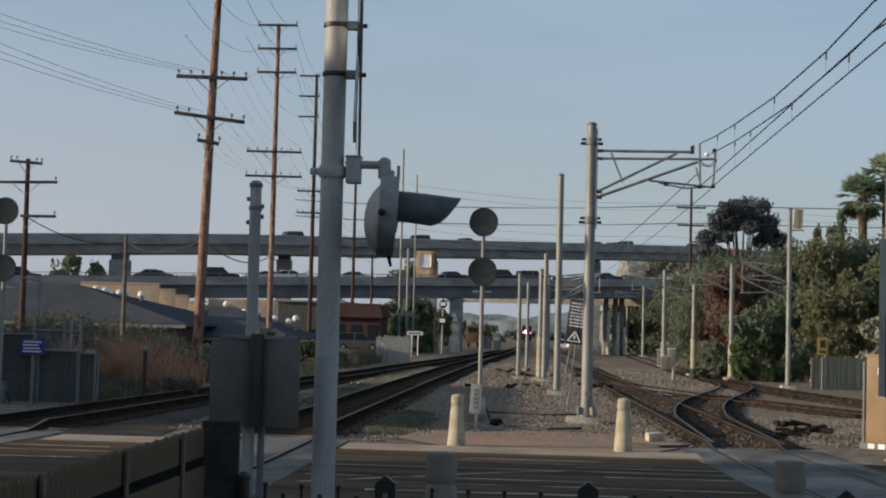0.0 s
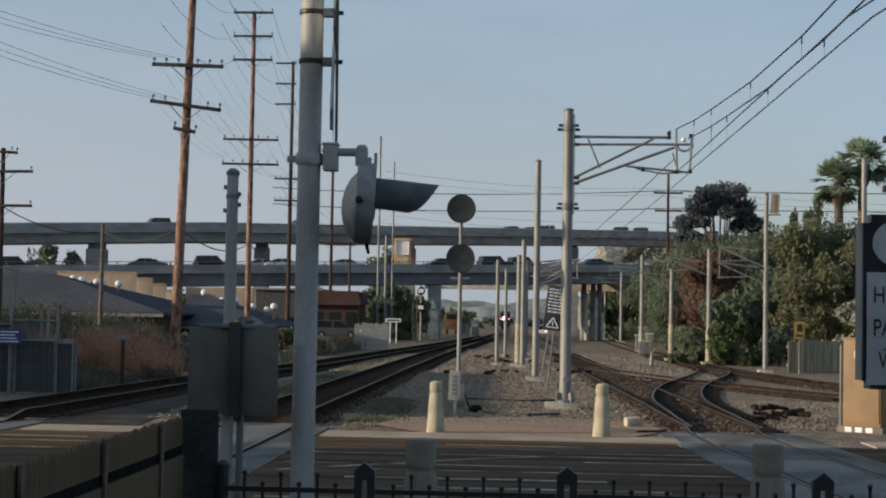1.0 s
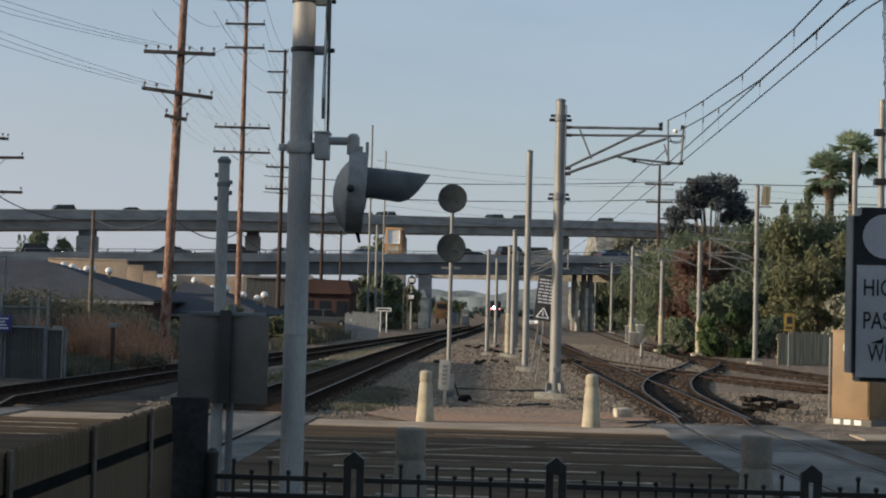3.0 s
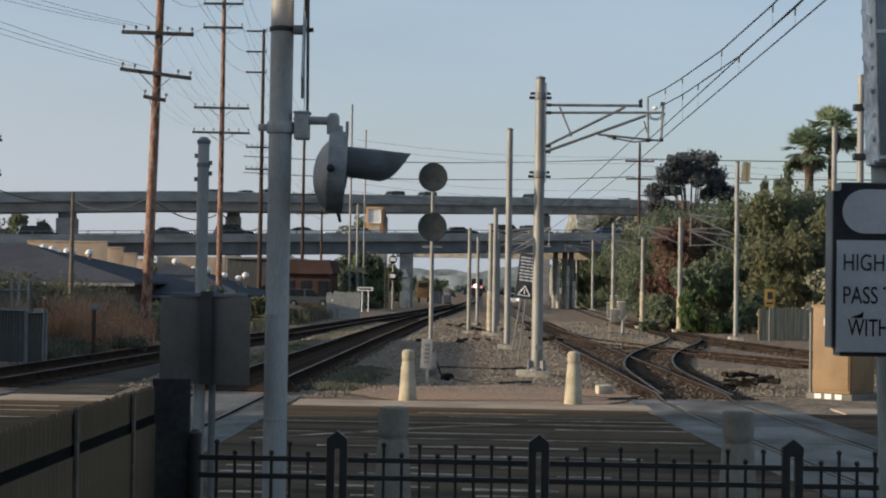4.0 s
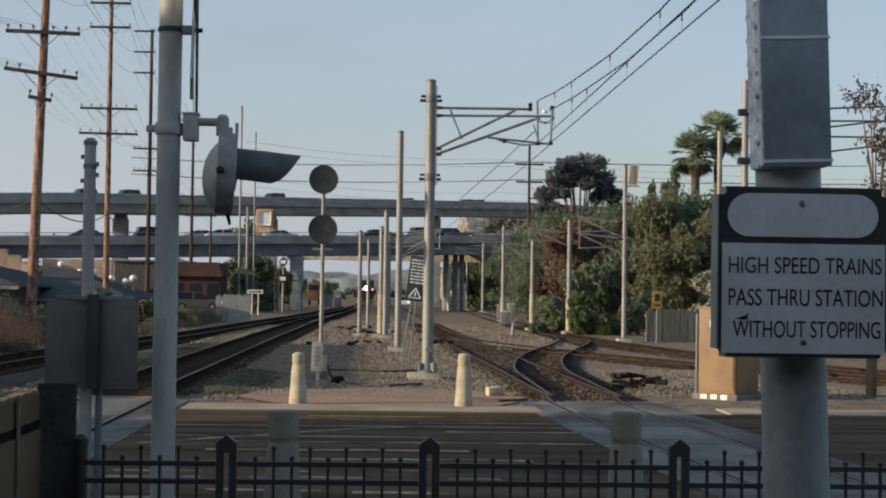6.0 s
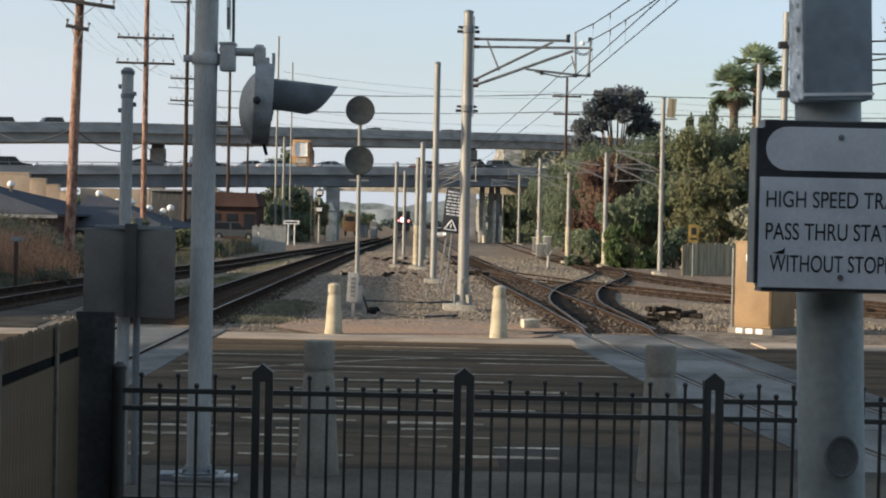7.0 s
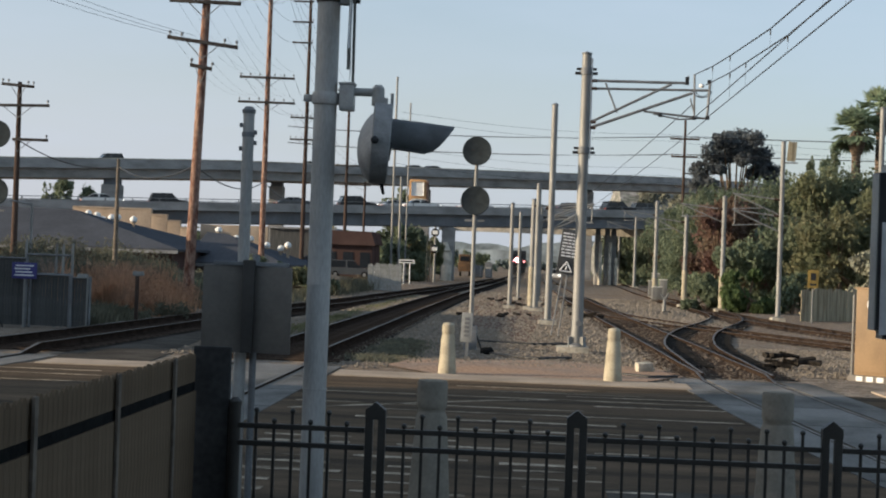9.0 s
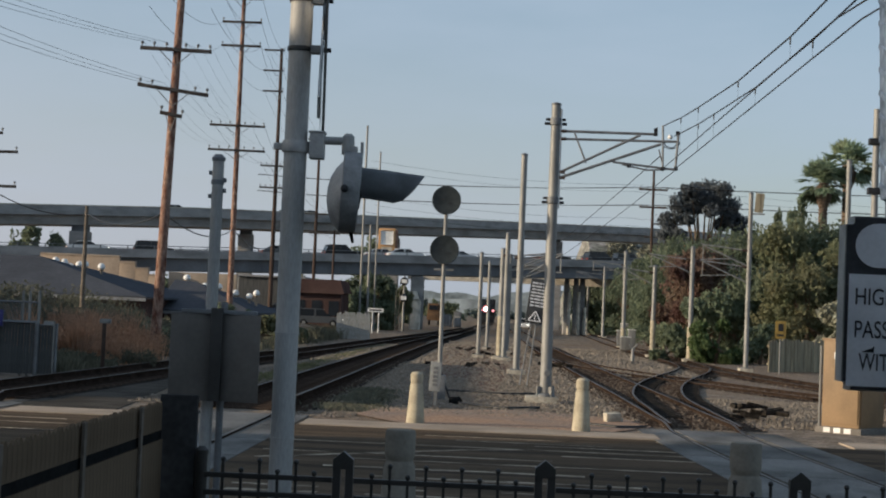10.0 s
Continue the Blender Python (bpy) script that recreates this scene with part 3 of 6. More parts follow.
for px, py in ((9.3, 200.5), (10.55, 201), (11.4, 201.5)):
    pr = pier(px, py, 0.72, 2.0, 6.55, "slim dark concrete column of a bridge bent")
    part("crash_sleeve", tube(B(), (0.33, -1.35, -0.2), (0.33, -1.35, 5.6 if px < 11 else 3.6), 0.24, 0.22, 16), CREAM, pr, "cream painted round sleeve beside it")
for px, py, pz, pw in ((-55.5, 201, 10.9, 2.5), (-36.5, 220, 12.3, 2.0), (-16.4, 238, 13.4, 2.2), (9.9, 264, 15.2, 2.6), (-90, 178, 9.5, 2.7)):
    pier(px, py, pw, 2.2, pz)
# abutment beam and far deck seen under the lower bridge
# The crossbeam's cream colour carries the sunlight on its face.
bm = B()
box(bm, -12, 24, 207, 208.5, 6.55, 7.7)
solid("pier_crossbeam", bm, CREAM, "sunlit pale concrete crossbeam under the bridge", "bridge beam", "structure")


# ---------------------------------------------------------------- poles
def steel_pole(x, y, h, r, label, name="steel_pole", footing=True, r_top=None, group="line poles", lower=0.0):
    z = ground_z(x, y)
    p = thing(name, (x, y, z), label, "pole", group)
    part("shaft", tube(B(), (0, 0, 0.1 if footing else -0.2), (0, 0, h - z), r, r_top or r * 0.92, 16), GALV, p)
    part("cap", lathe(B(), [(r * 1.02, h - z), (r * 1.05, h - z + 0.04), (r * 0.4, h - z + 0.09)], 16), GALV_DARK, p)
    if footing:
        part("footing", box(B(), -r * 2.8, r * 2.8, -r * 2.8, r * 2.8, -0.15, 0.16, bevel=0.02), FOOT, p, "pale concrete footing")
        part("base_plate", box(B(), -r * 1.8, r * 1.8, -r * 1.8, r * 1.8, 0.16, 0.2), GALV_DARK, p)
    if lower:
        part("painted_base", tube(B(), (0, 0, 0.1), (0, 0, lower), r * 1.25, r * 1.2, 16), BOLLARD, p, "cream painted lower sleeve")
    return p


def utility_pole(x, y, z0, h, r, arms, label, material=WOOD_POLE, lean=0.0):
    """arms: (height, left reach, right reach, tilt, pins)."""
    p = thing("utility_pole", (x, y, z0), label, "utility pole", "wooden utility poles", ry=lean)
    part("shaft", tube(B(), (0, 0, -0.6), (0, 0, h), r, r * 0.62, 16), material, p)
    for z, a, b, tilt, pins in arms:
        m = pose(0, 0, z, 0, tilt, 0)
        arm = part("crossarm", box(B(), -a, b, -r - 0.11, -r, -0.07, 0.07, m, bevel=0.012), ARM, p)
        for side in ((-1, a), (1, b)):
            part("brace", tube(B(), m @ Vector((side[0] * side[1] * 0.45, -r - 0.06, -0.06)), (0, -r * 0.9, z - 0.62), 0.018, seg=6), GALV_DARK, p)
        for k in range(pins):
            s = -1 if k < pins // 2 else 1
            i = k if k < pins // 2 else k - pins // 2
            reach = a if s < 0 else b
            ox = s * reach * (0.95 - 0.34 * i)
            part("insulator", lathe(B(), [(0.02, 0), (0.02, 0.08), (0.055, 0.09), (0.05, 0.13), (0.065, 0.15), (0.03, 0.2)], 10, m @ Matrix.Translation((ox, -r - 0.055, 0.07))), GALV_DARK, arm)
    return p


def wire(points, r=0.012, label="dark sagging overhead wire", sag=0.0, name="overhead_wire", n=14, category="wire", group="overhead wires"):
    pts = []
    for a, b in zip(points, points[1:]):
        a, b = Vector(a), Vector(b)
        for k in range(n):
            t = k / n
            p = a.lerp(b, t)
            p.z -= 4 * sag * t * (1 - t)
            pts.append(p)
    pts.append(Vector(points[-1]))
    cu = bpy.data.curves.new(name, "CURVE")
    cu.dimensions, cu.bevel_depth, cu.bevel_resolution = "3D", r, 1
    sp = cu.splines.new("POLY")
    sp.points.add(len(pts) - 1)
    for q, p in zip(sp.points, pts):
        q.co = (*p, 1)
    cu.materials.append(BLACK)
    return tagged(new(name, cu), label, category, group)


utility_pole(-12.92, 58, 0.6, 16.8, 0.21, [(11.3, 1.38, 1.38, 0.0, 6), (9.75, 1.38, 1.38, 5.5, 4), (8.8, 0.43, 0.43, 8.0, 2)], "tall reddish-brown wooden utility pole with crossarms beside the track", lean=1.5)
utility_pole(-16.6, 95, 1.0, 20.6, 0.2, [(20.45, 1.25, 1.25, 0, 2), (18.95, 1.25, 1.25, 0, 2), (17.45, 1.25, 1.25, 0, 2), (12.4, 1.75, 1.75, 0.5, 6), (10.85, 1.8, 1.8, 0.5, 6)], "slim brown wooden utility pole with five crossarms")
utility_pole(-18.5, 125, 1.0, 22.5, 0.2, [(22.3, 1.4, 0.3, 0, 1), (20.6, 1.4, 0.3, 0, 1), (18.9, 1.4, 0.3, 0, 1), (12.7, 1.3, 1.3, 0.5, 6), (10.9, 1.3, 1.3, 0.5, 6)], "dark wooden utility pole with stacked crossarms", WOOD_DARK)
utility_pole(-19.2, 160, 1.0, 19.5, 0.2, [(18.9, 1.2, 0.4, 0, 2), (17.4, 1.2, 0.4, 0, 2), (11.0, 1.6, 1.6, 0, 4), (9.2, 2.4, 2.4, 0, 4)], "dark wooden utility pole near the overpass", WOOD_DARK)
utility_pole(-17.2, 160, 0.6, 9.8, 0.16, [(9.4, 2.6, 0.6, 0, 2)], "short dark wooden pole with a single crossarm", WOOD_DARK)
utility_pole(-25.6, 75, 1.2, 9.3, 0.17, [(9.1, 0.85, 0.8, 4, 4), (8.1, 1.6, 1.6, -1, 2), (6.4, 0.2, 1.6, 0, 1)], "dark wooden utility pole with three short arms", WOOD_DARK)
utility_pole(-20.45, 75, 1.2, 5.6, 0.13, [], "plain weathered grey pole above the brush", POST_BROWN)

# median and right-hand steel poles: x, y, height, radius, painted base height
for px, py, h, r, low in ((0.92, 59.6, 8.55, 0.13, 0), (-0.78, 79, 5.4, 0.105, 0), (-0.43, 98, 5.6, 0.105, 0), (0.32, 78, 5.6, 0.14, 2.2), (0.53, 76, 6.3, 0.13, 0), (0.75, 90, 5.2, 0.12, 0),
                          (0.95, 105, 6.4, 0.12, 0), (12.8, 212, 9.2, 0.17, 0), (13.1, 185, 8.4, 0.17, 0), (10.27, 122, 7.7, 0.16, 1.6), (9.93, 96, 5.7, 0.14, 2.3), (11.3, 88.5, 6.6, 0.14, 2.0), (12.32, 75, 8.7, 0.12, 0)):
    steel_pole(px, py, h, r, "galvanised steel catenary pole on a pale footing" if low == 0 else "galvanised steel pole with a cream painted base", lower=low)
for px, py, z1, r in ((-14.2, 160, 21.5, 0.12), (-13.4, 160, 11.0, 0.14), (-12.7, 160, 18.8, 0.09)):
    steel_pole(px, py, z1, r, "slim galvanised lighting mast", "lighting_mast", footing=False)


def bollard(x, y, h, r, material, label, top=((0.74, 0.95), (0.55, 0.985), (0.1, 1.0))):
    b = thing("bollard", (x, y, 0.0), label, "bollard", "concrete bollards")
    part("body", lathe(B(), [(r * 1.12, -0.05), (r * 1.1, 0.02), (r * 0.78, h * 0.74), (r * 0.68, h * 0.77)], 28), material, b)
    part("neck", lathe(B(), [(r * 0.68, h * 0.77), (r * 0.68, h * 0.8)], 28), material, b)
    part("head", lathe(B(), [(r * 0.74, h * 0.8), (r * 0.76, h * 0.83)] + [(r * a, h * c) for a, c in top], 28), material, b)
    return b


bollard(-1.53, 31.2, 1.06, 0.17, BOLLARD, "cream tapered concrete bollard at the road edge")
bollard(1.83, 30.9, 1.09, 0.17, BOLLARD, "cream tapered concrete bollard at the road edge")
FLAT = ((0.76, 0.975), (0.70, 0.995), (0.2, 1.0))
bollard(-0.79, 13.6, 1.245, 0.178, BOLLARD_GREY, "grey tapered concrete bollard behind the fence", FLAT)
bollard(2.265, 13.6, 1.265, 0.182, BOLLARD_GREY, "grey tapered concrete bollard behind the fence", FLAT)

tp = [p for p in spline(TRACKS["right_turnout"], 0.8) if 36.0 < p.y < 66]
for o0, o1 in ((-0.70, -0.12), (0.83, 1.30)):
    sheet = sweep(B(), tp, [(o0, 0.02), (o1, 0.02), (o1, 0.045), (o0, 0.045)])
    solid("turnout_filler", sheet, OILED_SHADED, "dark oily filler boards beside the turnout rails", "track filler", "structure")

for tname in ("far_left", "main"):
    tp = [p for p in spline(TRACKS[tname], 1.5) if 32.8 < p.y < 190]
    # Dark strips: rail shade and oil stains, both put into the ballast colour.
    for o0, o1 in ((-1.45, -0.3), (0.3, 1.45)):
        sheet = sweep(B(), tp, [(o0, -0.02), (o1, -0.02), (o1, 0.010), (o0, 0.010)])
        solid("track_bed", sheet, OILED_SHADED, "dark ballast along the rails, oil stains and rail shade in one colour", "track bed", "structure")


# ---------------------------------------------------------------- station side: shade casters outside the view
def shade_building(name, x0, x1, y0, y1, h, label):
    b = thing(name, ((x0 + x1) / 2, (y0 + y1) / 2, 0), label, "building", "", "structure")
    w, d = (x1 - x0) / 2, (y1 - y0) / 2
    part("wall", box(B(), -w, w, -d, d, -0.3, h), TAN_WALL, b)
    part("roof", box(B(), -w - 0.4, w + 0.4, -d - 0.4, d + 0.4, h + 0.003, h + 0.35), ROOF_DARK, b)
    return b


# Three unseen buildings, added only to cast shade on road and tracks.
shade_building("road_shade_block", -26, -20, -25, 21.4, 8.2, "tan stucco building along the road beside the station")
shade_building("platform_shade_block", -14, 14, -22, -9, 6.0, "unseen building added behind the eye to block light")
shade_building("track_shade_block", -27, -22.9, 31.5, 60, 4.5, "unseen low building added to shade the left tracks")



# ---------------------------------------------------------------- flasher mast
def text_bm(body, width, height, flip=False):
    """Lettering in the built-in font, fitted to a width and a cap height, standing in the xz plane and facing -y."""
    cu = bpy.data.curves.new("letters", "FONT")
    cu.body, cu.extrude, cu.offset = body, 0.0, 0.004
    ob = new("letters", cu)
    bpy.context.view_layer.update()
    me = bpy.data.meshes.new_from_object(ob.evaluated_get(bpy.context.evaluated_depsgraph_get()))
    bpy.data.objects.remove(ob)
    bm = B()
    bm.from_mesh(me)
    xs, ys = [v.co.x for v in bm.verts], [v.co.y for v in bm.verts]
    x0, y0, sx, sy = min(xs), min(ys), width / (max(xs) - min(xs)), height / (max(ys) - min(ys))
    for v in bm.verts:
        v.co = Vector(((v.co.x - x0) * sx, 0, (v.co.y - y0) * sy))
    return bm


def flasher_mast(x, y):
    m = thing("crossing_signal", (x, y, 0.0), "grey steel railway crossing mast with crossbuck and hooded flasher", "crossing signal", ry=0.0)
    part("mast", tube(B(), (0, 0, 0.18), (0, 0, 7.2), 0.101, 0.098, 28), MAST_LIFTED, m)
    part("base", box(B(), -0.3, 0.3, -0.3, 0.3, -0.05, 0.07, bevel=0.01), CONCRETE, m)
    part("shoe", box(B(), -0.19, 0.22, -0.19, 0.19, 0.072, 0.12, bevel=0.012), GALV, m, "galvanised square mast shoe")
    part("junction_box", box(B(), -0.33, -0.192, -0.14, 0.06, 0.072, 0.13, bevel=0.012), GALV_DARK, m)
    part("junction_box", box(B(), 0.222, 0.34, -0.16, 0.02, 0.072, 0.12, bevel=0.012), CAST, m)
    part("base_flange", lathe(B(), [(0.17, 0.121), (0.17, 0.135), (0.13, 0.15), (0.115, 0.19)], 24), GALV_DARK, m)
    for k in range(4):
        a = math.pi / 4 + k * math.pi / 2
        part("bolt", tube(B(), (0.15 * math.cos(a), 0.15 * math.sin(a), 0.13), (0.15 * math.cos(a), 0.15 * math.sin(a), 0.17), 0.016, seg=6), GALV_DARK, m)
    for z in (1.15, 2.05):
        part("joint_band", lathe(B(), [(0.103, z), (0.106, z + 0.01), (0.103, z + 0.02)], 28), MAST_LIFTED, m)
    # lamp arm
    part("clamp", lathe(B(), [(0.115, 3.62), (0.12, 3.64), (0.12, 3.70), (0.115, 3.72)], 24), CAST, m)
    part("clamp_bolt", box(B(), -0.19, -0.09, -0.03, 0.03, 3.64, 3.70, bevel=0.01), CAST, m)
    part("junction_box", box(B(), 0.125, 0.25, -0.08, 0.08, 3.57, 3.79, bevel=0.015), CAST, m)
    part("junction_lid", box(B(), 0.118, 0.257, -0.087, 0.087, 3.79, 3.81, bevel=0.006), CAST, m)
    part("arm", tube(B(), (0.25, 0, 3.735), (0.45, 0, 3.735), 0.036, seg=16), MAST_LIFTED, m)
    part("elbow", lathe(B(), [(0.054, 3.62), (0.056, 3.73), (0.052, 3.775), (0.03, 3.80)], 16, Matrix.Translation((0.455, 0, 0))), MAST_LIFTED, m)
    # deep round lamp unit seen from the side, facing along the road
    face = pose(0.43, 0.0, 3.30, 0, 3, 6.6) @ Matrix.Rotation(radians(90), 4, "Y")
    bg = part("background", lathe(B(), [(0.335, -0.022), (0.347, -0.014), (0.35, 0.0), (0.347, 0.128), (0.335, 0.138)], 48, face), RIM, m, "deep round dark grey lamp casing")
    part("lamp_housing", lathe(B(), [(0.295, -0.018), (0.285, -0.034), (0.23, -0.078), (0.15, -0.118), (0.06, -0.136), (0.01, -0.138)], 48, face @ Matrix.Translation((0.035, 0, 0))), CAST, bg, "domed grey back of the lamp")
    part("latch", lathe(B(), [(0.034, 0), (0.032, 0.02), (0.012, 0.03)], 14, pose(0.475, -0.345, 3.30, 90, 0, 0)), BLACK, m)
    part("bracket", box(B(), 0.42, 0.54, -0.05, 0.05, 3.62, 3.69, bevel=0.01), CAST, m)
    part("lens", lathe(B(), [(0.15, 0.14), (0.14, 0.15), (0.05, 0.16)], 24, face), GLASS_DARK, bg)
    # hood: an open-bottomed tube, longest at its top
    bm = B()
    seg, rows = 26, []
    for k in range(seg + 1):
        a = radians(-40 + 260 * k / seg)
        sn = math.sin(a)
        ln = 0.30 + 0.25 * max(0.0, (sn + 0.64) / 1.64) ** 0.55
        c, q = math.cos(a) * 0.155, sn * 0.155
        rows.append([bm.verts.new(face @ Vector((-q - 0.07, c, 0.132))), bm.verts.new(face @ Vector((-q - 0.07 + 0.02, c * 0.97, 0.142 + ln)))])
    for a, b in zip(rows, rows[1:]):
        bm.faces.new((a[0], a[1], b[1], b[0]))
    bmesh.ops.solidify(bm, geom=bm.faces[:], thickness=0.008)
    part("hood", bm, HOOD, bg, "slate-grey metal lamp hood")
    part("cable", tube(B(), (0.5, 0.02, 2.98), (0.53, 0.02, 2.86), 0.02, 0.012, 8), RUBBER, m)
    part("hinge", box(B(), 0.565, 0.59, -0.02, 0.02, 3.60, 3.73), CAST, m)
    # crossbuck, seen edge on
    cb = pose(0.208, 0.0, 4.66, 0, 0, 6.0)
    for ang in (42, -42):
        b = part("crossbuck_blade", box(B(), -0.012 + (0.014 if ang > 0 else -0.014), 0.012 + (0.014 if ang > 0 else -0.014), -0.115, 0.115, -0.98, 0.98, cb @ pose(0, 0, 0, ang, 0, 0), bevel=0.004), GALV, m, "pale crossbuck blade seen edge on")
        part("blade_edge", box(B(), -0.016, -0.0125, -0.118, 0.118, -0.985, 0.985, cb @ pose(0, 0, 0, ang, 0, 0)), WHITE, b)
    for z in (4.52, 4.95):
        part("crossbuck_clamp", lathe(B(), [(0.108, z - 0.02), (0.112, z - 0.015), (0.112, z + 0.015), (0.108, z + 0.02)], 24), BLACK, m)
        part("clamp_block", box(B(), 0.06, 0.2, -0.05, 0.05, z - 0.035, z + 0.035, bevel=0.008), GALV_DARK, m)
        part("clamp_bolt", tube(B(), (0.2, 0, z), (0.27, 0, z), 0.02, seg=8), BLACK, m)
    return m


flasher_mast(-1.78, 13.1)


# ---------------------------------------------------------------- sign backs on two posts behind the fence
def sign_backs():
    s = thing("street_sign", (-2.35, 12.9, 0.0), "two grey aluminium sign backs on steel posts", "sign")
    part("post", tube(B(), (-0.055, 0, -0.1), (-0.055, 0, 3.52), 0.054, 0.049, 16), MAST_LIFTED, s)
    part("post_cap", lathe(B(), [(0.056, 3.5), (0.06, 3.53), (0.03, 3.56)], 16, Matrix.Translation((-0.055, 0, 0))), GALV_DARK, s)
    for x, z in ((-0.118, 3.40), (-0.118, 3.20), (0.006, 3.34), (0.006, 3.25)):
        part("lug", box(B(), x - 0.012, x + 0.012, -0.02, 0.02, z - 0.018, z + 0.018, bevel=0.005), GALV_DARK, s)
    for z in (3.30,):
        part("band", lathe(B(), [(0.055, z), (0.058, z + 0.02), (0.055, z + 0.04)], 16, Matrix.Translation((-0.055, 0, 0))), GALV_DARK, s)
    part("thin_post", tube(B(), (0.06, -0.02, -0.1), (0.06, -0.02, 2.3), 0.03, seg=12), GALV_DARK, s)
    for x0, x1, t in ((-0.38, 0.0, 8), (0.02, 0.42, -8)):
        part("panel", box(B(), x0, x1, -0.13, -0.118, 1.47, 2.2, pose(0, 0, 0, 0, 0, t), bevel=0.004), PANEL_BACK, s, "flat grey aluminium panel")
    part("top_bar", box(B(), -0.28, 0.36, -0.165, -0.125, 2.2, 2.235, bevel=0.006), GALV_DARK, s)
    part("stiffener", box(B(), -0.02, 0.08, -0.20, -0.15, 1.47, 2.25, bevel=0.006), STIFF, s)


sign_backs()


# ---------------------------------------------------------------- black steel fence
def fence_panel(x0, x1, y, first_tall):
    f = thing("steel_fence", (x0, y, 0.05), "black steel picket fence panel with ball finials", "fence", "black fence panels")
    w = x1 - x0
    for z in (0.975, 0.845, 0.17):
        part("rail", box(B(), 0, w, -0.019, 0.019, z - 0.019, z + 0.019, bevel=0.003), FENCE_BLACK, f)
    n = round(w / 0.13)
    tall = first_tall
    for k in range(1, n):
        px = w * k / n
        top = 1.08 if tall else 1.005
        part("picket", box(B(), px - 0.0105, px + 0.0105, -0.0105, 0.0105, 0.08, top), FENCE_BLACK, f)
        bm = B()
        bmesh.ops.create_uvsphere(bm, u_segments=10, v_segments=6, radius=0.021, matrix=Matrix.Translation((px, 0, top + 0.012)))
        part("finial", bm, FENCE_BLACK, f)
        tall = not tall
    return f


def fence_post(x, y, h=1.16):
    p = thing("fence_post", (x, y, 0.05), "paired black steel fence posts with a pointed cap", "fence post", "fence posts")
    for o in (-0.047, 0.047):
        part("bar", box(B(), o - 0.028, o + 0.028, -0.03, 0.03, -0.03, h - 0.1, bevel=0.004), FENCE_BLACK, p)
    bm = prism(B(), [(-0.075, h - 0.1), (0.075, h - 0.1), (0.075, h - 0.03), (0, h + 0.03), (-0.075, h - 0.03)], -0.04, 0.04)
    part("cap", bm, FENCE_BLACK, p)


FENCE_POSTS = (-1.07, 0.42, 2.28, 4.14, 6.0, 7.86)
fence_panel(-2.1, -1.15, 11.3, True)
for a, b in zip(FENCE_POSTS, FENCE_POSTS[1:]):
    fence_panel(a + 0.08, b - 0.08, 11.3, False)
for x in FENCE_POSTS:
    fence_post(x, 11.3)


# ---------------------------------------------------------------- board fence on the left
def board_fence():
    f = thing("board_fence", (-2.45, 0, 0.05), "weathered grey-brown slat fence with a dark rail", "fence")
    slats = [mesh_of("slat", prism(B(), [(-0.041, 1.285), (0.041, 1.285), (0.041, 1.465), (0.012, 1.49 + 0.006 * k), (-0.012, 1.49 + 0.006 * k), (-0.041, 1.465)], -0.012, 0.012), FENCE_WOOD) for k in range(3)]
    lower = mesh_of("lower_slat", box(B(), -0.0415, 0.0415, -0.012, 0.012, 0, 1.215), FENCE_WOOD)
    y, k = 3.2, 0
    while y < 11.3:
        for me, nm, off in ((slats[k % 3], "slat", 0.0), (lower, "lower_slat", 0.012)):
            ob = new(nm, me)
            ob.parent = f
            ob.matrix_basis = pose(off, y, 0, 0, 0, 90)
        y += 0.084
        k += 1
    part("rail", box(B(), -0.03, 0.012, 3.1, 11.3, 1.218, 1.283), RUBBER, f, "dark recessed rail")
    for py in (4.4, 5.95, 7.49, 9.06, 10.54):
        part("post", box(B(), 0.026, 0.045, py - 0.028, py + 0.028, 0, 1.50, bevel=0.004), POST_BROWN, f, "pale brown thin post")


board_fence()
gb = thing("fence_return", (-2.33, 11.40, 0.05), "dark brown solid end panel of the slat fence", "fence")
part("panel", box(B(), -0.14, 0.14, -0.04, 0.04, 0, 1.545, bevel=0.012), END_PANEL, gb)
part("frame", box(B(), 0.142, 0.17, -0.05, 0.05, 0, 1.12, bevel=0.01), FENCE_BLACK, gb)
part("foot", box(B(), -0.12, 0.12, -0.06, 0.06, -0.03, -0.002), GALV_DARK, gb)
hp = thing("gate_post", (-2.13, 11.32, 0.05), "short round black gate post", "post")
part("post", tube(B(), (0, 0, -0.03), (0, 0, 1.12), 0.045, seg=14), FENCE_BLACK, hp)
part("cap", lathe(B(), [(0.05, 1.12), (0.05, 1.15), (0.02, 1.18)], 14), FENCE_BLACK, hp)


# added canopy over the platform, above and behind the eye, unseen; dims skylight
cn = thing("unseen_canopy", (0, -3, 0), "unseen flat metal canopy on steel columns, added to dim skylight", "canopy", "", "structure")
part("roof", box(B(), -13, 13, -6, 5.6, 3.95, 4.2), BOX_FACE, cn)
for x in (-11, -4, 4, 11):
    part("column", tube(B(), (x, -4, 0), (x, -4, 3.947), 0.12, seg=14), POST_BLUE, cn)


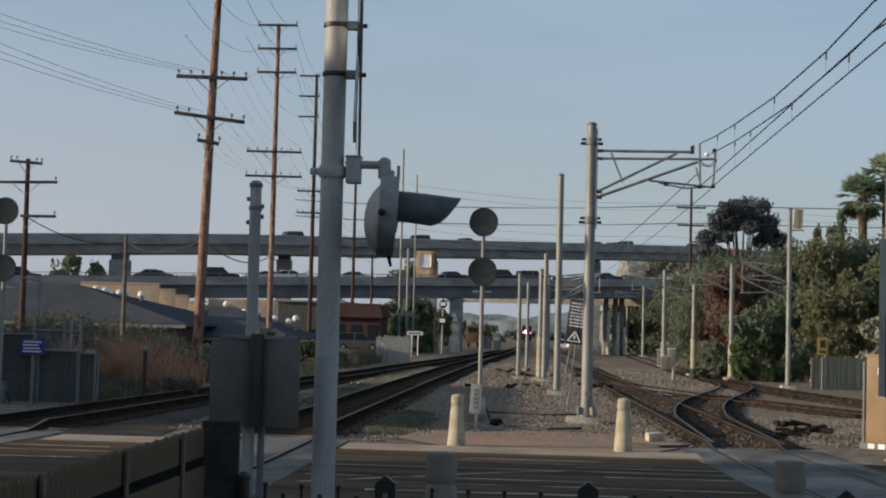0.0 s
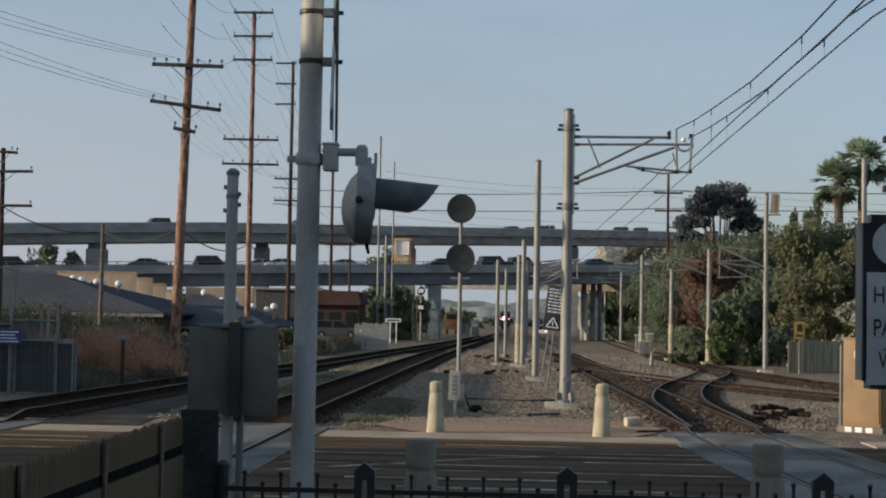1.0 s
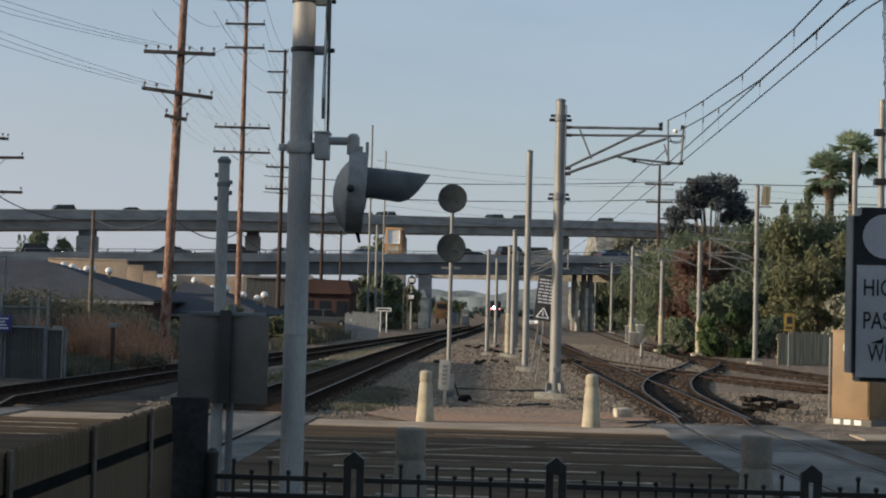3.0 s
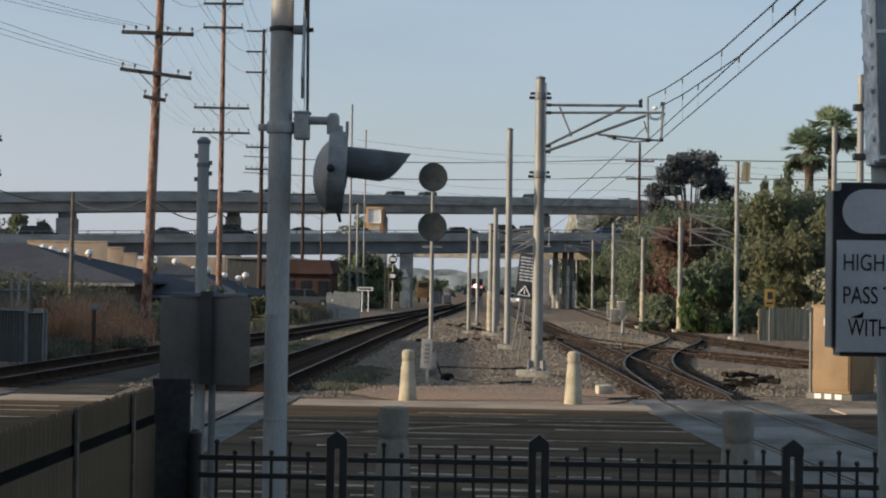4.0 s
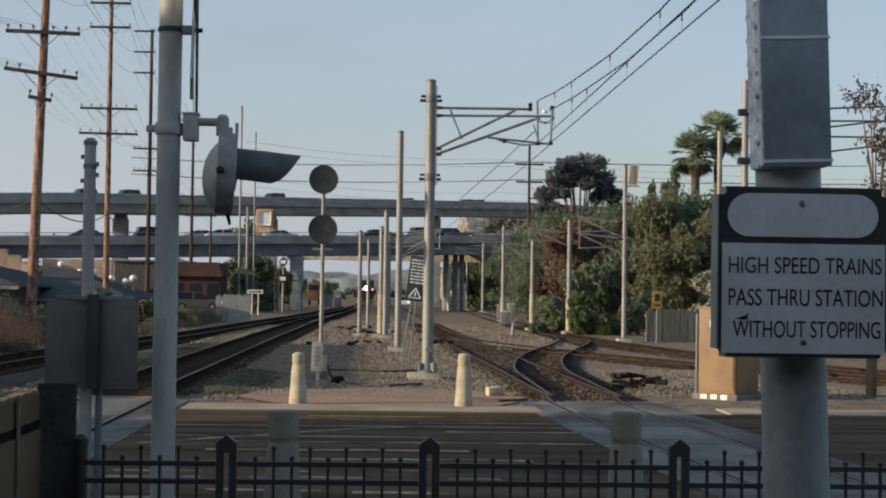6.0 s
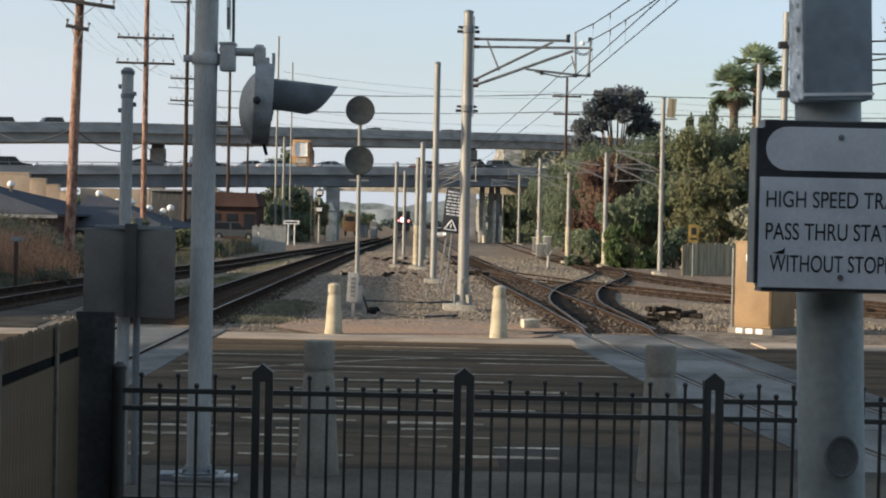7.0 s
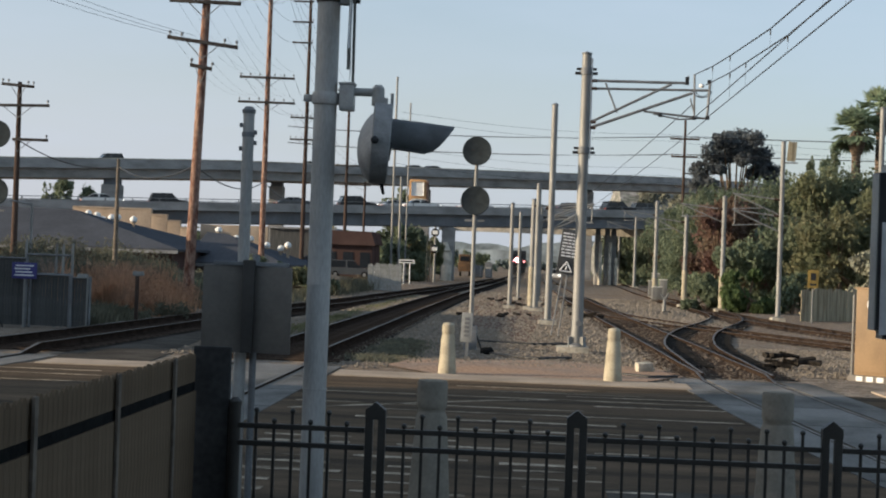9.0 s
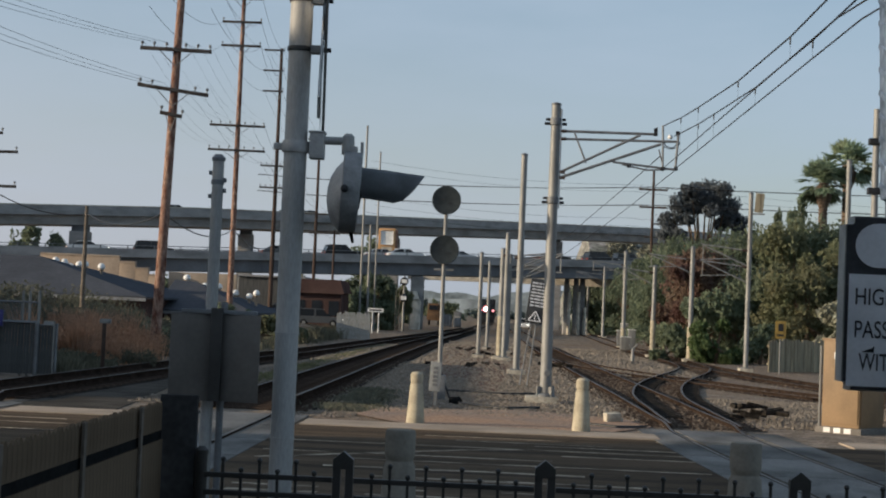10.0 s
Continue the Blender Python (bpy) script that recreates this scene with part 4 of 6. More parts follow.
# ---------------------------------------------------------------- platform pole with the warning sign
def warning_sign():
    s = thing("platform_sign", (1.56, 5.62, 0.0), "black and white train warning sign on a thick grey pole", "sign", ry=-2.0)
    part("pole", tube(B(), (-0.02 + 0.09, 0, -0.1), (0.09 - 0.02, 0, 5.2), 0.122, 0.118, 36), POST_BLUE, s)
    hole = pose(0.075, -0.116, 1.485, 90, 0, 0) @ Matrix.Diagonal((1, 1.3, 1, 1))
    part("hand_hole_ring", lathe(B(), [(0.051, 0.012), (0.053, 0.018), (0.060, 0.016), (0.062, 0.0)], 28, hole), GALV_DARK, s, "dark oval hand hole rim")
    part("hand_hole_cover", lathe(B(), [(0.050, 0.0), (0.050, 0.010), (0.004, 0.012)], 28, hole), POST_BLUE, s)
    # sign body: rounded box
    sg = pose(-0.262, -0.20, 2.095, 0, 2.0, 0)
    body = box(B(), 0, 0.625, 0, 0.10, 0, 0.615, sg)
    bmesh.ops.bevel(body, geom=[e for e in body.edges if abs((sg.inverted() @ e.verts[0].co - sg.inverted() @ e.verts[1].co).y) > 0.05], offset=0.03, segments=5, affect="EDGES")
    b = part("sign_body", body, SIGN_EDGE, s, "pale grey sign casing")
    face = box(B(), 0.004, 0.621, -0.004, -0.001, 0.004, 0.611, sg)
    bmesh.ops.bevel(face, geom=[e for e in face.edges if abs((sg.inverted() @ e.verts[0].co - sg.inverted() @ e.verts[1].co).y) > 0.002], offset=0.028, segments=5, affect="EDGES")
    part("sign_face", face, SIGN_BLACK, b, "black sign face")
    part("white_panel", box(B(), 0.016, 0.608, -0.008, -0.0045, 0.016, 0.410, sg), SIGN_WHITE, b, "white panel with black capitals")
    pill = [(0.113 + 0.078 * math.cos(radians(a)), 0.512 + 0.078 * math.sin(radians(a))) for a in range(90, 271, 15)] + [(0.505 + 0.078 * math.cos(radians(a)), 0.512 + 0.078 * math.sin(radians(a))) for a in range(-90, 91, 15)]
    part("blank_plate", prism(B(), pill, -0.008, -0.0045, sg), SIGN_WHITE, b, "blank white rounded plate")
    for body_text, x0, w, z, h in (("HIGH SPEED TRAINS", 0.040, 0.555, 0.302, 0.059), ("PASS THRU STATION", 0.040, 0.560, 0.186, 0.061), ("WITHOUT STOPPING", 0.056, 0.536, 0.072, 0.061)):
        bm = text_bm(body_text, w, h)
        for v in bm.verts:
            v.co = sg @ (v.co + Vector((x0, -0.0095, z)))
        part("lettering", bm, SIGN_BLACK, b, "black capital letters", smooth=None)
    part("scratch", prism(B(), [(0.066, 0.138), (0.108, 0.136), (0.110, 0.160), (0.100, 0.150)], -0.0125, -0.0115, sg), BLACK, b, "black scuff mark")
    for bx, bz in ((0.303, 0.555), (0.312, 0.055)):
        part("bolt", lathe(B(), [(0.011, 0), (0.010, 0.006), (0.004, 0.009)], 10, sg @ Matrix.Translation((bx, -0.008, bz)) @ Matrix.Rotation(radians(90), 4, "X")), GALV_DARK, b)
    # slate-coloured box strapped to the pole above
    bx = part("control_box", box(B(), -0.062, 0.182, -0.185, 0.0, 2.775, 3.95, bevel=0.006), BOX_FACE, s, "slate grey metal box")
    part("side_plate", box(B(), -0.068, -0.0635, -0.175, 0.01, 2.78, 3.945), BOX_SIDE, bx, "pale scratched side plate")
    for k in range(13):
        part("rib", box(B(), -0.078, -0.0685, -0.15, -0.01, -0.010, 0.010, pose(0, 0, 2.84 + 0.085 * k, 24, 0, 0), bevel=0.004), BOX_SIDE, bx)
    for z in (2.79, 3.238):
        part("strap", box(B(), -0.066, 0.186, -0.189, -0.12, z, z + 0.011), WHITE, bx, "thin white strap")
    return s


warning_sign()


# ---------------------------------------------------------------- block signals with round backs
def block_signal(x, y, z0, zs, label):
    z0 = min(z0, ground_z(x, y))
    s = thing("block_signal", (x, y, z0), label, "railway signal", "round railway signals")
    part("post", tube(B(), (0, 0, 0.1), (0, 0, zs[0] - z0 + 0.1), 0.06, 0.05, 14), GALV, s)
    part("base_box", box(B(), -0.17, 0.17, -0.16, 0.16, -0.1, 0.62, bevel=0.02), GALV_DARK, s)
    for z in zs:
        m = pose(0, -0.12, z - z0, 90, 0, 0)
        d = part("disc", lathe(B(), [(0.37, -0.03), (0.385, -0.015), (0.385, 0.0), (0.365, 0.012), (0.355, 0.008)], 44, m), DISC, s, "flat round black backing disc")
        part("housing", lathe(B(), [(0.17, -0.031), (0.16, -0.12), (0.10, -0.17), (0.03, -0.18)], 24, m), BLACK, d)
        for o in (-1, 1):
            part("hinge", box(B(), -0.10 * o - 0.05, -0.10 * o + 0.05, -0.134, -0.129, z - z0 - 0.05 + 0.05 * o, z - z0 - 0.01 + 0.05 * o), BLACK, d)
        part("bracket", box(B(), -0.05, 0.05, -0.1, 0.0, z - z0 - 0.08, z - z0 + 0.08), CAST, s)
    part("crosspiece", box(B(), -0.26, 0.26, -0.03, 0.03, zs[1] - z0 - 0.55, zs[1] - z0 - 0.50), GALV, s)
    part("stay", tube(B(), (0.3, 0.1, 0), (0.02, 0, 0.75), 0.025, seg=8), BLACK, s)
    return s


block_signal(-1.40, 40.5, 0.0, (5.26, 3.94), "railway signal with two black discs on the median")
block_signal(-14.9, 42.0, 0.2, (5.40, 3.79), "railway signal with two black discs by the far track")


# ---------------------------------------------------------------- catenary pole with cantilever
def catenary_pole():
    p = thing("catenary_pole", (1.44, 41.1, 0.0), "tall galvanised catenary pole with a tubular bracket", "catenary pole")
    part("footing", box(B(), -0.54, 0.32, -0.40, 0.38, -0.15, 0.15, bevel=0.025), FOOT, p, "chipped pale concrete footing")
    part("flange", lathe(B(), [(0.26, 0.14), (0.26, 0.2), (0.18, 0.24)], 20), GALV_DARK, p)
    for k in range(4):
        a = k * math.pi / 2 + 0.6
        part("stiffener", box(B(), 0.13, 0.29, -0.015, 0.015, 0.14, 0.42, pose(0, 0, 0, 0, 0, math.degrees(a)) @ Matrix.Translation((0, 0, 0))), GALV, p)
    part("shaft", tube(B(), (0, 0, 0.14), (0, 0, 8.0), 0.155, 0.125, 28), GALV, p)
    part("cap", lathe(B(), [(0.135, 8.0), (0.14, 8.04), (0.05, 8.08)], 20), GALV_DARK, p)
    part("number_plate", lathe(B(), [(0.09, 0), (0.085, 0.012)], 16, pose(0.03, -0.15, 0.78, 90, 0, 0)), GALV_DARK, p)
    part("conduit", tube(B(), (0.15, -0.05, 5.2), (0.14, -0.05, 7.9), 0.03, seg=8), WHITE, p)
    for z in (7.55, 5.42):
        part("band", lathe(B(), [(0.15, z - 0.1), (0.165, z - 0.08), (0.165, z + 0.08), (0.15, z + 0.1)], 20), GALV_DARK, p)
        for sx in (-1, 1):
            part("lug", box(B(), sx * 0.14, sx * 0.30, -0.06, 0.06, z - 0.09, z - 0.02, bevel=0.01), BLACK, p)
            part("lug", box(B(), sx * 0.14, sx * 0.27, -0.06, 0.06, z + 0.03, z + 0.09, bevel=0.01), BLACK, p)
    X = 1.44
    for nm, a, b, r in (("top_tube", (1.60, 7.30), (4.13, 7.31), 0.038), ("second_tube", (1.60, 7.09), (4.72, 7.13), 0.034), ("diagonal", (1.60, 6.19), (3.72, 7.27), 0.036),
                        ("diagonal", (1.60, 6.04), (4.28, 7.05), 0.04), ("strut", (1.96, 7.25), (2.29, 6.46), 0.026), ("registration_arm", (3.0, 6.52), (4.70, 6.37), 0.03),
                        ("registration_arm", (3.25, 6.46), (3.95, 6.33), 0.022), ("hanger", (4.32, 7.55), (4.35, 6.42), 0.028), ("hanger", (4.74, 7.36), (4.69, 6.38), 0.034), ("steady_arm", (3.95, 6.33), (4.7, 6.40), 0.022)):
        part(nm, tube(B(), (a[0] - X, -0.05, a[1]), (b[0] - X, -0.05, b[1]), r, seg=10), GALV_DARK, p)
    for r, zc in ((0.17, 7.1), (0.24, 7.12)):
        for k in range(8):
            a0, a1 = math.pi + math.pi * k / 8, math.pi + math.pi * (k + 1) / 8
            part("jumper_loop", tube(B(), (3.1 + r * math.cos(a0), -0.06, zc + r * 0.8 * math.sin(a0)), (3.1 + r * math.cos(a1), -0.06, zc + r * 0.8 * math.sin(a1)), 0.012, seg=6), BLACK, p)
    part("suspension_clamp", lathe(B(), [(0.05, 0), (0.075, 0.04), (0.05, 0.1)], 12, Matrix.Translation((3.08, -0.05, 7.2))), WHITE, p, "pale suspension clamp")
    for x, z in ((2.69, 7.42), (2.69, 7.31), (3.28, 7.36), (3.26, 6.4), (2.9, 6.38), (2.0, 6.43)):
        part("fitting", box(B(), x - 0.05, x + 0.05, -0.1, 0.0, z - 0.05, z + 0.05, bevel=0.012), BLACK, p)
    part("strut", tube(B(), (2.69, -0.05, 7.3), (2.72, -0.05, 7.5), 0.02, seg=6), GALV_DARK, p)
    part("strut", tube(B(), (2.79, -0.05, 6.9), (2.93, -0.05, 6.42), 0.02, seg=6), GALV_DARK, p)
    for z in (7.30, 7.09, 6.19, 6.04):
        part("insulator", lathe(B(), [(0.03, 0), (0.055, 0.03), (0.035, 0.05), (0.055, 0.08), (0.035, 0.1), (0.055, 0.13), (0.03, 0.16)], 12, Matrix.Translation((0.14, -0.05, z)) @ Matrix.Rotation(radians(90), 4, "Y")), WOOD_DARK, p)


catenary_pole()


def catenary(a0, a1, a2, label):
    wire([a0, a1], 0.014, label, 0.12)
    wire([a1, a2], 0.014, label, 0.12)


# two messenger wires, each with its contact wire and droppers, along the near track
for cx, y_drop, mess in ((4.32, (37.0, 33.8, 28.2, 23.2), ((41.05, 7.54), (37.0, 7.24), (33.8, 7.06), (28.2, 6.79), (23.2, 6.70), (20.0, 6.75), (13.0, 7.1), (4.0, 7.6))),
                         (4.64, (36.2, 33.6, 28.2, 23.1), ((41.05, 7.28), (36.2, 7.0), (33.6, 6.89), (28.2, 6.68), (23.1, 6.64), (20.0, 6.69), (13.0, 7.0), (4.0, 7.5)))):
    def bend(y):
        return cx + 0.0115 * max(0.0, 20.0 - y) ** 2
    wire([(bend(y), y, z) for y, z in mess], 0.014, "black messenger wire over the track", n=3)
    wire([(bend(y), y, 6.36) for y in (41.05, 30.0, 20.0, 13.0, 8.0, 4.0)], 0.012, "black contact wire over the track", n=3)
    for y in y_drop:
        z1 = [z0 + (z2 - z0) * (y0 - y) / (y0 - y2) for (y0, z0), (y2, z2) in zip(mess, mess[1:]) if y0 >= y >= y2][0]
        wire([(cx, y, z1), (cx, y, 6.36)], 0.0025, "thin dropper wire between messenger and contact wire", name="dropper", n=1, category="wire", group="droppers")
        wire([(cx, y, z1), (cx, y, z1 - 0.12)], 0.013, "short dropper wire clip", name="dropper_clip", n=1, category="wire", group="dropper clips")
wire([(4.30, 41.15, 6.76), (4.0, 66, 6.72), (3.5, 104, 6.7)], 0.013, "black messenger wire over the track", 0.03)
wire([(4.66, 41.15, 6.34), (4.4, 60, 6.15), (3.7, 104, 5.9)], 0.011, "black contact wire over the track", 0.02)


# ---------------------------------------------------------------- cantilevers on the poles at the right
def cantilever(x, y, z, reach, label="tubular cantilever bracket on a catenary pole", rz=0):
    c = thing("cantilever", (x, y, z), label, "bracket", "cantilever brackets", rz=rz)
    part("top_tube", tube(B(), (0, 0, 0.0), (-reach, 0, 0.25), 0.035, seg=8), GALV, c)
    part("stay", tube(B(), (0, 0, -0.75), (-reach * 0.95, 0, 0.2), 0.035, seg=8), GALV, c)
    part("registration_tube", tube(B(), (-reach * 0.35, 0, -0.42), (-reach, 0, -0.5), 0.028, seg=8), GALV, c)
    part("insulator", tube(B(), (-0.02, 0, 0.003), (-0.28, 0, 0.028), 0.06, seg=8), WOOD_DARK, c)
    part("dropper", tube(B(), (-reach * 0.95, 0, 0.25), (-reach * 0.95, 0, -0.5), 0.02, seg=6), GALV, c)
    return c


for cx, cy, cz, rr in ((12.25, 75, 5.9, 2.3), (12.25, 75, 5.1, 2.3), (11.2, 88.5, 5.9, 2.4), (9.85, 96, 5.3, 2.0), (10.2, 122, 6.6, 2.6), (13.0, 185, 7.6, 3.4), (12.7, 212, 8.2, 3.4)):
    cantilever(cx, cy, cz, rr)
for cx, cy, cz, rr in ((0.60, 76, 5.2, -2.3), (0.98, 59.6, 4.5, -1.6), (0.82, 90, 4.9, -2.4), (1.0, 105, 6.0, -2.6)):
    cantilever(cx, cy, cz, rr, "tubular cantilever bracket on a median pole")
pl = thing("line_sign", (12.5, 74.85, 8.3), "small pale rectangular plate on a tall pole", "sign")
part("plate", box(B(), 0.0, 0.42, -0.02, 0.02, -0.5, 0.45, pose(0, 0, 0, 0, 4, 0), bevel=0.01), FENCE_PALE, pl)
part("bracket", box(B(), -0.18, 0.5, 0.02, 0.05, -0.62, -0.55), GALV, pl)


# ---------------------------------------------------------------- small signs and boxes on the median
def tilted_sign():
    s = thing("warning_board", (1.04, 50, 0.0), "dark tilted warning board with white lettering on thin legs", "sign", "", "", 0, 0, 7)
    part("board", box(B(), -0.3, 0.3, -0.02, 0.02, 2.05, 3.52, bevel=0.01), SIGN_BLACK, s)
    part("edge", box(B(), -0.305, 0.305, 0.021, 0.04, 2.04, 3.53), SIGN_EDGE, s)
    rng = random.Random(8)
    for k in range(8):
        z = 3.40 - 0.105 * k
        x = -0.26 + rng.uniform(0, 0.05)
        while x < 0.2:
            w = rng.uniform(0.07, 0.2)
            part("text_bar", box(B(), x, min(x + w, 0.26), -0.028, -0.021, z - 0.05, z), SIGN_WHITE, s, "white unreadable line of text")
            x += w + 0.03
    for a, b in (((-0.2, 2.14), (0.0, 2.46)), ((0.2, 2.14), (0.0, 2.46)), ((-0.2, 2.14), (0.2, 2.14))):
        part("triangle", tube(B(), (a[0], -0.026, a[1]), (b[0], -0.026, b[1]), 0.022, seg=6), SIGN_WHITE, s, "white triangle outline")
    part("triangle", tube(B(), (0.0, -0.026, 2.2), (0.0, -0.026, 2.34), 0.02, seg=6), SIGN_WHITE, s)
    for o in (-0.12, 0.12):
        part("leg", tube(B(), (o * 0.5, 0.03, 3.0), (o - 0.02, 0.03, 0.0), 0.025, seg=8), GALV_DARK, s)


tilted_sign()
s = thing("marker_sign", (-1.38, 36.4, 0.0), "narrow white marker post sign with vertical lettering", "sign", "", "", 0, 0, 2)
part("plate", box(B(), -0.13, 0.13, -0.015, 0.015, 0.40, 1.10, bevel=0.006), SIGN_EDGE, s)
for k in range(5):
    part("text_bar", box(B(), -0.05, 0.06, -0.022, -0.017, 0.52 + 0.1 * k, 0.585 + 0.1 * k), GALV_DARK, s, "grey unreadable character")
part("post", box(B(), -0.0, 0.07, 0.016, 0.06, -0.05, 1.0), GALV, s)
part("foot", box(B(), -0.03, 0.14, -0.03, 0.09, -0.03, 0.06, bevel=0.01), CONCRETE, s)


def rock(x, y, r, seed, material=CONCRETE, label="broken pale concrete block on the gravel", name="concrete_block"):
    rng = random.Random(seed)
    bm = B()
    bmesh.ops.create_icosphere(bm, subdivisions=2, radius=1)
    for v in bm.verts:
        v.co = v.co * (1 + 0.25 * noise.noise(v.co * 1.7 + Vector((seed, 0, 0))))
        v.co = Vector((v.co.x * r * 1.25, v.co.y * r * 0.8, v.co.z * r * 0.72))
    ob = solid(name, bm, material, label, "block", smooth=25)
    ob.location = (x, y, r * 0.42)
    ob.rotation_euler = (0, 0, rng.uniform(0, 6))


cbk = thing("concrete_block", (2.72, 34.3, 0), "small broken cream concrete block on the gravel", "block", rz=14)
part("body", box(B(), -0.17, 0.17, -0.13, 0.13, -0.05, 0.21, pose(0, 0, 0, 4, -3, 0), bevel=0.03), FOOT, cbk)
part("spall", box(B(), 0.12, 0.24, -0.1, 0.06, -0.05, 0.1, pose(0, 0, 0, 0, 0, 20), bevel=0.025), FOOT, cbk, "chipped corner piece")
rock(-0.9, 38.6, 0.16, 5, RUBBER, "dark coil of cable beside the signal", "cable_coil")


def timber_heap(x, y, n, spread, seed, label):
    rng = random.Random(seed)
    t = thing("timber_heap", (x, y, 0), label, "timber", "timber heaps")
    for k in range(n):
        ln, w = rng.uniform(0.18, 0.42), rng.uniform(0.05, 0.1)
        part("plank", box(B(), -ln / 2, ln / 2, -w, w, -w * 0.6, w * 0.6, pose(rng.gauss(0, spread), rng.gauss(0, 0.35), 0.06 + 0.035 * k * 0.6, rng.uniform(-15, 15), rng.uniform(-12, 12), rng.uniform(-35, 35)), bevel=0.01), OILED_SHADED, t)


timber_heap(6.35, 37.3, 16, 0.34, 3, "dark splintered timber pieces on the gravel")
timber_heap(2.9, 69.0, 7, 0.4, 4, "dark heap of timber by the track")
timber_heap(-1.6, 66.0, 6, 0.9, 5, "scattered dark timber pieces on the median")
timber_heap(0.0, 83.0, 8, 1.2, 6, "scattered dark timber pieces on the median")
timber_heap(-1.2, 92.0, 8, 1.2, 7, "scattered dark timber pieces on the median")
# cables across the gravel
for pts in (((-1.3, 44.5), (0.3, 43.8), (1.3, 44.6)), ((-1.0, 38.8), (-0.2, 37.6), (0.4, 37.2), (1.2, 38.0)), ((2.0, 33.0), (2.7, 32.4), (3.3, 32.7))):
    wire([(x, y, 0.03) for x, y in pts], 0.035, "dark cable lying on the gravel", name="ground_cable", category="cable", group="cables on the gravel")


# ---------------------------------------------------------------- cabinet, fence and signs at the right
def signal_cabinet():
    c = thing("signal_cabinet", (8.06, 33.8, 0.0), "large tan steel signal cabinet on a concrete base", "cabinet", "", "", -40)
    part("body", box(B(), -0.9, 0, 0, 1.18, 0.12, 2.03, bevel=0.015), CABINET_TAN, c)
    part("roof", box(B(), -0.93, 0.03, -0.03, 1.21, 2.033, 2.075, bevel=0.012), CABINET_TAN, c)
    part("door", box(B(), -0.87, -0.03, -0.025, -0.003, 0.2, 1.97, bevel=0.006), CABINET_TAN, c, "flush tan cabinet door")
    part("side_door", box(B(), 0.003, 0.025, 0.04, 1.14, 0.2, 1.97, bevel=0.006), CABINET_TAN, c, "flush tan cabinet door")
    part("base", box(B(), -1.0, 0.1, -0.1, 1.3, -0.1, 0.117, bevel=0.02), CONCRETE, c)
    for x in (-0.8, -0.55, -0.3):
        part("tape", box(B(), x, x + 0.16, -0.108, -0.102, 0.0, 0.11), WHITE, c, "white paint patch")
    part("handle", box(B(), -0.12, -0.08, -0.05, -0.027, 1.0, 1.18), GALV_DARK, c)
    part("sticker", box(B(), -0.62, -0.5, -0.031, -0.027, 1.62, 1.78), WHITE, c, "small white sticker")
    part("conduit", tube(B(), (-0.98, 0.05, 0), (-0.98, 0.05, 1.9), 0.03, seg=8), GALV, c)


signal_cabinet()


def board_fence_far(x0, y0, x1, y1, h, n, label, material=FENCE_PALE):
    f = thing("trackside_fence", (x0, y0, ground_z(x0, y0)), label, "fence", "", "", math.degrees(math.atan2(y1 - y0, x1 - x0)))
    ln = math.hypot(x1 - x0, y1 - y0)
    rng = random.Random(3)
    w = ln / n
    for k in range(n):
        hh = h * rng.uniform(0.93, 1.04)
        part("board", prism(B(), [(w * k + 0.01, 0), (w * (k + 1) - 0.01, 0), (w * (k + 1) - 0.01, hh), (w * k + 0.01, hh)], -0.015 + rng.uniform(-.01, .01), 0.015), material, f)
    for z in (h * 0.25, h * 0.8):
        part("rail", box(B(), 0, ln, 0.04, 0.1, z - 0.05, z + 0.05), material, f)


board_fence_far(13.6, 76, 20.5, 83, 1.62, 44, "weathered pale board fence behind the light-rail tracks")
board_fence_far(-11.6, 112, -9.1, 112, 1.95, 22, "pale grey picket fence by the overpass", SIGN_EDGE)
s = thing("yellow_sign", (13.85, 74.4, 0.0), "yellow rectangular sign on a thin post", "sign")
part("plate", box(B(), -0.26, 0.26, -0.015, 0.015, 1.68, 2.55, bevel=0.03), YELLOW, s)
part("symbol", box(B(), -0.12, 0.13, -0.021, -0.017, 2.05, 2.4), BLACK, s, "dark unreadable symbol")
part("text_bar", box(B(), -0.16, 0.16, -0.021, -0.017, 1.8, 1.9), BLACK, s, "dark unreadable text")
part("post", tube(B(), (0, 0.04, -0.1), (0, 0.04, 2.5), 0.03, seg=8), GALV, s)
s = thing("switch_stand", (7.5, 82.5, 0.0), "small pale forked switch stand beside the track", "switch stand")
part("post", tube(B(), (0, 0, 0), (0, 0, 0.75), 0.11, 0.07, 12), GALV, s)
for o in (-1, 1):
    part("arm", tube(B(), (0, 0, 0.7), (0.22 * o, 0, 1.0), 0.05, seg=8), GALV, s)
part("foot", box(B(), -0.35, 0.35, -0.3, 0.3, -0.05, 0.06), TIE, s)
for x, y, w, h in ((9.6, 112, 0.7, 1.0), (10.6, 118, 0.55, 1.5), (11.0, 132, 0.8, 1.3), (11.9, 140, 0.7, 1.9)):
    c = thing("relay_box", (x, y, 0), "small pale grey relay box beside the track", "cabinet", "relay boxes")
    part("body", box(B(), -w / 2, w / 2, -0.25, 0.25, 0.1, h, bevel=0.03), GALV, c)
    part("lid", box(B(), -w / 2 - 0.03, w / 2 + 0.03, -0.28, 0.28, h + 0.003, h + 0.05), WHITE, c)
    part("base", box(B(), -w / 2 - 0.05, w / 2 + 0.05, -0.3, 0.3, -0.1, 0.097), CONCRETE, c)


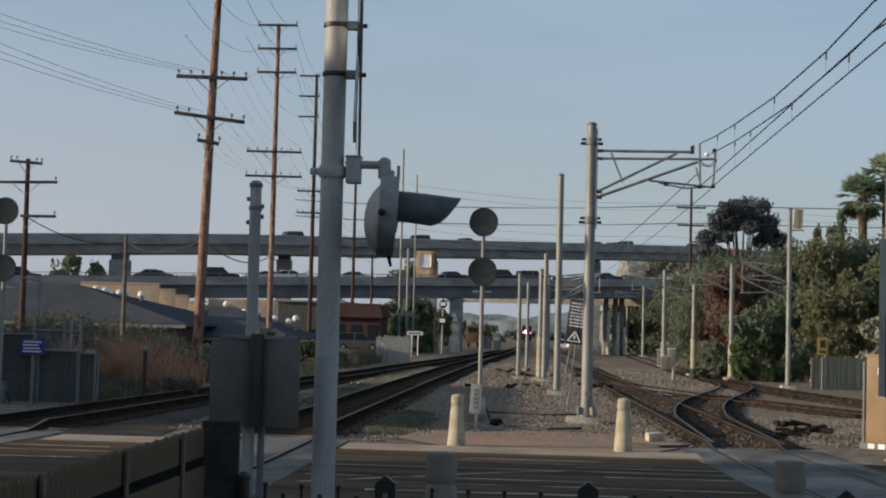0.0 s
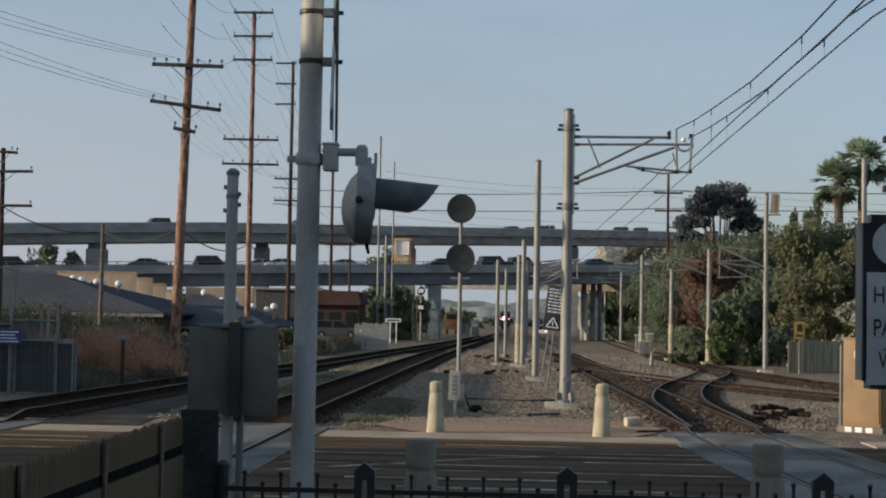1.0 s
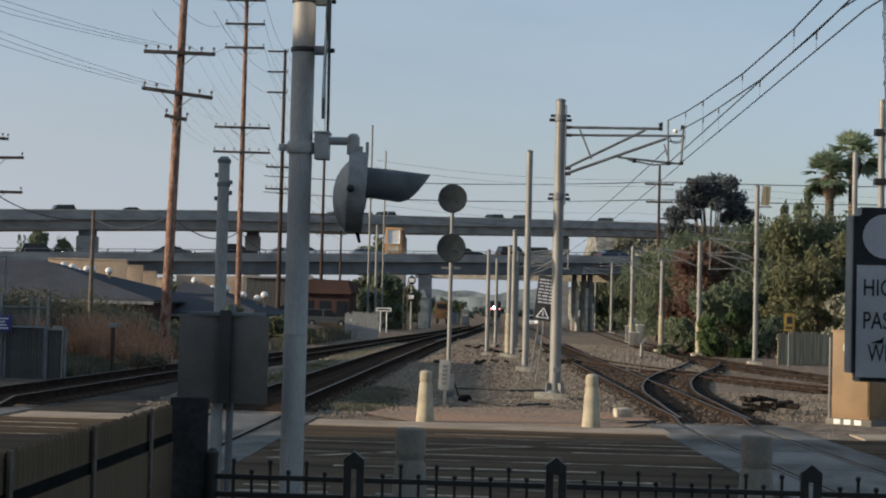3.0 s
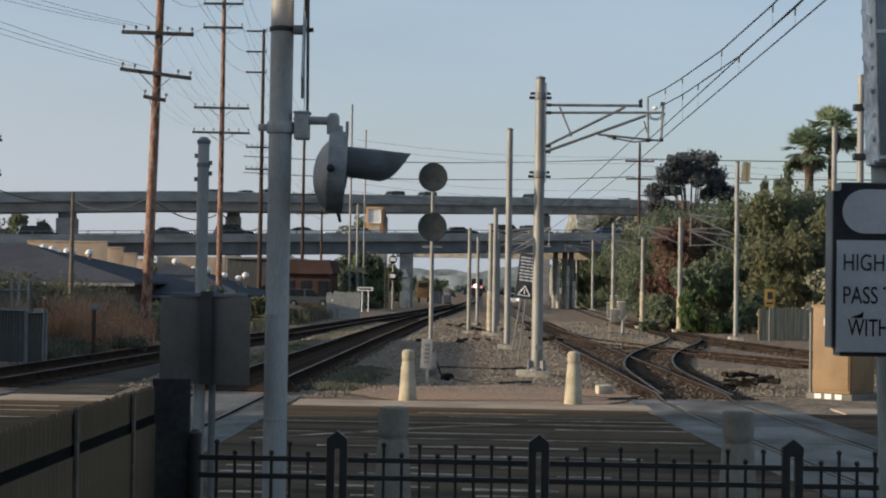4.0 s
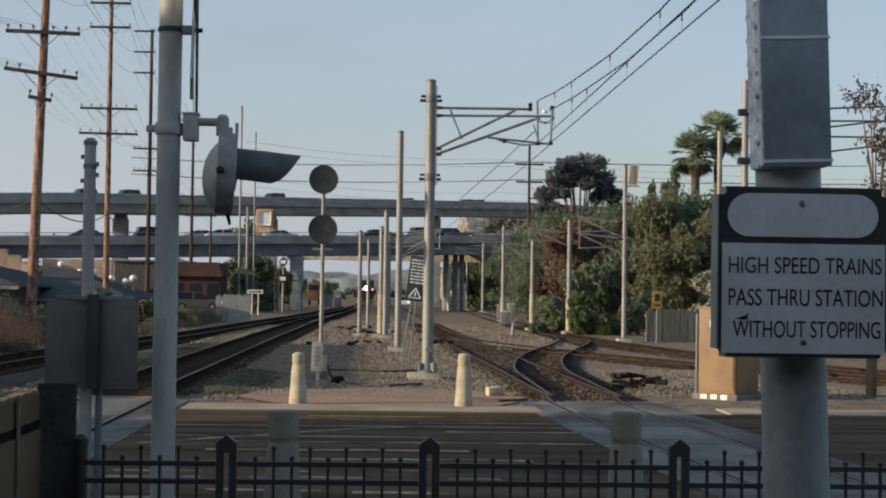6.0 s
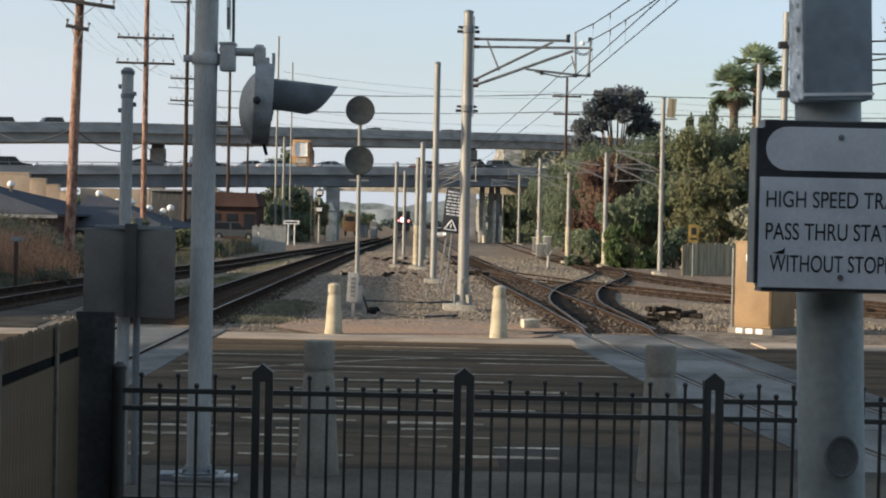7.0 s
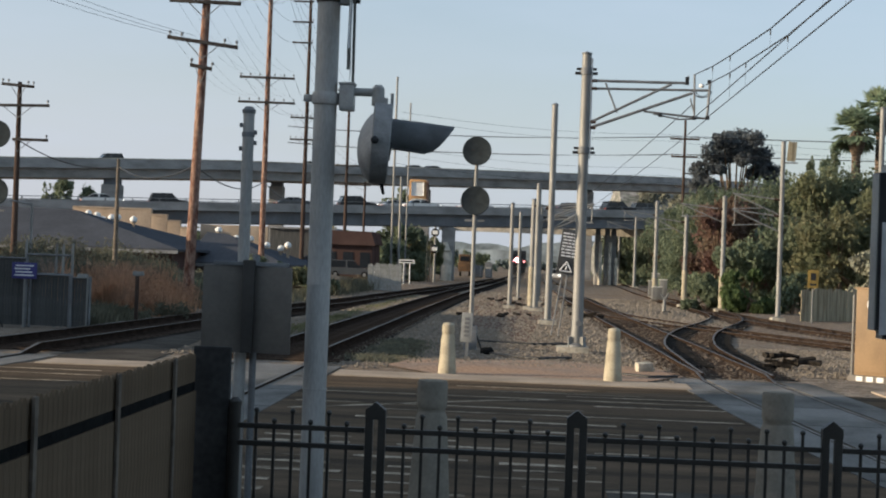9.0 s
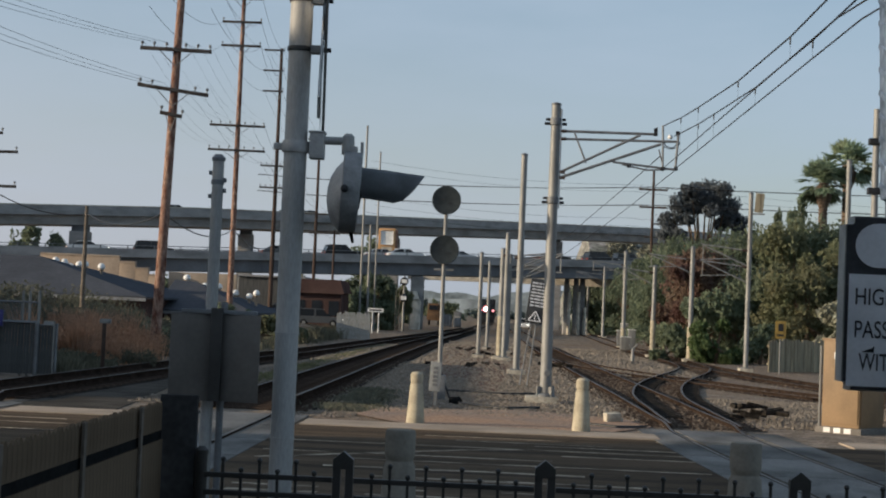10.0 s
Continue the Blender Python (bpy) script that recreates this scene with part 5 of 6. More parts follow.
# ---------------------------------------------------------------- trees
def tree(name, x, y, h, trunk_r, blobs, size, material, label, seed, bark=BARK, group="", fill=0.5):
    """blobs: (dx, dy, z, rx, ry, rz, leaf count) of the crown, in the tree's space."""
    rng = random.Random(seed)
    z0 = ground_z(x, y)
    t = thing(name, (x, y, z0), label, "shrub" if "shrub" in name else "tree", group)
    part("trunk", tube(B(), (0, 0, -0.3), (0.1, 0, h * 0.55), trunk_r, trunk_r * 0.55, 10), bark, t)
    crown = B()
    for dx, dy, z, rx, ry, rz, n in blobs:
        part("limb", tube(B(), (0.05, 0, h * 0.35), (dx * 0.85, dy * 0.85, z), trunk_r * 0.5, trunk_r * 0.12, 7), bark, t)
        leaves(crown, rng, (dx, dy, z), (rx, ry, rz), n, size, fill)
    part("crown", crown, material, t, smooth=None)
    return t


def bank(seed, x, y, h, w, material, label, n=2600, size=0.2, name="tree", d=2.0):
    rng = random.Random(seed)
    blobs = []
    k = max(7, int(h * w / 1.9))
    n = int(n * 2.5)
    for i in range(k):
        z = h * (0.05 + 0.83 * rng.random())
        spread = w * 0.5 * (1.0 - 0.5 * (z / h) ** 2)
        r = rng.uniform(0.55, 1.05) * min(w, h) * 0.33
        blobs.append((rng.uniform(-spread, spread), rng.uniform(-d, d) * 0.6, z, r * 1.1, r, r * 0.95, n // k))
    blobs.append((rng.uniform(-0.2, 0.2) * w, 0, h * 0.86, w * 0.16, d * 0.4, h * 0.15, n // k))
    return tree(name, x, y, h, 0.13, blobs, size, material, label, seed, group="trackside trees")


G1, G2, G3 = "dense dark green tree beside the light-rail tracks", "olive-yellow leafy tree beside the light-rail tracks", "russet-brown shrub tree among the green trees"
for i, (x, y, h, w, m, lab, n) in enumerate((
        (16.0, 188, 9.2, 4.6, LEAF, G1, 1800), (19.0, 186, 11.2, 6.0, LEAF, G1, 2000), (13.6, 133, 8.4, 3.6, LEAF, G1, 2000), (15.2, 134, 9.9, 4.6, LEAF, G1, 2400), (22.4, 133, 10.2, 5.5, LEAF, G1, 2200),
        (18.6, 156, 8.6, 6.0, LEAF, G1, 2400), (16.6, 150, 8.2, 5.0, LEAF, G1, 2600), (14.2, 128, 8.3, 5.5, LEAF, G1, 2600), (17.5, 138, 10.0, 6.0, LEAF, G1, 2600), (13.0, 112, 6.4, 4.0, LEAF, G1, 2400),
        (11.9, 97, 6.9, 3.0, LEAF_RED, G3, 3200), (13.0, 101, 7.4, 3.4, LEAF_RED, G3, 2600), (14.6, 103, 7.2, 4.0, LEAF_RED, G3, 2600), (14.6, 110, 8.4, 4.5, LEAF, G1, 2600), (17.0, 104, 8.6, 5.0, LEAF, G1, 3400), (13.2, 95, 4.0, 3.6, LEAF, G1, 2200),
        (16.0, 96, 6.0, 4.5, LEAF, G1, 3000), (19.6, 102, 9.4, 4.6, LEAF_OLIVE, G2, 3400), (18.6, 92, 6.8, 4.0, LEAF_OLIVE, G2, 3200), (22.0, 104, 9.8, 5.0, LEAF, G1, 3200), (20.8, 93, 8.0, 3.4, LEAF_OLIVE, G2, 3000),
        (23.6, 95, 7.6, 4.2, LEAF, G1, 3000), (26.5, 98, 9.0, 5.0, LEAF, G1, 2600), (30, 98, 8.0, 5.5, LEAF, G1, 2000), (34.5, 99, 7.0, 6, LEAF, G1, 1800), (27, 80, 4.5, 5, LEAF, G1, 2000), (33, 82, 4.2, 6, LEAF_BRIGHT, "bright green shrub beside the fence", 2000), (39, 95, 7, 7, LEAF, G1, 1800))):
    bank(100 + i, x, y, h, w * 1.12, m, lab, n, 0.135)
bank(200, 12.75, 88, 2.5, 2.8, LEAF_BRIGHT, "low bright green sunlit shrub beside the tracks", 2600, 0.13, "shrub", 1.2)
bank(201, 10.7, 90, 2.2, 2.2, LEAF, "low dark green shrub beside the tracks", 1600, 0.13, "shrub", 1.0)
bank(202, 15.6, 90, 2.4, 3.0, LEAF, "low dark green shrub beside the tracks", 1600, 0.13, "shrub", 1.0)
bank(203, 19.5, 85.5, 4.6, 2.6, LEAF_GREY, "pale grey-green spiky shrub behind the fence", 1500, 0.24, "shrub", 1.0)
for i, (x, y, h) in enumerate(((19.2, 106, 10.6), (20.6, 108, 11.0), (21.6, 110, 12.2), (18.2, 110, 9.9))):
    tree("cypress_tree", x, y, h, 0.12, [(0, 0, h * 0.55, 0.75, 0.75, h * 0.38, 900), (0.1, 0, h * 0.86, 0.42, 0.42, h * 0.14, 300)], 0.16, LEAF, "slim dark green conifer rising above the shrubs", 300 + i, group="slim conifers")


def eucalyptus():
    rng = random.Random(77)
    blobs = []
    for dx, z, rx, rz in ((-3.0, 11.6, 1.2, 1.0), (-2.1, 13.0, 1.4, 1.1), (-0.8, 13.6, 1.3, 1.0), (0.3, 14.5, 1.4, 1.1), (1.4, 14.2, 1.3, 1.1), (2.3, 12.9, 1.3, 1.2), (3.0, 11.5, 1.3, 1.0), (-3.3, 10.3, 1.0, 0.7), (0.6, 12.6, 1.0, 0.9), (3.4, 10.4, 0.9, 0.7), (-0.8, 12.7, 0.9, 0.7), (1.2, 13.2, 1.2, 1.1), (-1.5, 14.2, 1.0, 0.8), (2.6, 12.0, 1.2, 1.1), (-1.6, 11.6, 0.8, 0.7), (1.7, 11.4, 0.7, 0.7), (-2.3, 10.3, 0.8, 0.6)):
        blobs.append((dx, rng.uniform(-1.4, 1.4), z, rx * 1.12, 1.2, rz * 1.05, 1100))
    tree("eucalyptus_tree", 18.7, 140, 13.5, 0.34, blobs, 0.14, LEAF_EUC, "large dark eucalyptus with gaps in its rounded crown", 78, fill=0.35)


eucalyptus()


def palm(x, y, h, r, seed, label):
    rng = random.Random(seed)
    t = thing("palm_tree", (x, y, 0), label, "palm tree", "fan palms")
    bm = B()
    rings = []
    z = 0.0
    while z < h - 0.3:
        rings += [(0.37 - 0.05 * z / h, z), (0.32 - 0.05 * z / h, z + 0.16)]
        z += 0.28
    lathe(bm, rings, 12)
    part("trunk", bm, PALM_BARK, t)
    part("dead_skirt", lathe(B(), [(0.3, h - 1.9), (0.55, h - 1.3), (0.62, h - 0.7), (0.3, h - 0.2)], 12), PALM_BARK, t, "brown skirt of dead fronds")
    for k in range(52):
        az, el = rng.uniform(0, 6.283), rng.uniform(-0.65, 1.4)
        d = Vector((math.cos(az) * math.cos(el), math.sin(az) * math.cos(el), math.sin(el)))
        base = Vector((0, 0, h - 0.2))
        bm = B()
        stem = base + d * r * 0.55
        tube(bm, base, stem, 0.03, 0.018, 5)
        side = d.cross(Vector((0, 0, 1))).normalized()
        up = side.cross(d)
        for j in range(15):
            a = radians(-78 + 156 * j / 14)
            ln = r * 0.55 * (0.75 + 0.25 * math.cos(a)) * rng.uniform(0.85, 1.1)
            tip = stem + (d * math.cos(a) + side * math.sin(a)) * ln + Vector((0, 0, -0.28 * ln * rng.uniform(0.4, 1.5)))
            mid = stem.lerp(tip, 0.5) + up * 0.05
            wv = (tip - stem).cross(up).normalized() * 0.11
            v = [bm.verts.new(p) for p in (stem, mid + wv, tip, mid - wv)]
            bm.faces.new((v[0], v[1], v[2]))
            bm.faces.new((v[0], v[2], v[3]))
        part("frond", bm, PALM_LEAF, t, smooth=None)


palm(22.15, 105, 12.4, 1.95, 5, "tall fan palm with a shaggy green crown")
palm(23.95, 106, 13.8, 2.0, 6, "taller fan palm with a shaggy green crown")


def thin_leaf_tree():
    rng = random.Random(31)
    t = thing("bare_tree", (11.7, 35.5, 0), "sparse autumn tree with brown leaves and thin twigs", "tree")
    part("trunk", tube(B(), (0, 0, -0.2), (0.1, 0, 4.6), 0.14, 0.09, 10), BARK, t)
    crown = B()
    for k in range(30):
        e = Vector((rng.uniform(-0.3, 3.4), rng.uniform(-1.3, 1.3), rng.uniform(4.6, 7.7)))
        part("branch", tube(B(), (0.1, 0, rng.uniform(3.2, 4.5)), e, 0.04, 0.008, 6), BARK, t)
        leaves(crown, rng, e, (0.62, 0.6, 0.55), 150, 0.05, 0.1)
    part("crown", crown, LEAF_BROWN, t, smooth=None)


thin_leaf_tree()
# pole with insulators and arms beyond the warning sign
p = thing("pole_with_brackets", (11.35, 46.5, 0), "slim grey steel pole with dark bracket clamps", "pole")
part("shaft", tube(B(), (0, 0, -0.1), (0, 0, 9.0), 0.11, 0.1, 16), GALV, p)
for z in (8.0, 6.5):
    part("band", box(B(), -0.22, 0.22, -0.14, 0.14, z - 0.1, z + 0.1, bevel=0.02), BLACK, p)
steel_pole(15.9, 70, 9.95, 0.13, "pale steel pole in front of the palms", "steel_pole", footing=True)
for z0, z1 in ((8.05, 8.15), (7.75, 7.7), (7.3, 7.2), (7.25, 7.75), (6.5, 7.0)):
    wire([(11.4, 46.5, z0), (15.6, 45.5, z1)], 0.03, "dark bracket tube above the road", name="bracket_tube", n=2, category="bracket", group="bracket tubes")


# ---------------------------------------------------------------- left side: brush, gates, buildings
def brush(name, x, y, w, d, h, n, material, label, seed):
    rng = random.Random(seed)
    bm = B()
    for k in range(n):
        px, py = x + rng.gauss(0, w * 0.42), y + rng.uniform(-d, d)
        z = ground_z(px, py) - 0.03
        hh = h * rng.uniform(0.45, 1.1) * (0.65 + 0.5 * noise.noise(Vector((px * 0.8, py * 0.5, seed))))
        lx, ly = rng.gauss(0, 0.22) * hh, rng.gauss(0, 0.22) * hh
        ww = rng.uniform(0.010, 0.026)
        a = rng.uniform(0, 3.14)
        o = Vector((math.cos(a) * ww, math.sin(a) * ww, 0))
        b0, m1, t1 = Vector((px, py, z)), Vector((px + lx * 0.4, py + ly * 0.4, z + hh * 0.6)), Vector((px + lx, py + ly, z + hh))
        v = [bm.verts.new(q) for q in (b0 - o, b0 + o, m1 + o * 0.8, m1 - o * 0.8, t1)]
        bm.faces.new((v[0], v[1], v[2], v[3]))
        bm.faces.new((v[3], v[2], v[4]))
    return solid(name, bm, material, label, "brush", "stuff", smooth=None)


def scrub(name, x, y, w, d, h, clumps, n, size, material, label, seed, land=ground_z):
    """A thicket: soft low mounds of fine leaves and twigs, no stems showing."""
    rng = random.Random(seed)
    bm = B()
    for k in range(clumps):
        px, py = x + rng.uniform(-w, w), y + rng.uniform(-d, d)
        r = rng.uniform(0.35, 0.6) * h
        leaves(bm, rng, (px, py, land(px, py) + r * rng.uniform(0.35, 0.9)), (r * 1.3, r * 1.2, r), n // clumps, size, 0.25)
    return solid(name, bm, material, label, "brush", "stuff", smooth=None)


scrub("dry_brush", -15.0, 55, 2.6, 2.5, 1.5, 26, 15000, 0.045, DRY_GRASS, "rust-coloured dry thicket below the utility pole", 21)
scrub("scrub", -17.4, 58, 2.4, 2.0, 2.5, 16, 9000, 0.06, LEAF_GREY_DIM, "dull grey-green thicket in front of the low roof", 22)
scrub("scrub", -14.4, 50.5, 3.2, 1.2, 0.7, 18, 7000, 0.05, LEAF_GREY_DIM, "low dusty scrub along the far track", 23)
scrub("scrub", -15.6, 63, 2.4, 1.2, 2.3, 16, 9000, 0.06, LEAF_GREY_DIM, "dull grey-green thicket behind the dry brush", 25)
scrub("scrub", -13.6, 68, 1.6, 8.0, 1.4, 22, 9000, 0.06, LEAF, "low dark green scrub along the far track", 24)
scrub("scrub", -22.0, 80, 5.0, 3.0, 1.7, 30, 9000, 0.08, LEAF_GREY_DIM, "dull grey-green thicket below the eave of the low house", 26)
brush("dry_brush", -15.2, 56, 1.7, 3.0, 2.0, 14000, DRY_GRASS, "rust-coloured dry brush below the utility pole", 1)
brush("dry_brush", -13.2, 54, 0.9, 2.0, 1.5, 6000, DRY_GRASS, "rust-coloured dry brush below the utility pole", 2)
brush("dry_brush", -18.9, 57, 1.8, 3.0, 1.7, 7000, WEED, "dull dry weeds behind the gate", 3)
brush("weeds", -14.0, 47.5, 1.6, 3.0, 0.75, 7000, WEED, "dull weeds along the far track", 4)
brush("weeds", -13.4, 74, 2.2, 12.0, 1.0, 8000, WEED, "dull weeds along the far track", 5)
brush("weeds", -12.5, 105, 1.6, 14.0, 1.3, 5000, WEED, "dull weeds along the far track", 6)
brush("weeds", -2.9, 38, 0.5, 3.2, 0.14, 1500, WEED, "thin pale weeds in the gravel", 7)
brush("weeds", -3.3, 38.5, 0.75, 4.5, 0.17, 7000, LEAF_GREY_DIM, "grey-green weeds in the ballast beside the main track", 9)
brush("weeds", -7.1, 68, 0.5, 30, 0.2, 9000, PALE_WEED, "thin pale weeds between the tracks", 8)
for i, (x, y, h, w) in enumerate(((-12.6, 82, 1.7, 3.0), (-12.2, 92, 1.8, 3.0), (-15.5, 88, 2.2, 4.0))):
    bank(500 + i, x, y, h, w, LEAF if i % 3 else LEAF_OLIVE, "low dark scrubby shrub beside the far track", 900, 0.12, "shrub", 1.2)


def gate():
    g = thing("chain_link_gate", (-13.2, 43.0, 0), "galvanised pipe gate frame of a slatted chain-link fence", "gate")
    for x, z in ((-1.1, 2.5), (-0.22, 2.4), (-0.02, 2.4), (0.25, 2.42)):
        part("post", tube(B(), (x, 0, -0.1), (x, 0, z), 0.04, seg=10), GALV, g)
    for z in (2.07, 1.52, 0.25):
        part("rail", tube(B(), (-1.1, -0.02, z), (0.25, -0.02, z), 0.028, seg=8), GALV_DARK, g)
    bm = B()
    for k in range(-28, 30):
        x = k * 0.09
        for sg in (-1, 1):
            a, b = Vector((x, 0, 1.52)), Vector((x + sg * 0.55, 0, 2.07))
            if -1.1 <= min(a.x, b.x) and max(a.x, b.x) <= 0.25:
                tube(bm, a, b, 0.004, seg=3, caps=False)
    tagged(part("mesh_wire", bm, GALV_DARK, g, smooth=None), kind="stuff")


def slatted_fence(x0, x1, y, h, label):
    """Dark privacy slats woven into a chain-link fence."""
    f = thing("slatted_fence", (x0, y, 0), label, "fence", "slatted fences")
    n = round((x1 - x0) / 0.09)
    slat = mesh_of("slat", box(B(), 0.004, 0.084, -0.008, 0.008, 0.04, h), SLAT_DARK)
    for k in range(n):
        ob = new("slat", slat)
        ob.parent = f
        ob.location = ((x1 - x0) * k / n, 0.004 * (k % 2), 0)
    part("top_rail", tube(B(), (0, -0.03, h), (x1 - x0, -0.03, h), 0.024, seg=8), GALV_DARK, f)
    for x in (0.0, x1 - x0):
        part("post", tube(B(), (x, -0.03, -0.1), (x, -0.03, h + 0.06), 0.04, seg=10), GALV_DARK, f)


gate()
slatted_fence(-19.2, -14.2, 42.85, 1.95, "dark slatted chain-link fence beside the far track")
slatted_fence(-14.1, -12.95, 42.87, 1.5, "lower dark slatted gate leaf beside the far track")
slatted_fence(-12.9, -12.36, 42.85, 1.44, "narrow dark slatted fence end beside the far track")
wp = thing("white_post", (-12.42, 42.78, 0), "thin white square post with a pale bracket", "post")
part("post", box(B(), -0.022, 0.022, -0.03, 0.03, -0.05, 1.56, bevel=0.005), GALV, wp)
part("bracket", box(B(), -0.3, -0.024, -0.03, 0.03, 1.44, 1.56, bevel=0.01), SIGN_EDGE, wp)
rw = thing("rusty_fence", (-18.1, 60, ground_z(-18.1, 60)), "low rusty-brown board fence behind the gate", "fence")
part("top_rail", box(B(), 0, 1.4, -0.03, 0.03, 0.95, 1.05, bevel=0.01), WOOD_POLE, rw)
for k in range(12):
    part("board", box(B(), 0.115 * k, 0.115 * k + 0.105, 0.035, 0.055, 0.0, 0.94), WOOD_DARK, rw)
part("post", box(B(), 1.33, 1.45, -0.06, 0.06, -0.1, 1.1, bevel=0.01), WOOD_DARK, rw)
lp = thing("lamp_post", (-19.8, 60, ground_z(-19.8, 60)), "slim pale post with a bent arm behind the gate", "post")
part("shaft", tube(B(), (0, 0, -0.1), (0, 0, 3.2), 0.06, 0.05, 10), GALV, lp)
part("arm", tube(B(), (0, 0, 3.16), (-0.9, 0, 3.3), 0.035, seg=8), GALV, lp)
s = thing("notice_sign", (-14.2, 42.6, 0), "small blue notice sign with pale lines on a post", "sign")
part("plate", box(B(), -0.36, 0.36, -0.015, 0.015, 1.37, 1.83, bevel=0.01), BLUE_SIGN, s)
for k in range(4):
    part("text_bar", box(B(), -0.28 + 0.03 * (k % 2), 0.27 - 0.05 * (k % 3), -0.022, -0.017, 1.45 + 0.09 * k, 1.49 + 0.09 * k), SIGN_WHITE, s, "pale unreadable text line")
part("post", tube(B(), (0, 0.04, -0.1), (0, 0.04, 1.85), 0.03, seg=8), GALV, s)
p = thing("marker_post", (-11.95, 46.5, 0), "white and red marker post by the gate", "post")
part("post", box(B(), -0.05, 0.05, -0.05, 0.05, -0.1, 1.5), WOOD_DARK, p)
part("cap", box(B(), -0.14, 0.2, -0.06, 0.06, 1.5, 1.64, bevel=0.02), GALV, p)


def stepped_wall():
    w = thing("retaining_wall", (0, 130, 0), "tan stepped retaining wall below the overpass", "wall", "", "structure")
    for x0, x1, z in ((-60, -39.3, 5.1), (-39.3, -32.4, 5.80), (-32.4, -31.0, 5.34), (-31.0, -29.85, 4.85), (-29.85, -28.5, 4.32)):
        part("wall_section", box(B(), x0, x1 - 0.01, 0, 0.5, -0.5, z, bevel=0.03), TAN_WALL, w)
        part("coping", box(B(), x0, x1 - 0.02, -0.06, 0.56, z + 0.003, z + 0.14), KERB, w)
    part("wall_section", box(B(), -28.3, -22.4, 1.0, 1.5, -0.5, 4.75), KERB, w, "pale sunlit parapet")


stepped_wall()
fp = thing("utility_pole", (13.87, 138, 0), "distant slim utility pole with two crossarms", "utility pole")
part("shaft", tube(B(), (0, 0, -0.2), (0, 0, 15.8), 0.17, 0.11, 10), WOOD_DARK, fp)
for z, w in ((14.1, 1.3), (12.5, 1.2)):
    part("crossarm", box(B(), -w, w, -0.12, 0.0, z - 0.08, z + 0.08), WOOD_DARK, fp)
    for x in (-1, -0.5, 0.5, 1):
        part("insulator", lathe(B(), [(0.05, z + 0.083), (0.07, z + 0.16), (0.03, z + 0.25)], 8, pose(x * w * 0.92, -0.06, 0)), GALV, fp)
for z, k in ((14.35, 0.9), (14.3, -0.9), (12.75, 0.9), (12.7, -0.9)):
    wire([(-24, 150, z + 0.8), (13.87 + k * 1.2, 137.9, z), (70, 128, z + 0.4)], 0.022, "thin grey power line on the far pole", 0.5)


def hip_roof(x0, x1, y_ridge, z_ridge, z_ridge2, x_corner, y_eave, z_eave, y_back, label):
    """A long house: the front roof plane rises from the eave to the ridge, and a hip falls at its end."""
    b = thing("warehouse", (0, 0, 0), label, "building", "dark-roofed buildings", "structure")
    bm = B()
    pts = [(x0, y_eave, z_eave), (x_corner, y_eave, z_eave), (x1, y_ridge, z_ridge2), (x0, y_ridge, z_ridge), (x0, y_back, z_eave), (x_corner, y_back, z_eave)]
    lo = [bm.verts.new(p) for p in pts]
    up = [bm.verts.new((x, y, z + 0.14)) for x, y, z in pts]
    for v in (lo, up):
        for f in ((0, 1, 2, 3), (1, 5, 2), (3, 2, 5, 4)):
            bm.faces.new([v[k] for k in f])
    for i, j in ((0, 1), (1, 5), (5, 4), (4, 3), (3, 0)):
        bm.faces.new((lo[i], lo[j], up[j], up[i]))
    bmesh.ops.recalc_face_normals(bm, faces=bm.faces)
    part("roof", bm, ROOF_DARK, b, "dark slate-grey sloping roof", smooth=None)
    part("wall", box(B(), x0, x_corner - 0.5, y_eave + 0.6, y_back - 0.6, 0.2, z_eave - 0.01), BROWN_WALL, b)
    part("gutter", box(B(), x0, x_corner, y_eave - 0.12, y_eave - 0.003, z_eave - 0.14, z_eave + 0.05), RIM, b)
    return b


def vent(x, y, z, drop=0.5):
    v = thing("roof_vent", (x, y, z), "small white round roof vent with a rusty stem", "vent", "white roof vents")
    part("stem", tube(B(), (0, 0, -drop), (0, 0, 0.0), 0.1, seg=8), TAN_WALL, v)
    part("cowl", lathe(B(), [(0.16, -0.16), (0.25, -0.08), (0.25, 0.06), (0.15, 0.2), (0.04, 0.24)], 14), WHITE, v)
    part("collar", lathe(B(), [(0.19, -0.24), (0.2, -0.2), (0.16, -0.163)], 12), TAN_WALL, v)


hip_roof(-62, -30.3, 100, 5.1, 4.72, -21.2, 92, 2.3, 116, "low building with a long dark slate-grey hip roof")
hip_roof(-22.4, -21.0, 106, 3.62, 3.52, -15.6, 99, 1.55, 114, "smaller building with a dark slate-grey roof")
for x, z in ((-29.6, 4.6), (-29.0, 4.5), (-28.6, 4.22), (-28.0, 4.38), (-27.6, 4.42), (-26.5, 4.3)):
    vent(x, 101.5, z + 0.03, 1.4)
for x, z in ((-21.9, 3.9), (-20.6, 3.36), (-19.6, 3.36), (-18.4, 2.95), (-17.4, 2.75), (-16.9, 3.0)):
    vent(x, 107.5, z + 0.03, 1.4)
brown = thing("brown_building", (-17.6, 152, 0), "reddish-brown building with a sloping roof below the bridge", "building", "", "structure")
part("wall", box(B(), -3.2, 2.2, 0, 8, -0.2, 3.69), BROWN_WALL, brown)
part("roof", prism(B(), [(-3.7, 3.7), (2.5, 3.7), (2.1, 5.0), (-3.3, 5.0)], -0.5, 8.4), BROWN_WALL, brown, "faded red-brown roof")
part("fascia", box(B(), -3.7, 2.5, -0.56, -0.503, 3.6, 3.78), BROWN_WALL, brown)
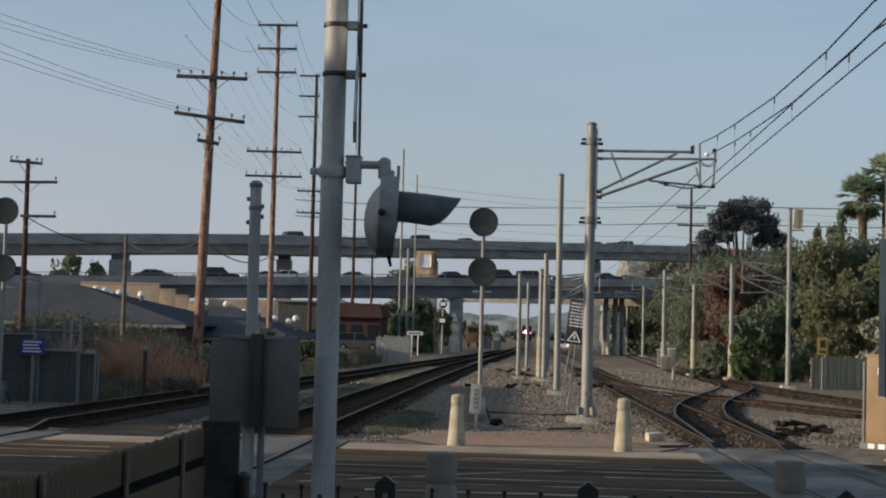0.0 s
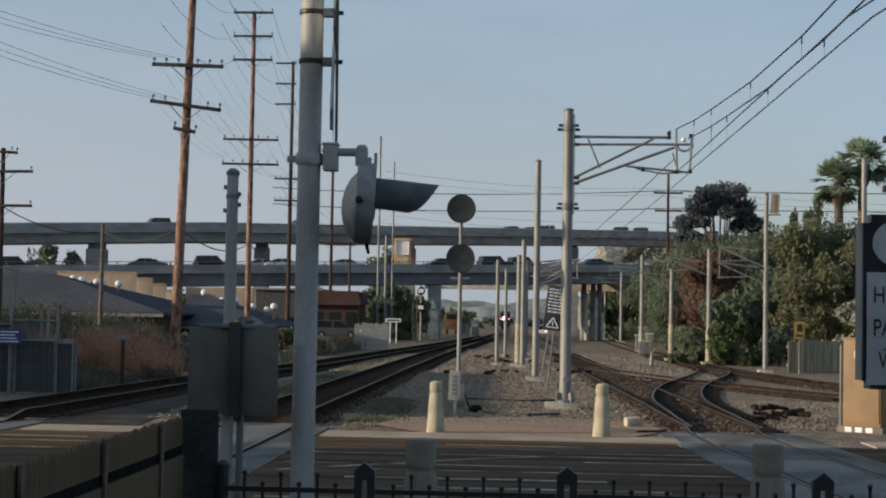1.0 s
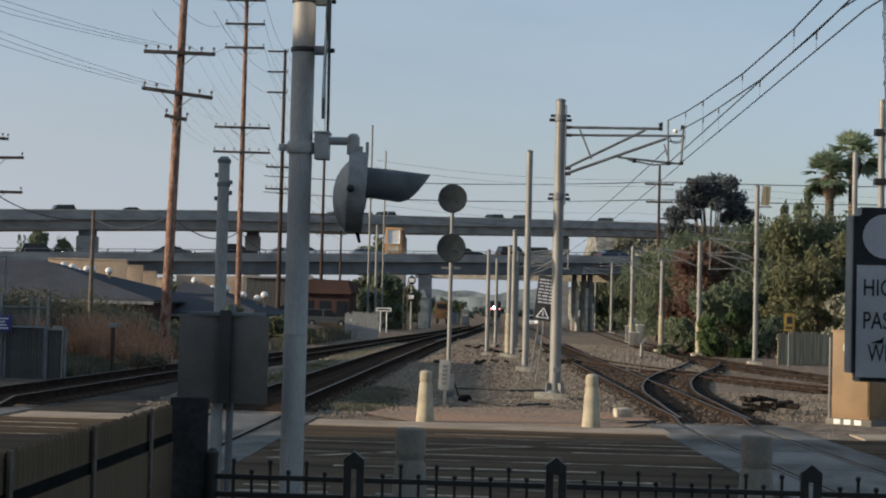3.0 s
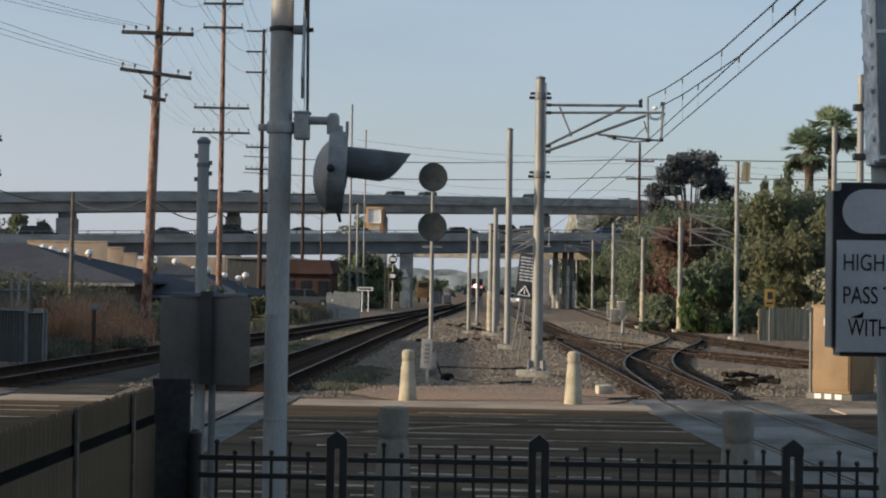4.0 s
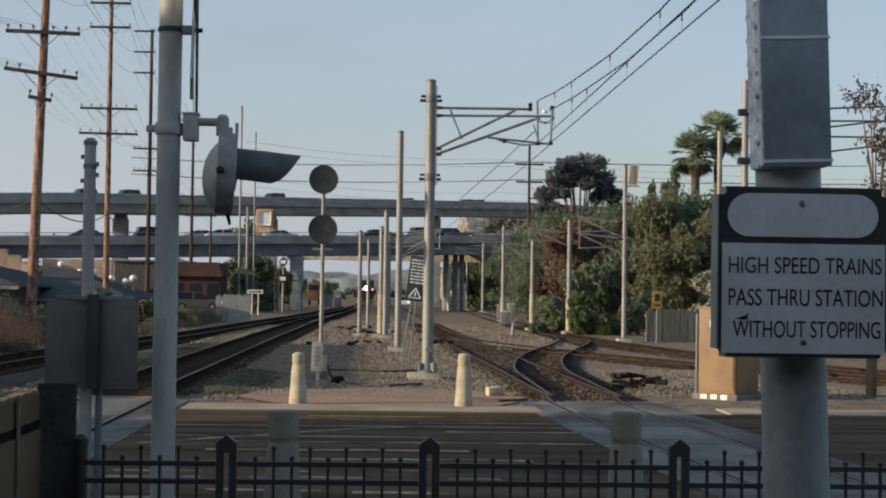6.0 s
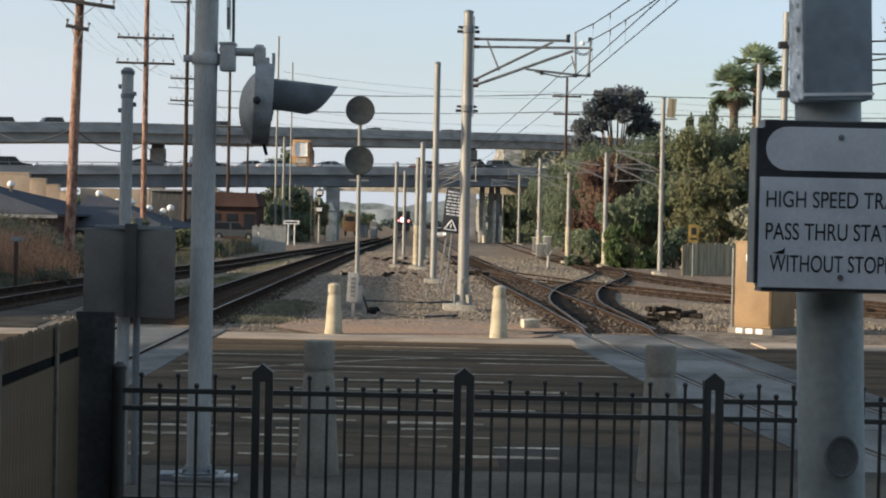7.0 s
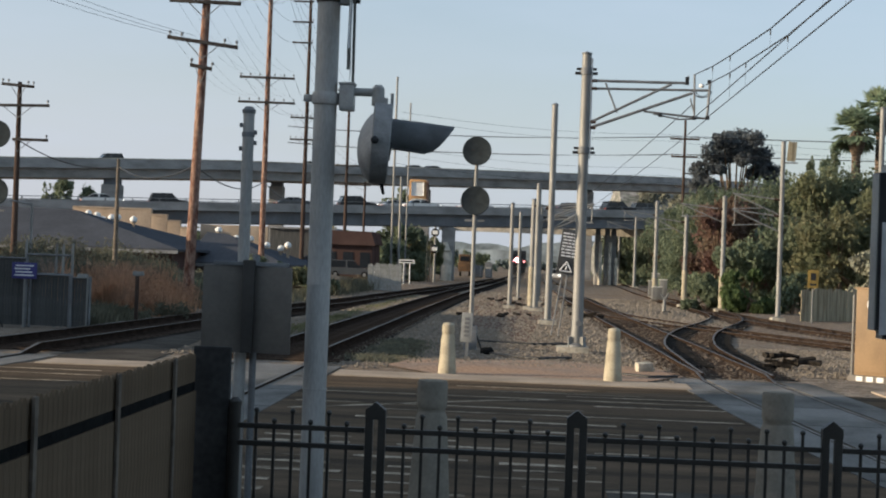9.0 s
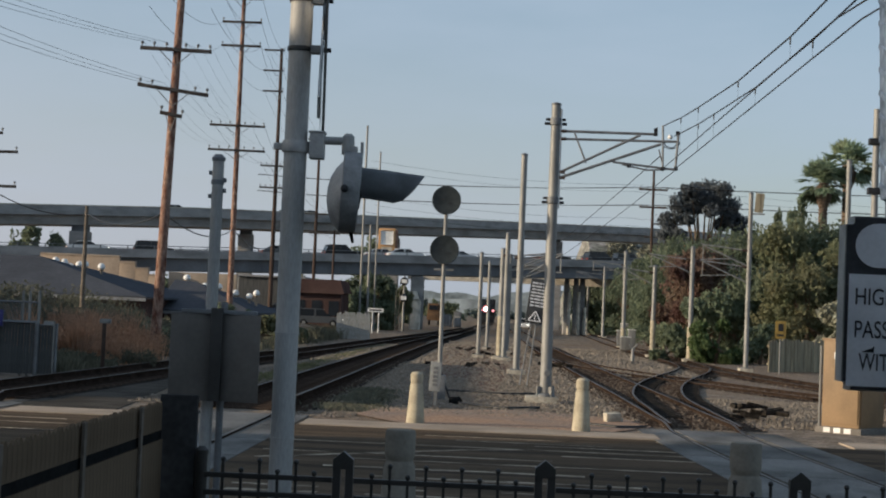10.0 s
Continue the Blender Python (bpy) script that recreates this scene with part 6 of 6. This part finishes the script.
for x in (-2.4, -0.7, 1.0):
    part("window", box(B(), x, x + 1.0, -0.04, -0.004, 1.4, 2.9), GLASS_DARK, brown)
# Dark bridge abutment; its shade is put into the wall colour.
dark = thing("dark_abutment", (-22.6, 163, 0), "dark bridge abutment below the overpass, its shade put into the colour", "building", "", "structure")
part("wall", box(B(), -5.0, 1.9, 0, 6, -0.3, 5.2), SLAT_DARK, dark)
part("roof", box(B(), -5.3, 2.2, -0.4, 6.4, 5.203, 5.4), RIM, dark)

# greenery round the bridge
bank(400, -13.4, 168, 6.2, 4.2, LEAF, "dark green tree beside the bridge pier", 2200, 0.24)
bank(401, -10.9, 172, 5.2, 3.0, LEAF_OLIVE, "olive shrub beside the bridge pier", 1500, 0.2)
bank(403, 13.4, 216, 7.0, 5.0, LEAF, "dark green tree behind the bridge columns", 1200, 0.26)
bank(404, 17.0, 213, 8.0, 6.0, LEAF, "dark green tree behind the bridge columns", 1200, 0.26)
bank(402, -17.4, 207, 12.2, 5.0, LEAF, "dark green tree rising between the bridges", 1800, 0.28)
for i, (x, y, h) in enumerate(((-69.5, 225, 13.5), (-66, 226, 11.6), (-72, 226, 11.0))):
    tree("conifer_tree", x, y, h, 0.2, [(0, 0, h * 0.6, 1.7, 1.7, h * 0.36, 900)], 0.35, LEAF, "dark conifer behind the bridges", 420 + i, group="far conifers")
for i in range(9):
    bank(430 + i, 15 + i * 5.5 + (i % 3), 215 + (i % 4) * 6, 10 + (i * 37 % 5), 7, LEAF_GREY if i % 2 else LEAF, "grey-green tree beyond the bridges", 900, 0.4)
for i in range(26):
    x = -120 + i * 10.5
    if -12 < x < 10:
        continue
    bank(460 + i, x, 400 + (i * 53 % 60), 5 + (i * 29 % 5), 11, LEAF if i % 3 else LEAF_OLIVE, "distant green tree near the horizon", 420, 0.6)

for i in range(14):
    side = -1 if i % 2 else 1
    bank(520 + i, (side * (11 + i * 1.8)) - (4 if side < 0 else -5), 245 + i * 13, 3.0 + (i * 17 % 4), 7, LEAF if i % 3 else LEAF_OLIVE, "dark green scrub along the far corridor", 420, 0.4, "shrub")
bm = B()
sl = []
for j in range(9):
    row = []
    for i in range(25):
        x, t = 13 + i * 3.0, j / 8
        edge = min(1.0, (x - 12) / 7)
        row.append(bm.verts.new((x, 292 + 40 * t, 17.5 * edge * math.sin(t * math.pi * 0.5) * 1.18 + 1.2 * noise.noise(Vector((x * 0.22, t * 4, 2))))))
    sl.append(row)
for ra, rb in zip(sl, sl[1:]):
    for k in range(24):
        bm.faces.new((ra[k], ra[k + 1], rb[k + 1], rb[k]))
solid("hillside", bm, HILL_DRY, "pale dry slope with patchy scrub beyond the bridges", "hill", "structure", smooth=60)
scrub("scrub", 26, 308, 11, 10, 2.6, 60, 5000, 0.35, LEAF_GREY, "dusty grey-green scrub on the dry slope", 61, lambda x, y: 20.6 * min(1.0, (x - 12) / 7) * math.sin(min(1.0, max(0.0, (y - 292) / 40)) * math.pi * 0.5))
# signs beside the bridges
s = thing("pylon_sign", (-14.75, 203, 0), "orange pylon sign with a pale emblem", "sign")
part("pole", tube(B(), (0, 0.3, -0.2), (0, 0.3, 9.8), 0.25, seg=12), GALV_DARK, s)
part("cabinet", box(B(), -1.15, 1.15, -0.3, 0.3, 9.35, 13.1, bevel=0.12), ORANGE, s)
part("emblem", box(B(), -0.85, 0.85, -0.325, -0.305, 10.9, 12.8, bevel=0.2), WHITE, s, "pale plain emblem")
part("emblem", box(B(), -0.7, 0.7, -0.325, -0.305, 9.8, 10.6), CREAM, s, "pale plain emblem")
part("side", box(B(), 1.153, 1.40, -0.25, 0.25, 9.4, 12.9), WOOD_POLE, s)
s = thing("track_sign", (-11.4, 146, 0), "white horizontal plate on two short posts", "sign")
part("plate", box(B(), -0.75, 0.75, -0.03, 0.03, 2.0, 2.35), WHITE, s)
part("text_bar", box(B(), -0.6, 0.6, -0.04, -0.032, 2.1, 2.24), BLACK, s, "dark unreadable text")
for o in (-0.3, 0.3):
    part("post", tube(B(), (o, 0.05, -0.1), (o, 0.05, 2.3), 0.05, seg=8), WHITE, s)
s = thing("railway_signal", (-9.9, 165, 0), "tall railway signal with a ladder by the bridge pier", "railway signal")
part("mast", tube(B(), (0, 0, 0), (0, 0, 6.0), 0.12, 0.1, 12), GALV, s)
for z in (5.4, 3.6):
    part("head", lathe(B(), [(0.42, 0), (0.45, 0.05), (0.3, 0.2)], 20, pose(0, -0.2, z, 90, 0, 0)), BLACK, s)
    part("number_plate", box(B(), -0.28, 0.28, -0.45, -0.43, z - 0.2, z + 0.2), WHITE, s)
for o in (-0.85, -0.45):
    part("ladder_rail", tube(B(), (o, 0, 0), (o, 0, 5.2), 0.04, seg=6), BLACK, s)
for k in range(12):
    part("ladder_rung", tube(B(), (-0.85, 0, 0.4 + 0.4 * k), (-0.45, 0, 0.4 + 0.4 * k), 0.03, seg=5), BLACK, s)
s = thing("maintenance_vehicle", (-9.3, 232, 0), "orange track maintenance vehicle parked beyond the bridge", "rail vehicle")
part("body", box(B(), -1.0, 1.0, 0, 5, 0.9, 2.3, bevel=0.15), RUST, s)
part("cab", box(B(), -0.9, 0.9, 0.3, 2.4, 2.303, 3.5, bevel=0.15), RUST, s)
part("window", box(B(), -0.7, 0.7, 0.25, 0.29, 2.5, 3.2), GLASS_DARK, s)
part("boom", tube(B(), (0.6, 2.6, 2.4), (1.7, 0.4, 3.4), 0.12, 0.08, 8), RUST, s)
part("tool_box", box(B(), 1.1, 2.3, 0.6, 2.6, 0.3, 1.9, bevel=0.08), GALV_DARK, s)
for o in (-0.7, 0.7):
    for yy in (0.9, 4.0):
        part("wheel", lathe(B(), [(0.45, -0.08), (0.45, 0.08)], 18, pose(o, yy, 0.62, 0, 90, 0)), RUBBER, s)
for i, (x, y) in enumerate(((-5.8, 238), (-7.2, 236))):
    s = thing("trackside_cabinet", (x, y, 0), "dark trackside cabinet beyond the bridge", "cabinet", "far cabinets")
    part("body", box(B(), -0.6, 0.6, 0, 1, 0, 2.4 - i * 0.5, bevel=0.05), GALV_DARK, s)
    part("door", box(B(), -0.45, 0.45, -0.03, -0.004, 0.2, 1.7), CAST, s)

# hills and woods on the skyline
def ridge(y, base, amp, seed, step, span, material, label):
    bm = B()
    top = []
    for k in range(int(2 * span / step) + 1):
        x = -span + step * k
        top.append((x, base + amp * noise.noise(Vector((x * 0.006, seed, 0))) + amp * 0.35 * noise.noise(Vector((x * 0.03, seed + 4, 0))) + amp * 0.15 * noise.noise(Vector((x * 0.12, seed + 9, 0)))))
    prism(bm, [(-span, -5)] + top + [(span, -5)], y, y + 120)
    solid("hills", bm, material, label, "hill", "structure")


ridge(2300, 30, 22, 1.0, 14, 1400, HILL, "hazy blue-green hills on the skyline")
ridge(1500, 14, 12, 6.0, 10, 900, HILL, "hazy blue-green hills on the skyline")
rng = random.Random(17)
bm = B()
for k in range(70):
    x = -230 + 6.6 * k + rng.uniform(-3, 3)
    h = rng.uniform(4, 10) * (0.55 if -22 < x < 12 else 1.0)
    leaves(bm, rng, (x, 690 + rng.uniform(-60, 60), h * 0.5), (rng.uniform(4, 8), 4, h * 0.55), 90, 1.0, 0.3)
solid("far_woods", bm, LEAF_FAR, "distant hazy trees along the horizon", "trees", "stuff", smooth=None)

# ---------------------------------------------------------------- overhead wires on the left
P1, P2, P3, P4 = (-12.6, 58), (-16.6, 95), (-18.5, 125), (-19.2, 160)
for k in range(3):
    for o in (-1, 1):
        z2, z3 = 21.5 - 1.5 * k, 23.3 - 1.7 * k
        wire([(P2[0] + o * 1.2, 95, z2), (P3[0] - 1.3 if o < 0 else P3[0] + 0.2, 125, z3)], 0.011, sag=0.7)
        wire([(P3[0] - 1.3 if o < 0 else P3[0] + 0.2, 125, z3), (P4[0] - 1.1 if o < 0 else P4[0] + 0.3, 160, 19.8 - 1.3 * k)], 0.011, sag=0.8)
        wire([(P2[0] + o * 1.2, 95, z2), (P1[0] + o * 1.2, 58, 16.9 - 1.3 * k if k < 1 else 16.4 - 1.4 * k)], 0.010, sag=0.9)
for z1, zs, in ((11.98, 0), (10.4, 1)):
    for o in (-1.28, -0.85, -0.4, 0.4, 0.85, 1.28):
        wire([(P1[0] + o, 57.8, z1 + 0.2), (P2[0] + o * 1.3, 94.8, (13.6 if zs == 0 else 12.05) + 0.2)], 0.004, sag=0.6)
        if o < 0:
            wire([(P1[0] + o, 57.8, z1 + 0.2), (-24 + o * 1.4, 18, 14.5 + 0.6 * zs + o * 0.5)], 0.007, sag=1.3)
for o in (-1.6, -0.8, 0.8, 1.6):
    wire([(P2[0] + o, 94.8, 13.65), (P3[0] + o * 0.75, 124.8, 13.9)], 0.009, sag=0.8)
    wire([(P3[0] + o * 0.75, 124.8, 13.9), (P4[0] + o, 159.8, 12.2)], 0.011, sag=0.8)
wire([(-25.6, 75, 7.6), (-20.4, 75, 6.4), (-12.9, 58, 5.6)], 0.03, "drooping dark cable between poles", 0.5)
wire([(-12.9, 58, 5.7), (-16.6, 95, 6.9), (-18.5, 125, 7.2)], 0.03, "drooping dark cable between poles", 0.7)
# power lines crossing the sky behind the bridges
for z, y in ((25.4, 250), (24.3, 250), (20.6, 260), (19.3, 260), (16.9, 240)):
    wire([(-19.8, y - 18, z - 0.5), (22, y, z - 1.0), (95, y + 20, z - 1.6)], 0.02, "thin grey power line above the bridges", 0.9)
p = utility_pole(17.6, 160, 0, 13.6, 0.2, [(12.4, 1.6, 1.6, 0, 4), (11.0, 2.4, 2.4, 0, 4), (8.7, 2.6, 2.6, 0, 4), (7.0, 2.6, 2.6, 0, 2)], "wooden utility pole in front of the eucalyptus", WOOD_DARK)


# ---------------------------------------------------------------- loose ballast and road markings
def stones(name, label, areas, seed, material=STONE):
    """Loose ballast: many small eight-sided stones, in one mesh."""
    rs = np.random.RandomState(seed)
    unit = np.array([(1, 0, 0), (0, 1, 0), (-1, 0, 0), (0, -1, 0), (0, 0, 1), (0, 0, -0.6)], float)
    tri = np.array([(0, 1, 4), (1, 2, 4), (2, 3, 4), (3, 0, 4), (1, 0, 5), (2, 1, 5), (3, 2, 5), (0, 3, 5)])
    verts, faces, base = [], [], 0
    for x0, x1, y0, y1, n, size in areas:
        for k in range(n):
            x, y = rs.uniform(x0, x1), rs.uniform(y0, y1)
            s = size * rs.uniform(0.5, 1.5)
            a = rs.uniform(0, 6.28)
            v = unit * s * rs.uniform(0.6, 1.3, (6, 1)) * (1, 1, 0.75)
            c, q = math.cos(a), math.sin(a)
            v = np.stack([v[:, 0] * c - v[:, 1] * q + x, v[:, 0] * q + v[:, 1] * c + y, v[:, 2] + s * 0.25 + ground_z(x, y) - 0.01], 1)
            verts.append(v)
            faces.append(tri + base)
            base += 6
    me = bpy.data.meshes.new(name)
    me.from_pydata(np.concatenate(verts).tolist(), [], np.concatenate(faces).tolist())
    me.materials.append(material)
    return tagged(new(name, me), label, "gravel", "", "stuff")


stones("ballast", "loose grey and brown ballast stones on the median", [(-3.4, 3.4, 34.5, 50, 6500, 0.036), (-3.6, 3.2, 50, 78, 4500, 0.048), (-3.4, 2.6, 78, 120, 2500, 0.07)], 1)
stones("ballast", "loose pale ballast stones between the light-rail tracks", [(5.9, 12, 34.5, 47, 7000, 0.036), (4.9, 9, 75, 110, 2500, 0.08), (5.0, 9.0, 62, 75, 1500, 0.07)], 2)
crib = []
for tname in ("right_main", "right_turnout", "right_wye", "right_branch"):
    for p in spline(TRACKS[tname], 1.0):
        if 33.5 < p.y < 80 and p.x < 16:
            crib.append((p.x - 1.35, p.x + 1.35, p.y - 0.5, p.y + 0.5, 60 if p.y < 60 else 30, 0.045))
stones("ballast", "brown stained ballast between the light-rail rails", crib, 4, STONE_BROWN)
stones("ballast", "loose grey ballast stones beside the main track", [(-8.2, -6.3, 34, 60, 3500, 0.036), (-7.8, -6.2, 60, 100, 3000, 0.07), (-4.3, -2.9, 32, 70, 3000, 0.036)], 3)

for y, x0, x1 in ((28.3, -1.2, 1.6), (27.5, -0.6, 2.2), (26.2, -3.6, 3.8), (24.3, -3.6, 1.0), (22.2, -2.4, 1.4), (21.0, -1.6, 2.2), (27.0, 0.8, 4.2), (25.3, 1.2, 4.6), (23.4, -2.2, 3.4), (28.3, -13.0, -7.9), (27.3, -12.5, -7.6), (25.9, -12.0, -7.4)):
    road_line([(x0, y), ((x0 + x1) / 2, y + 0.03), (x1, y + 0.02)], 0.09 if y > 23 else 0.2)
rng = random.Random(41)
for k in range(8):
    y = 15.0 + 0.66 * k
    x = -3.4 + rng.uniform(0, 0.7)
    while x < 1.3:
        ln = rng.uniform(0.35, 1.5)
        dy = rng.uniform(-0.1, 0.1)
        road_line([(x, y + dy), (x + ln * 0.5, y + dy + 0.01), (min(x + ln, 1.6), y + dy)], rng.uniform(0.08, 0.2), "worn white crosswalk bar on the road")
        x += ln + rng.uniform(0.25, 1.3)
road_line([(-3.5, 23.0), (-0.5, 25.6), (0.8, 26.3)], 0.12, "thin curved worn road marking")


# ---------------------------------------------------------------- vehicles
PAINTS = {n: mat("car_paint_" + n, c, 0.3, 0.2, 20, 0.05, 1, 0.1, 0) for n, c in (("black", (0.02, 0.022, 0.025)), ("white", (0.75, 0.75, 0.74)), ("silver", (0.42, 0.43, 0.44)), ("red", (0.20, 0.03, 0.025)), ("blue", (0.03, 0.05, 0.10)), ("grey", (0.10, 0.105, 0.11)))}


def car(paint, van, way, group):
    """A car along x, nose to +x when way is 1."""
    lab = {"black": "black", "white": "white", "silver": "silver", "red": "dark red", "blue": "dark blue", "grey": "dark grey"}[paint] + (" sport utility car" if van else " sedan car") + " driving on the overpass"
    c = thing("car", (0, 0, 0), lab, "car", group)
    h = 1.75 if van else 1.45
    low = [(-2.3, 0.35), (2.3, 0.35), (2.32, 0.7), (2.1, 0.9), (1.15, 1.0), (-1.8 if not van else -2.2, 1.02), (-2.3, 0.85)]
    top = [(1.05, 1.0), (0.35, h), (-1.0 if not van else -1.9, h), (-1.75 if not van else -2.2, 1.02)]
    f = lambda pts: [(way * x, z) for x, z in pts]
    part("body", prism(B(), f(low), -0.88, 0.88), PAINTS[paint], c)
    part("cabin", prism(B(), f([(1.05, 1.003), (0.35, h - 0.08), (top[2][0], h - 0.08), (top[3][0], 1.023)]), -0.78, 0.78), GLASS_DARK, c)
    part("roof", prism(B(), f([(0.45, h - 0.077), (0.3, h), (top[2][0], h), (top[2][0] - 0.12, h - 0.077)]), -0.76, 0.76), PAINTS[paint], c)
    part("pillar", prism(B(), f([(-0.45, 1.023), (-0.3, 1.023), (-0.3, h - 0.08), (-0.45, h - 0.08)]), -0.8, 0.8), PAINTS[paint], c)
    for x in (-1.45, 1.4):
        for y in (-0.8, 0.8):
            w = part("wheel", lathe(B(), [(0.33, -0.1), (0.34, 0), (0.33, 0.1)], 18, pose(x, y, 0.34, 90, 0, 0)), RUBBER, c)
            part("rim", lathe(B(), [(0.2, -0.115), (0.18, 0.115)], 12, pose(x, y, 0.34, 90, 0, 0)), GALV, w)
    for y in (-0.62, 0.62):
        part("headlight", box(B(), way * 2.2, way * 2.36, y - 0.2, y + 0.2, 0.62, 0.80, bevel=0.03), CAR_LAMP, c, "lit headlight")
        part("tail_light", box(B(), -way * 2.34, -way * 2.24, y - 0.2, y + 0.2, 0.68, 0.86, bevel=0.03), PAINTS["red"], c, "red tail light")
    return c


def on_line(line, ratio, back):
    """Where the sight line x / y = ratio meets a bridge's lane, as metres along it."""
    s = 0.0
    for a, b in zip(line, line[1:]):
        a, b = Vector(a), Vector(b)
        n = Vector((-(b - a).y, (b - a).x, 0)).normalized() * back
        a2, b2 = a + n, b + n
        den = (b2.x - a2.x) - ratio * (b2.y - a2.y)
        t = (ratio * a2.y - a2.x) / den
        if 0 <= t <= 1:
            return s + t * (b - a).length
        s += (b - a).length
    return s


def lane_pose(line, s, back):
    for a, b in zip(line, line[1:]):
        a, b = Vector(a), Vector(b)
        ln = (b - a).length
        if s <= ln or b == Vector(line[-1]):
            p = a.lerp(b, s / ln)
            d = (b - a).normalized()
            n = Vector((-d.y, d.x, 0)).normalized() * back
            return pose(p.x + n.x, p.y + n.y, p.z + n.z, 0, -math.degrees(math.asin(d.z)), math.degrees(math.atan2(d.y, d.x)))
        s -= ln


# slow queue on the lower bridge: time, sight line, lane set back from the parapet, paint, tall
SLOW = [(0.0, -0.2535, 2.4, "grey", False), (0.0, -0.2091, 2.4, "black", True), (0.0, -0.1617, 2.4, "white", False), (0.0, -0.1183, 5.6, "silver", False), (0.0, -0.0543, 2.4, "black", False),
        (0.0, -0.0017, 5.6, "grey", True), (0.0, 0.0457, 2.4, "blue", False), (9.0, -0.283, 2.4, "white", False), (9.0, -0.238, 5.6, "black", True), (9.0, -0.1520, 5.6, "red", False), (4.5, 0.02, 2.4, "black", True), (9.0, -0.085, 5.6, "silver", False)]
FAST = [(0.0, -0.1635, "grey", True), (0.0, -0.0476, "black", False), (2.5, -0.2535, "black", True), (2.5, -0.0646, "silver", False), (4.5, -0.0675, "grey", True), (4.5, -0.219, "blue", False),
        (6.5, -0.229, "black", True), (6.5, 0.041, "grey", False), (9.0, -0.2805, "grey", True), (9.0, -0.1453, "silver", False), (9.0, -0.065, "black", False), (1.0, 0.02, "white", True)]
slow_cars = [(car(p, van, 1, "cars on the lower bridge"), t, r, back) for t, r, back, p, van in SLOW]
fast_cars = [(car(p, van, -1, "cars on the flyover"), t, r) for t, r, p, van in FAST]


def locomotive():
    t = thing("locomotive", (0, 0, 0), "dark diesel locomotive with a bright headlamp", "locomotive")
    part("frame", box(B(), -1.5, 1.5, 0.0, 18, 1.0, 1.6, bevel=0.05), BLACK, t)
    part("nose", box(B(), -1.4, 1.4, 0.15, 2.4, 1.603, 3.45, bevel=0.15), PAINTS["black"], t)
    part("cab", box(B(), -1.52, 1.52, 1.6, 5.0, 1.9, 5.0, bevel=0.25), PAINTS["black"], t)
    part("roof", box(B(), -1.3, 1.3, 1.7, 18, 4.2, 4.85, bevel=0.2), BLACK, t)
    part("hood", box(B(), -1.45, 1.45, 5.003, 18, 1.603, 4.6, bevel=0.1), PAINTS["grey"], t)
    for x in (-0.75, 0.75):
        part("windscreen", box(B(), x - 0.5, x + 0.5, 1.56, 1.597, 3.5, 4.25, bevel=0.04), GLASS_DARK, t)
    part("pilot", prism(B(), [(-1.4, 0.35), (1.4, 0.35), (1.4, 1.0), (-1.4, 1.0)], -0.25, 0.3), BLACK, t, "black pilot plate")
    part("coupler", box(B(), -0.2, 0.2, -0.6, 0.1, 0.75, 1.05), RUBBER, t)
    # Pinkish glowing disc added for the glare round the headlamp; no real housing.
    part("lamp_housing", lathe(B(), [(0.62, 0.0), (0.62, 0.06), (0.15, 0.08)], 24, pose(-0.3, 0.1, 3.0, 90, 0, 0)), LAMP_GLARE, t, "pinkish glowing disc standing in for headlamp glare")
    part("headlamp", lathe(B(), [(0.36, 0.081), (0.32, 0.13), (0.05, 0.16)], 20, pose(-0.3, 0.1, 3.0, 90, 0, 0)), LAMP_ON, t, "bright white headlamp")
    for x in (-1.25, 1.1):
        part("ditch_lamp", lathe(B(), [(0.24, 0), (0.24, 0.05), (0.05, 0.08)], 16, pose(x, -0.02, 2.72, 90, 0, 0)), LAMP_GLARE, t, "dim reddish side lamp")
    for y in (2.5, 4.5, 13.5, 15.5):
        for x in (-0.72, 0.72):
            part("wheel", lathe(B(), [(0.5, -0.06), (0.5, 0.06)], 20, pose(x, y, 0.68, 0, 90, 0)), RAIL, t)
    for k in range(3):
        y0 = 19 + 26 * k
        coach = part("coach", box(B(), -1.5, 1.5, y0, y0 + 25, 1.0, 4.8, bevel=0.2), GALV, t, "grey passenger coach")
        part("window_band", box(B(), -1.52, 1.52, y0 + 1, y0 + 24, 2.6, 3.5), GLASS_DARK, coach)
    return t


train = locomotive()
for k, (paint, x, y, rz) in enumerate((("blue", -20.6, 149.2, 8), ("grey", -17.2, 149.4, 4))):
    pk = car(paint, k == 1, 1, "cars parked by the brown building")
    tagged(pk, pk["label"].replace("driving on the overpass", "parked by the brown building"))
    pk.matrix_basis = pose(x, y, ground_z(x, y), 0, 0, rz)
van = car("white", True, 1, "")
tagged(van, "white van with lit headlights parked beyond the bridge", "van")
van.matrix_basis = pose(5.0, 254, 0, 0, 0, -92)


def train_pose(t):
    y = 472 - 17.0 * t
    a = y * -0.0047
    return pose(a, y, 0.19, 0, 0, 0.3)


def motions():
    for ob, t0, r, back in slow_cars:
        s0 = on_line(LOWER, r, back)
        walk(ob, [(t, lane_pose(LOWER, s0 + 1.95 * (t - t0), back) @ pose(0, 0, 0.004)) for t in (0.0, 2.0, 4.0, 6.0, 8.0, 10.0)])
    for ob, t0, r in fast_cars:
        s0 = on_line(UPPER, r, 3.0)
        walk(ob, [(t, lane_pose(UPPER, s0 - 17.5 * (t - t0), 3.0) @ pose(0, 0, 0.004)) for t in [k * 0.5 for k in range(21)]])
    walk(train, [(t, train_pose(t)) for t in (0.0, 2.5, 5.0, 7.5, 10.0)])


motions()
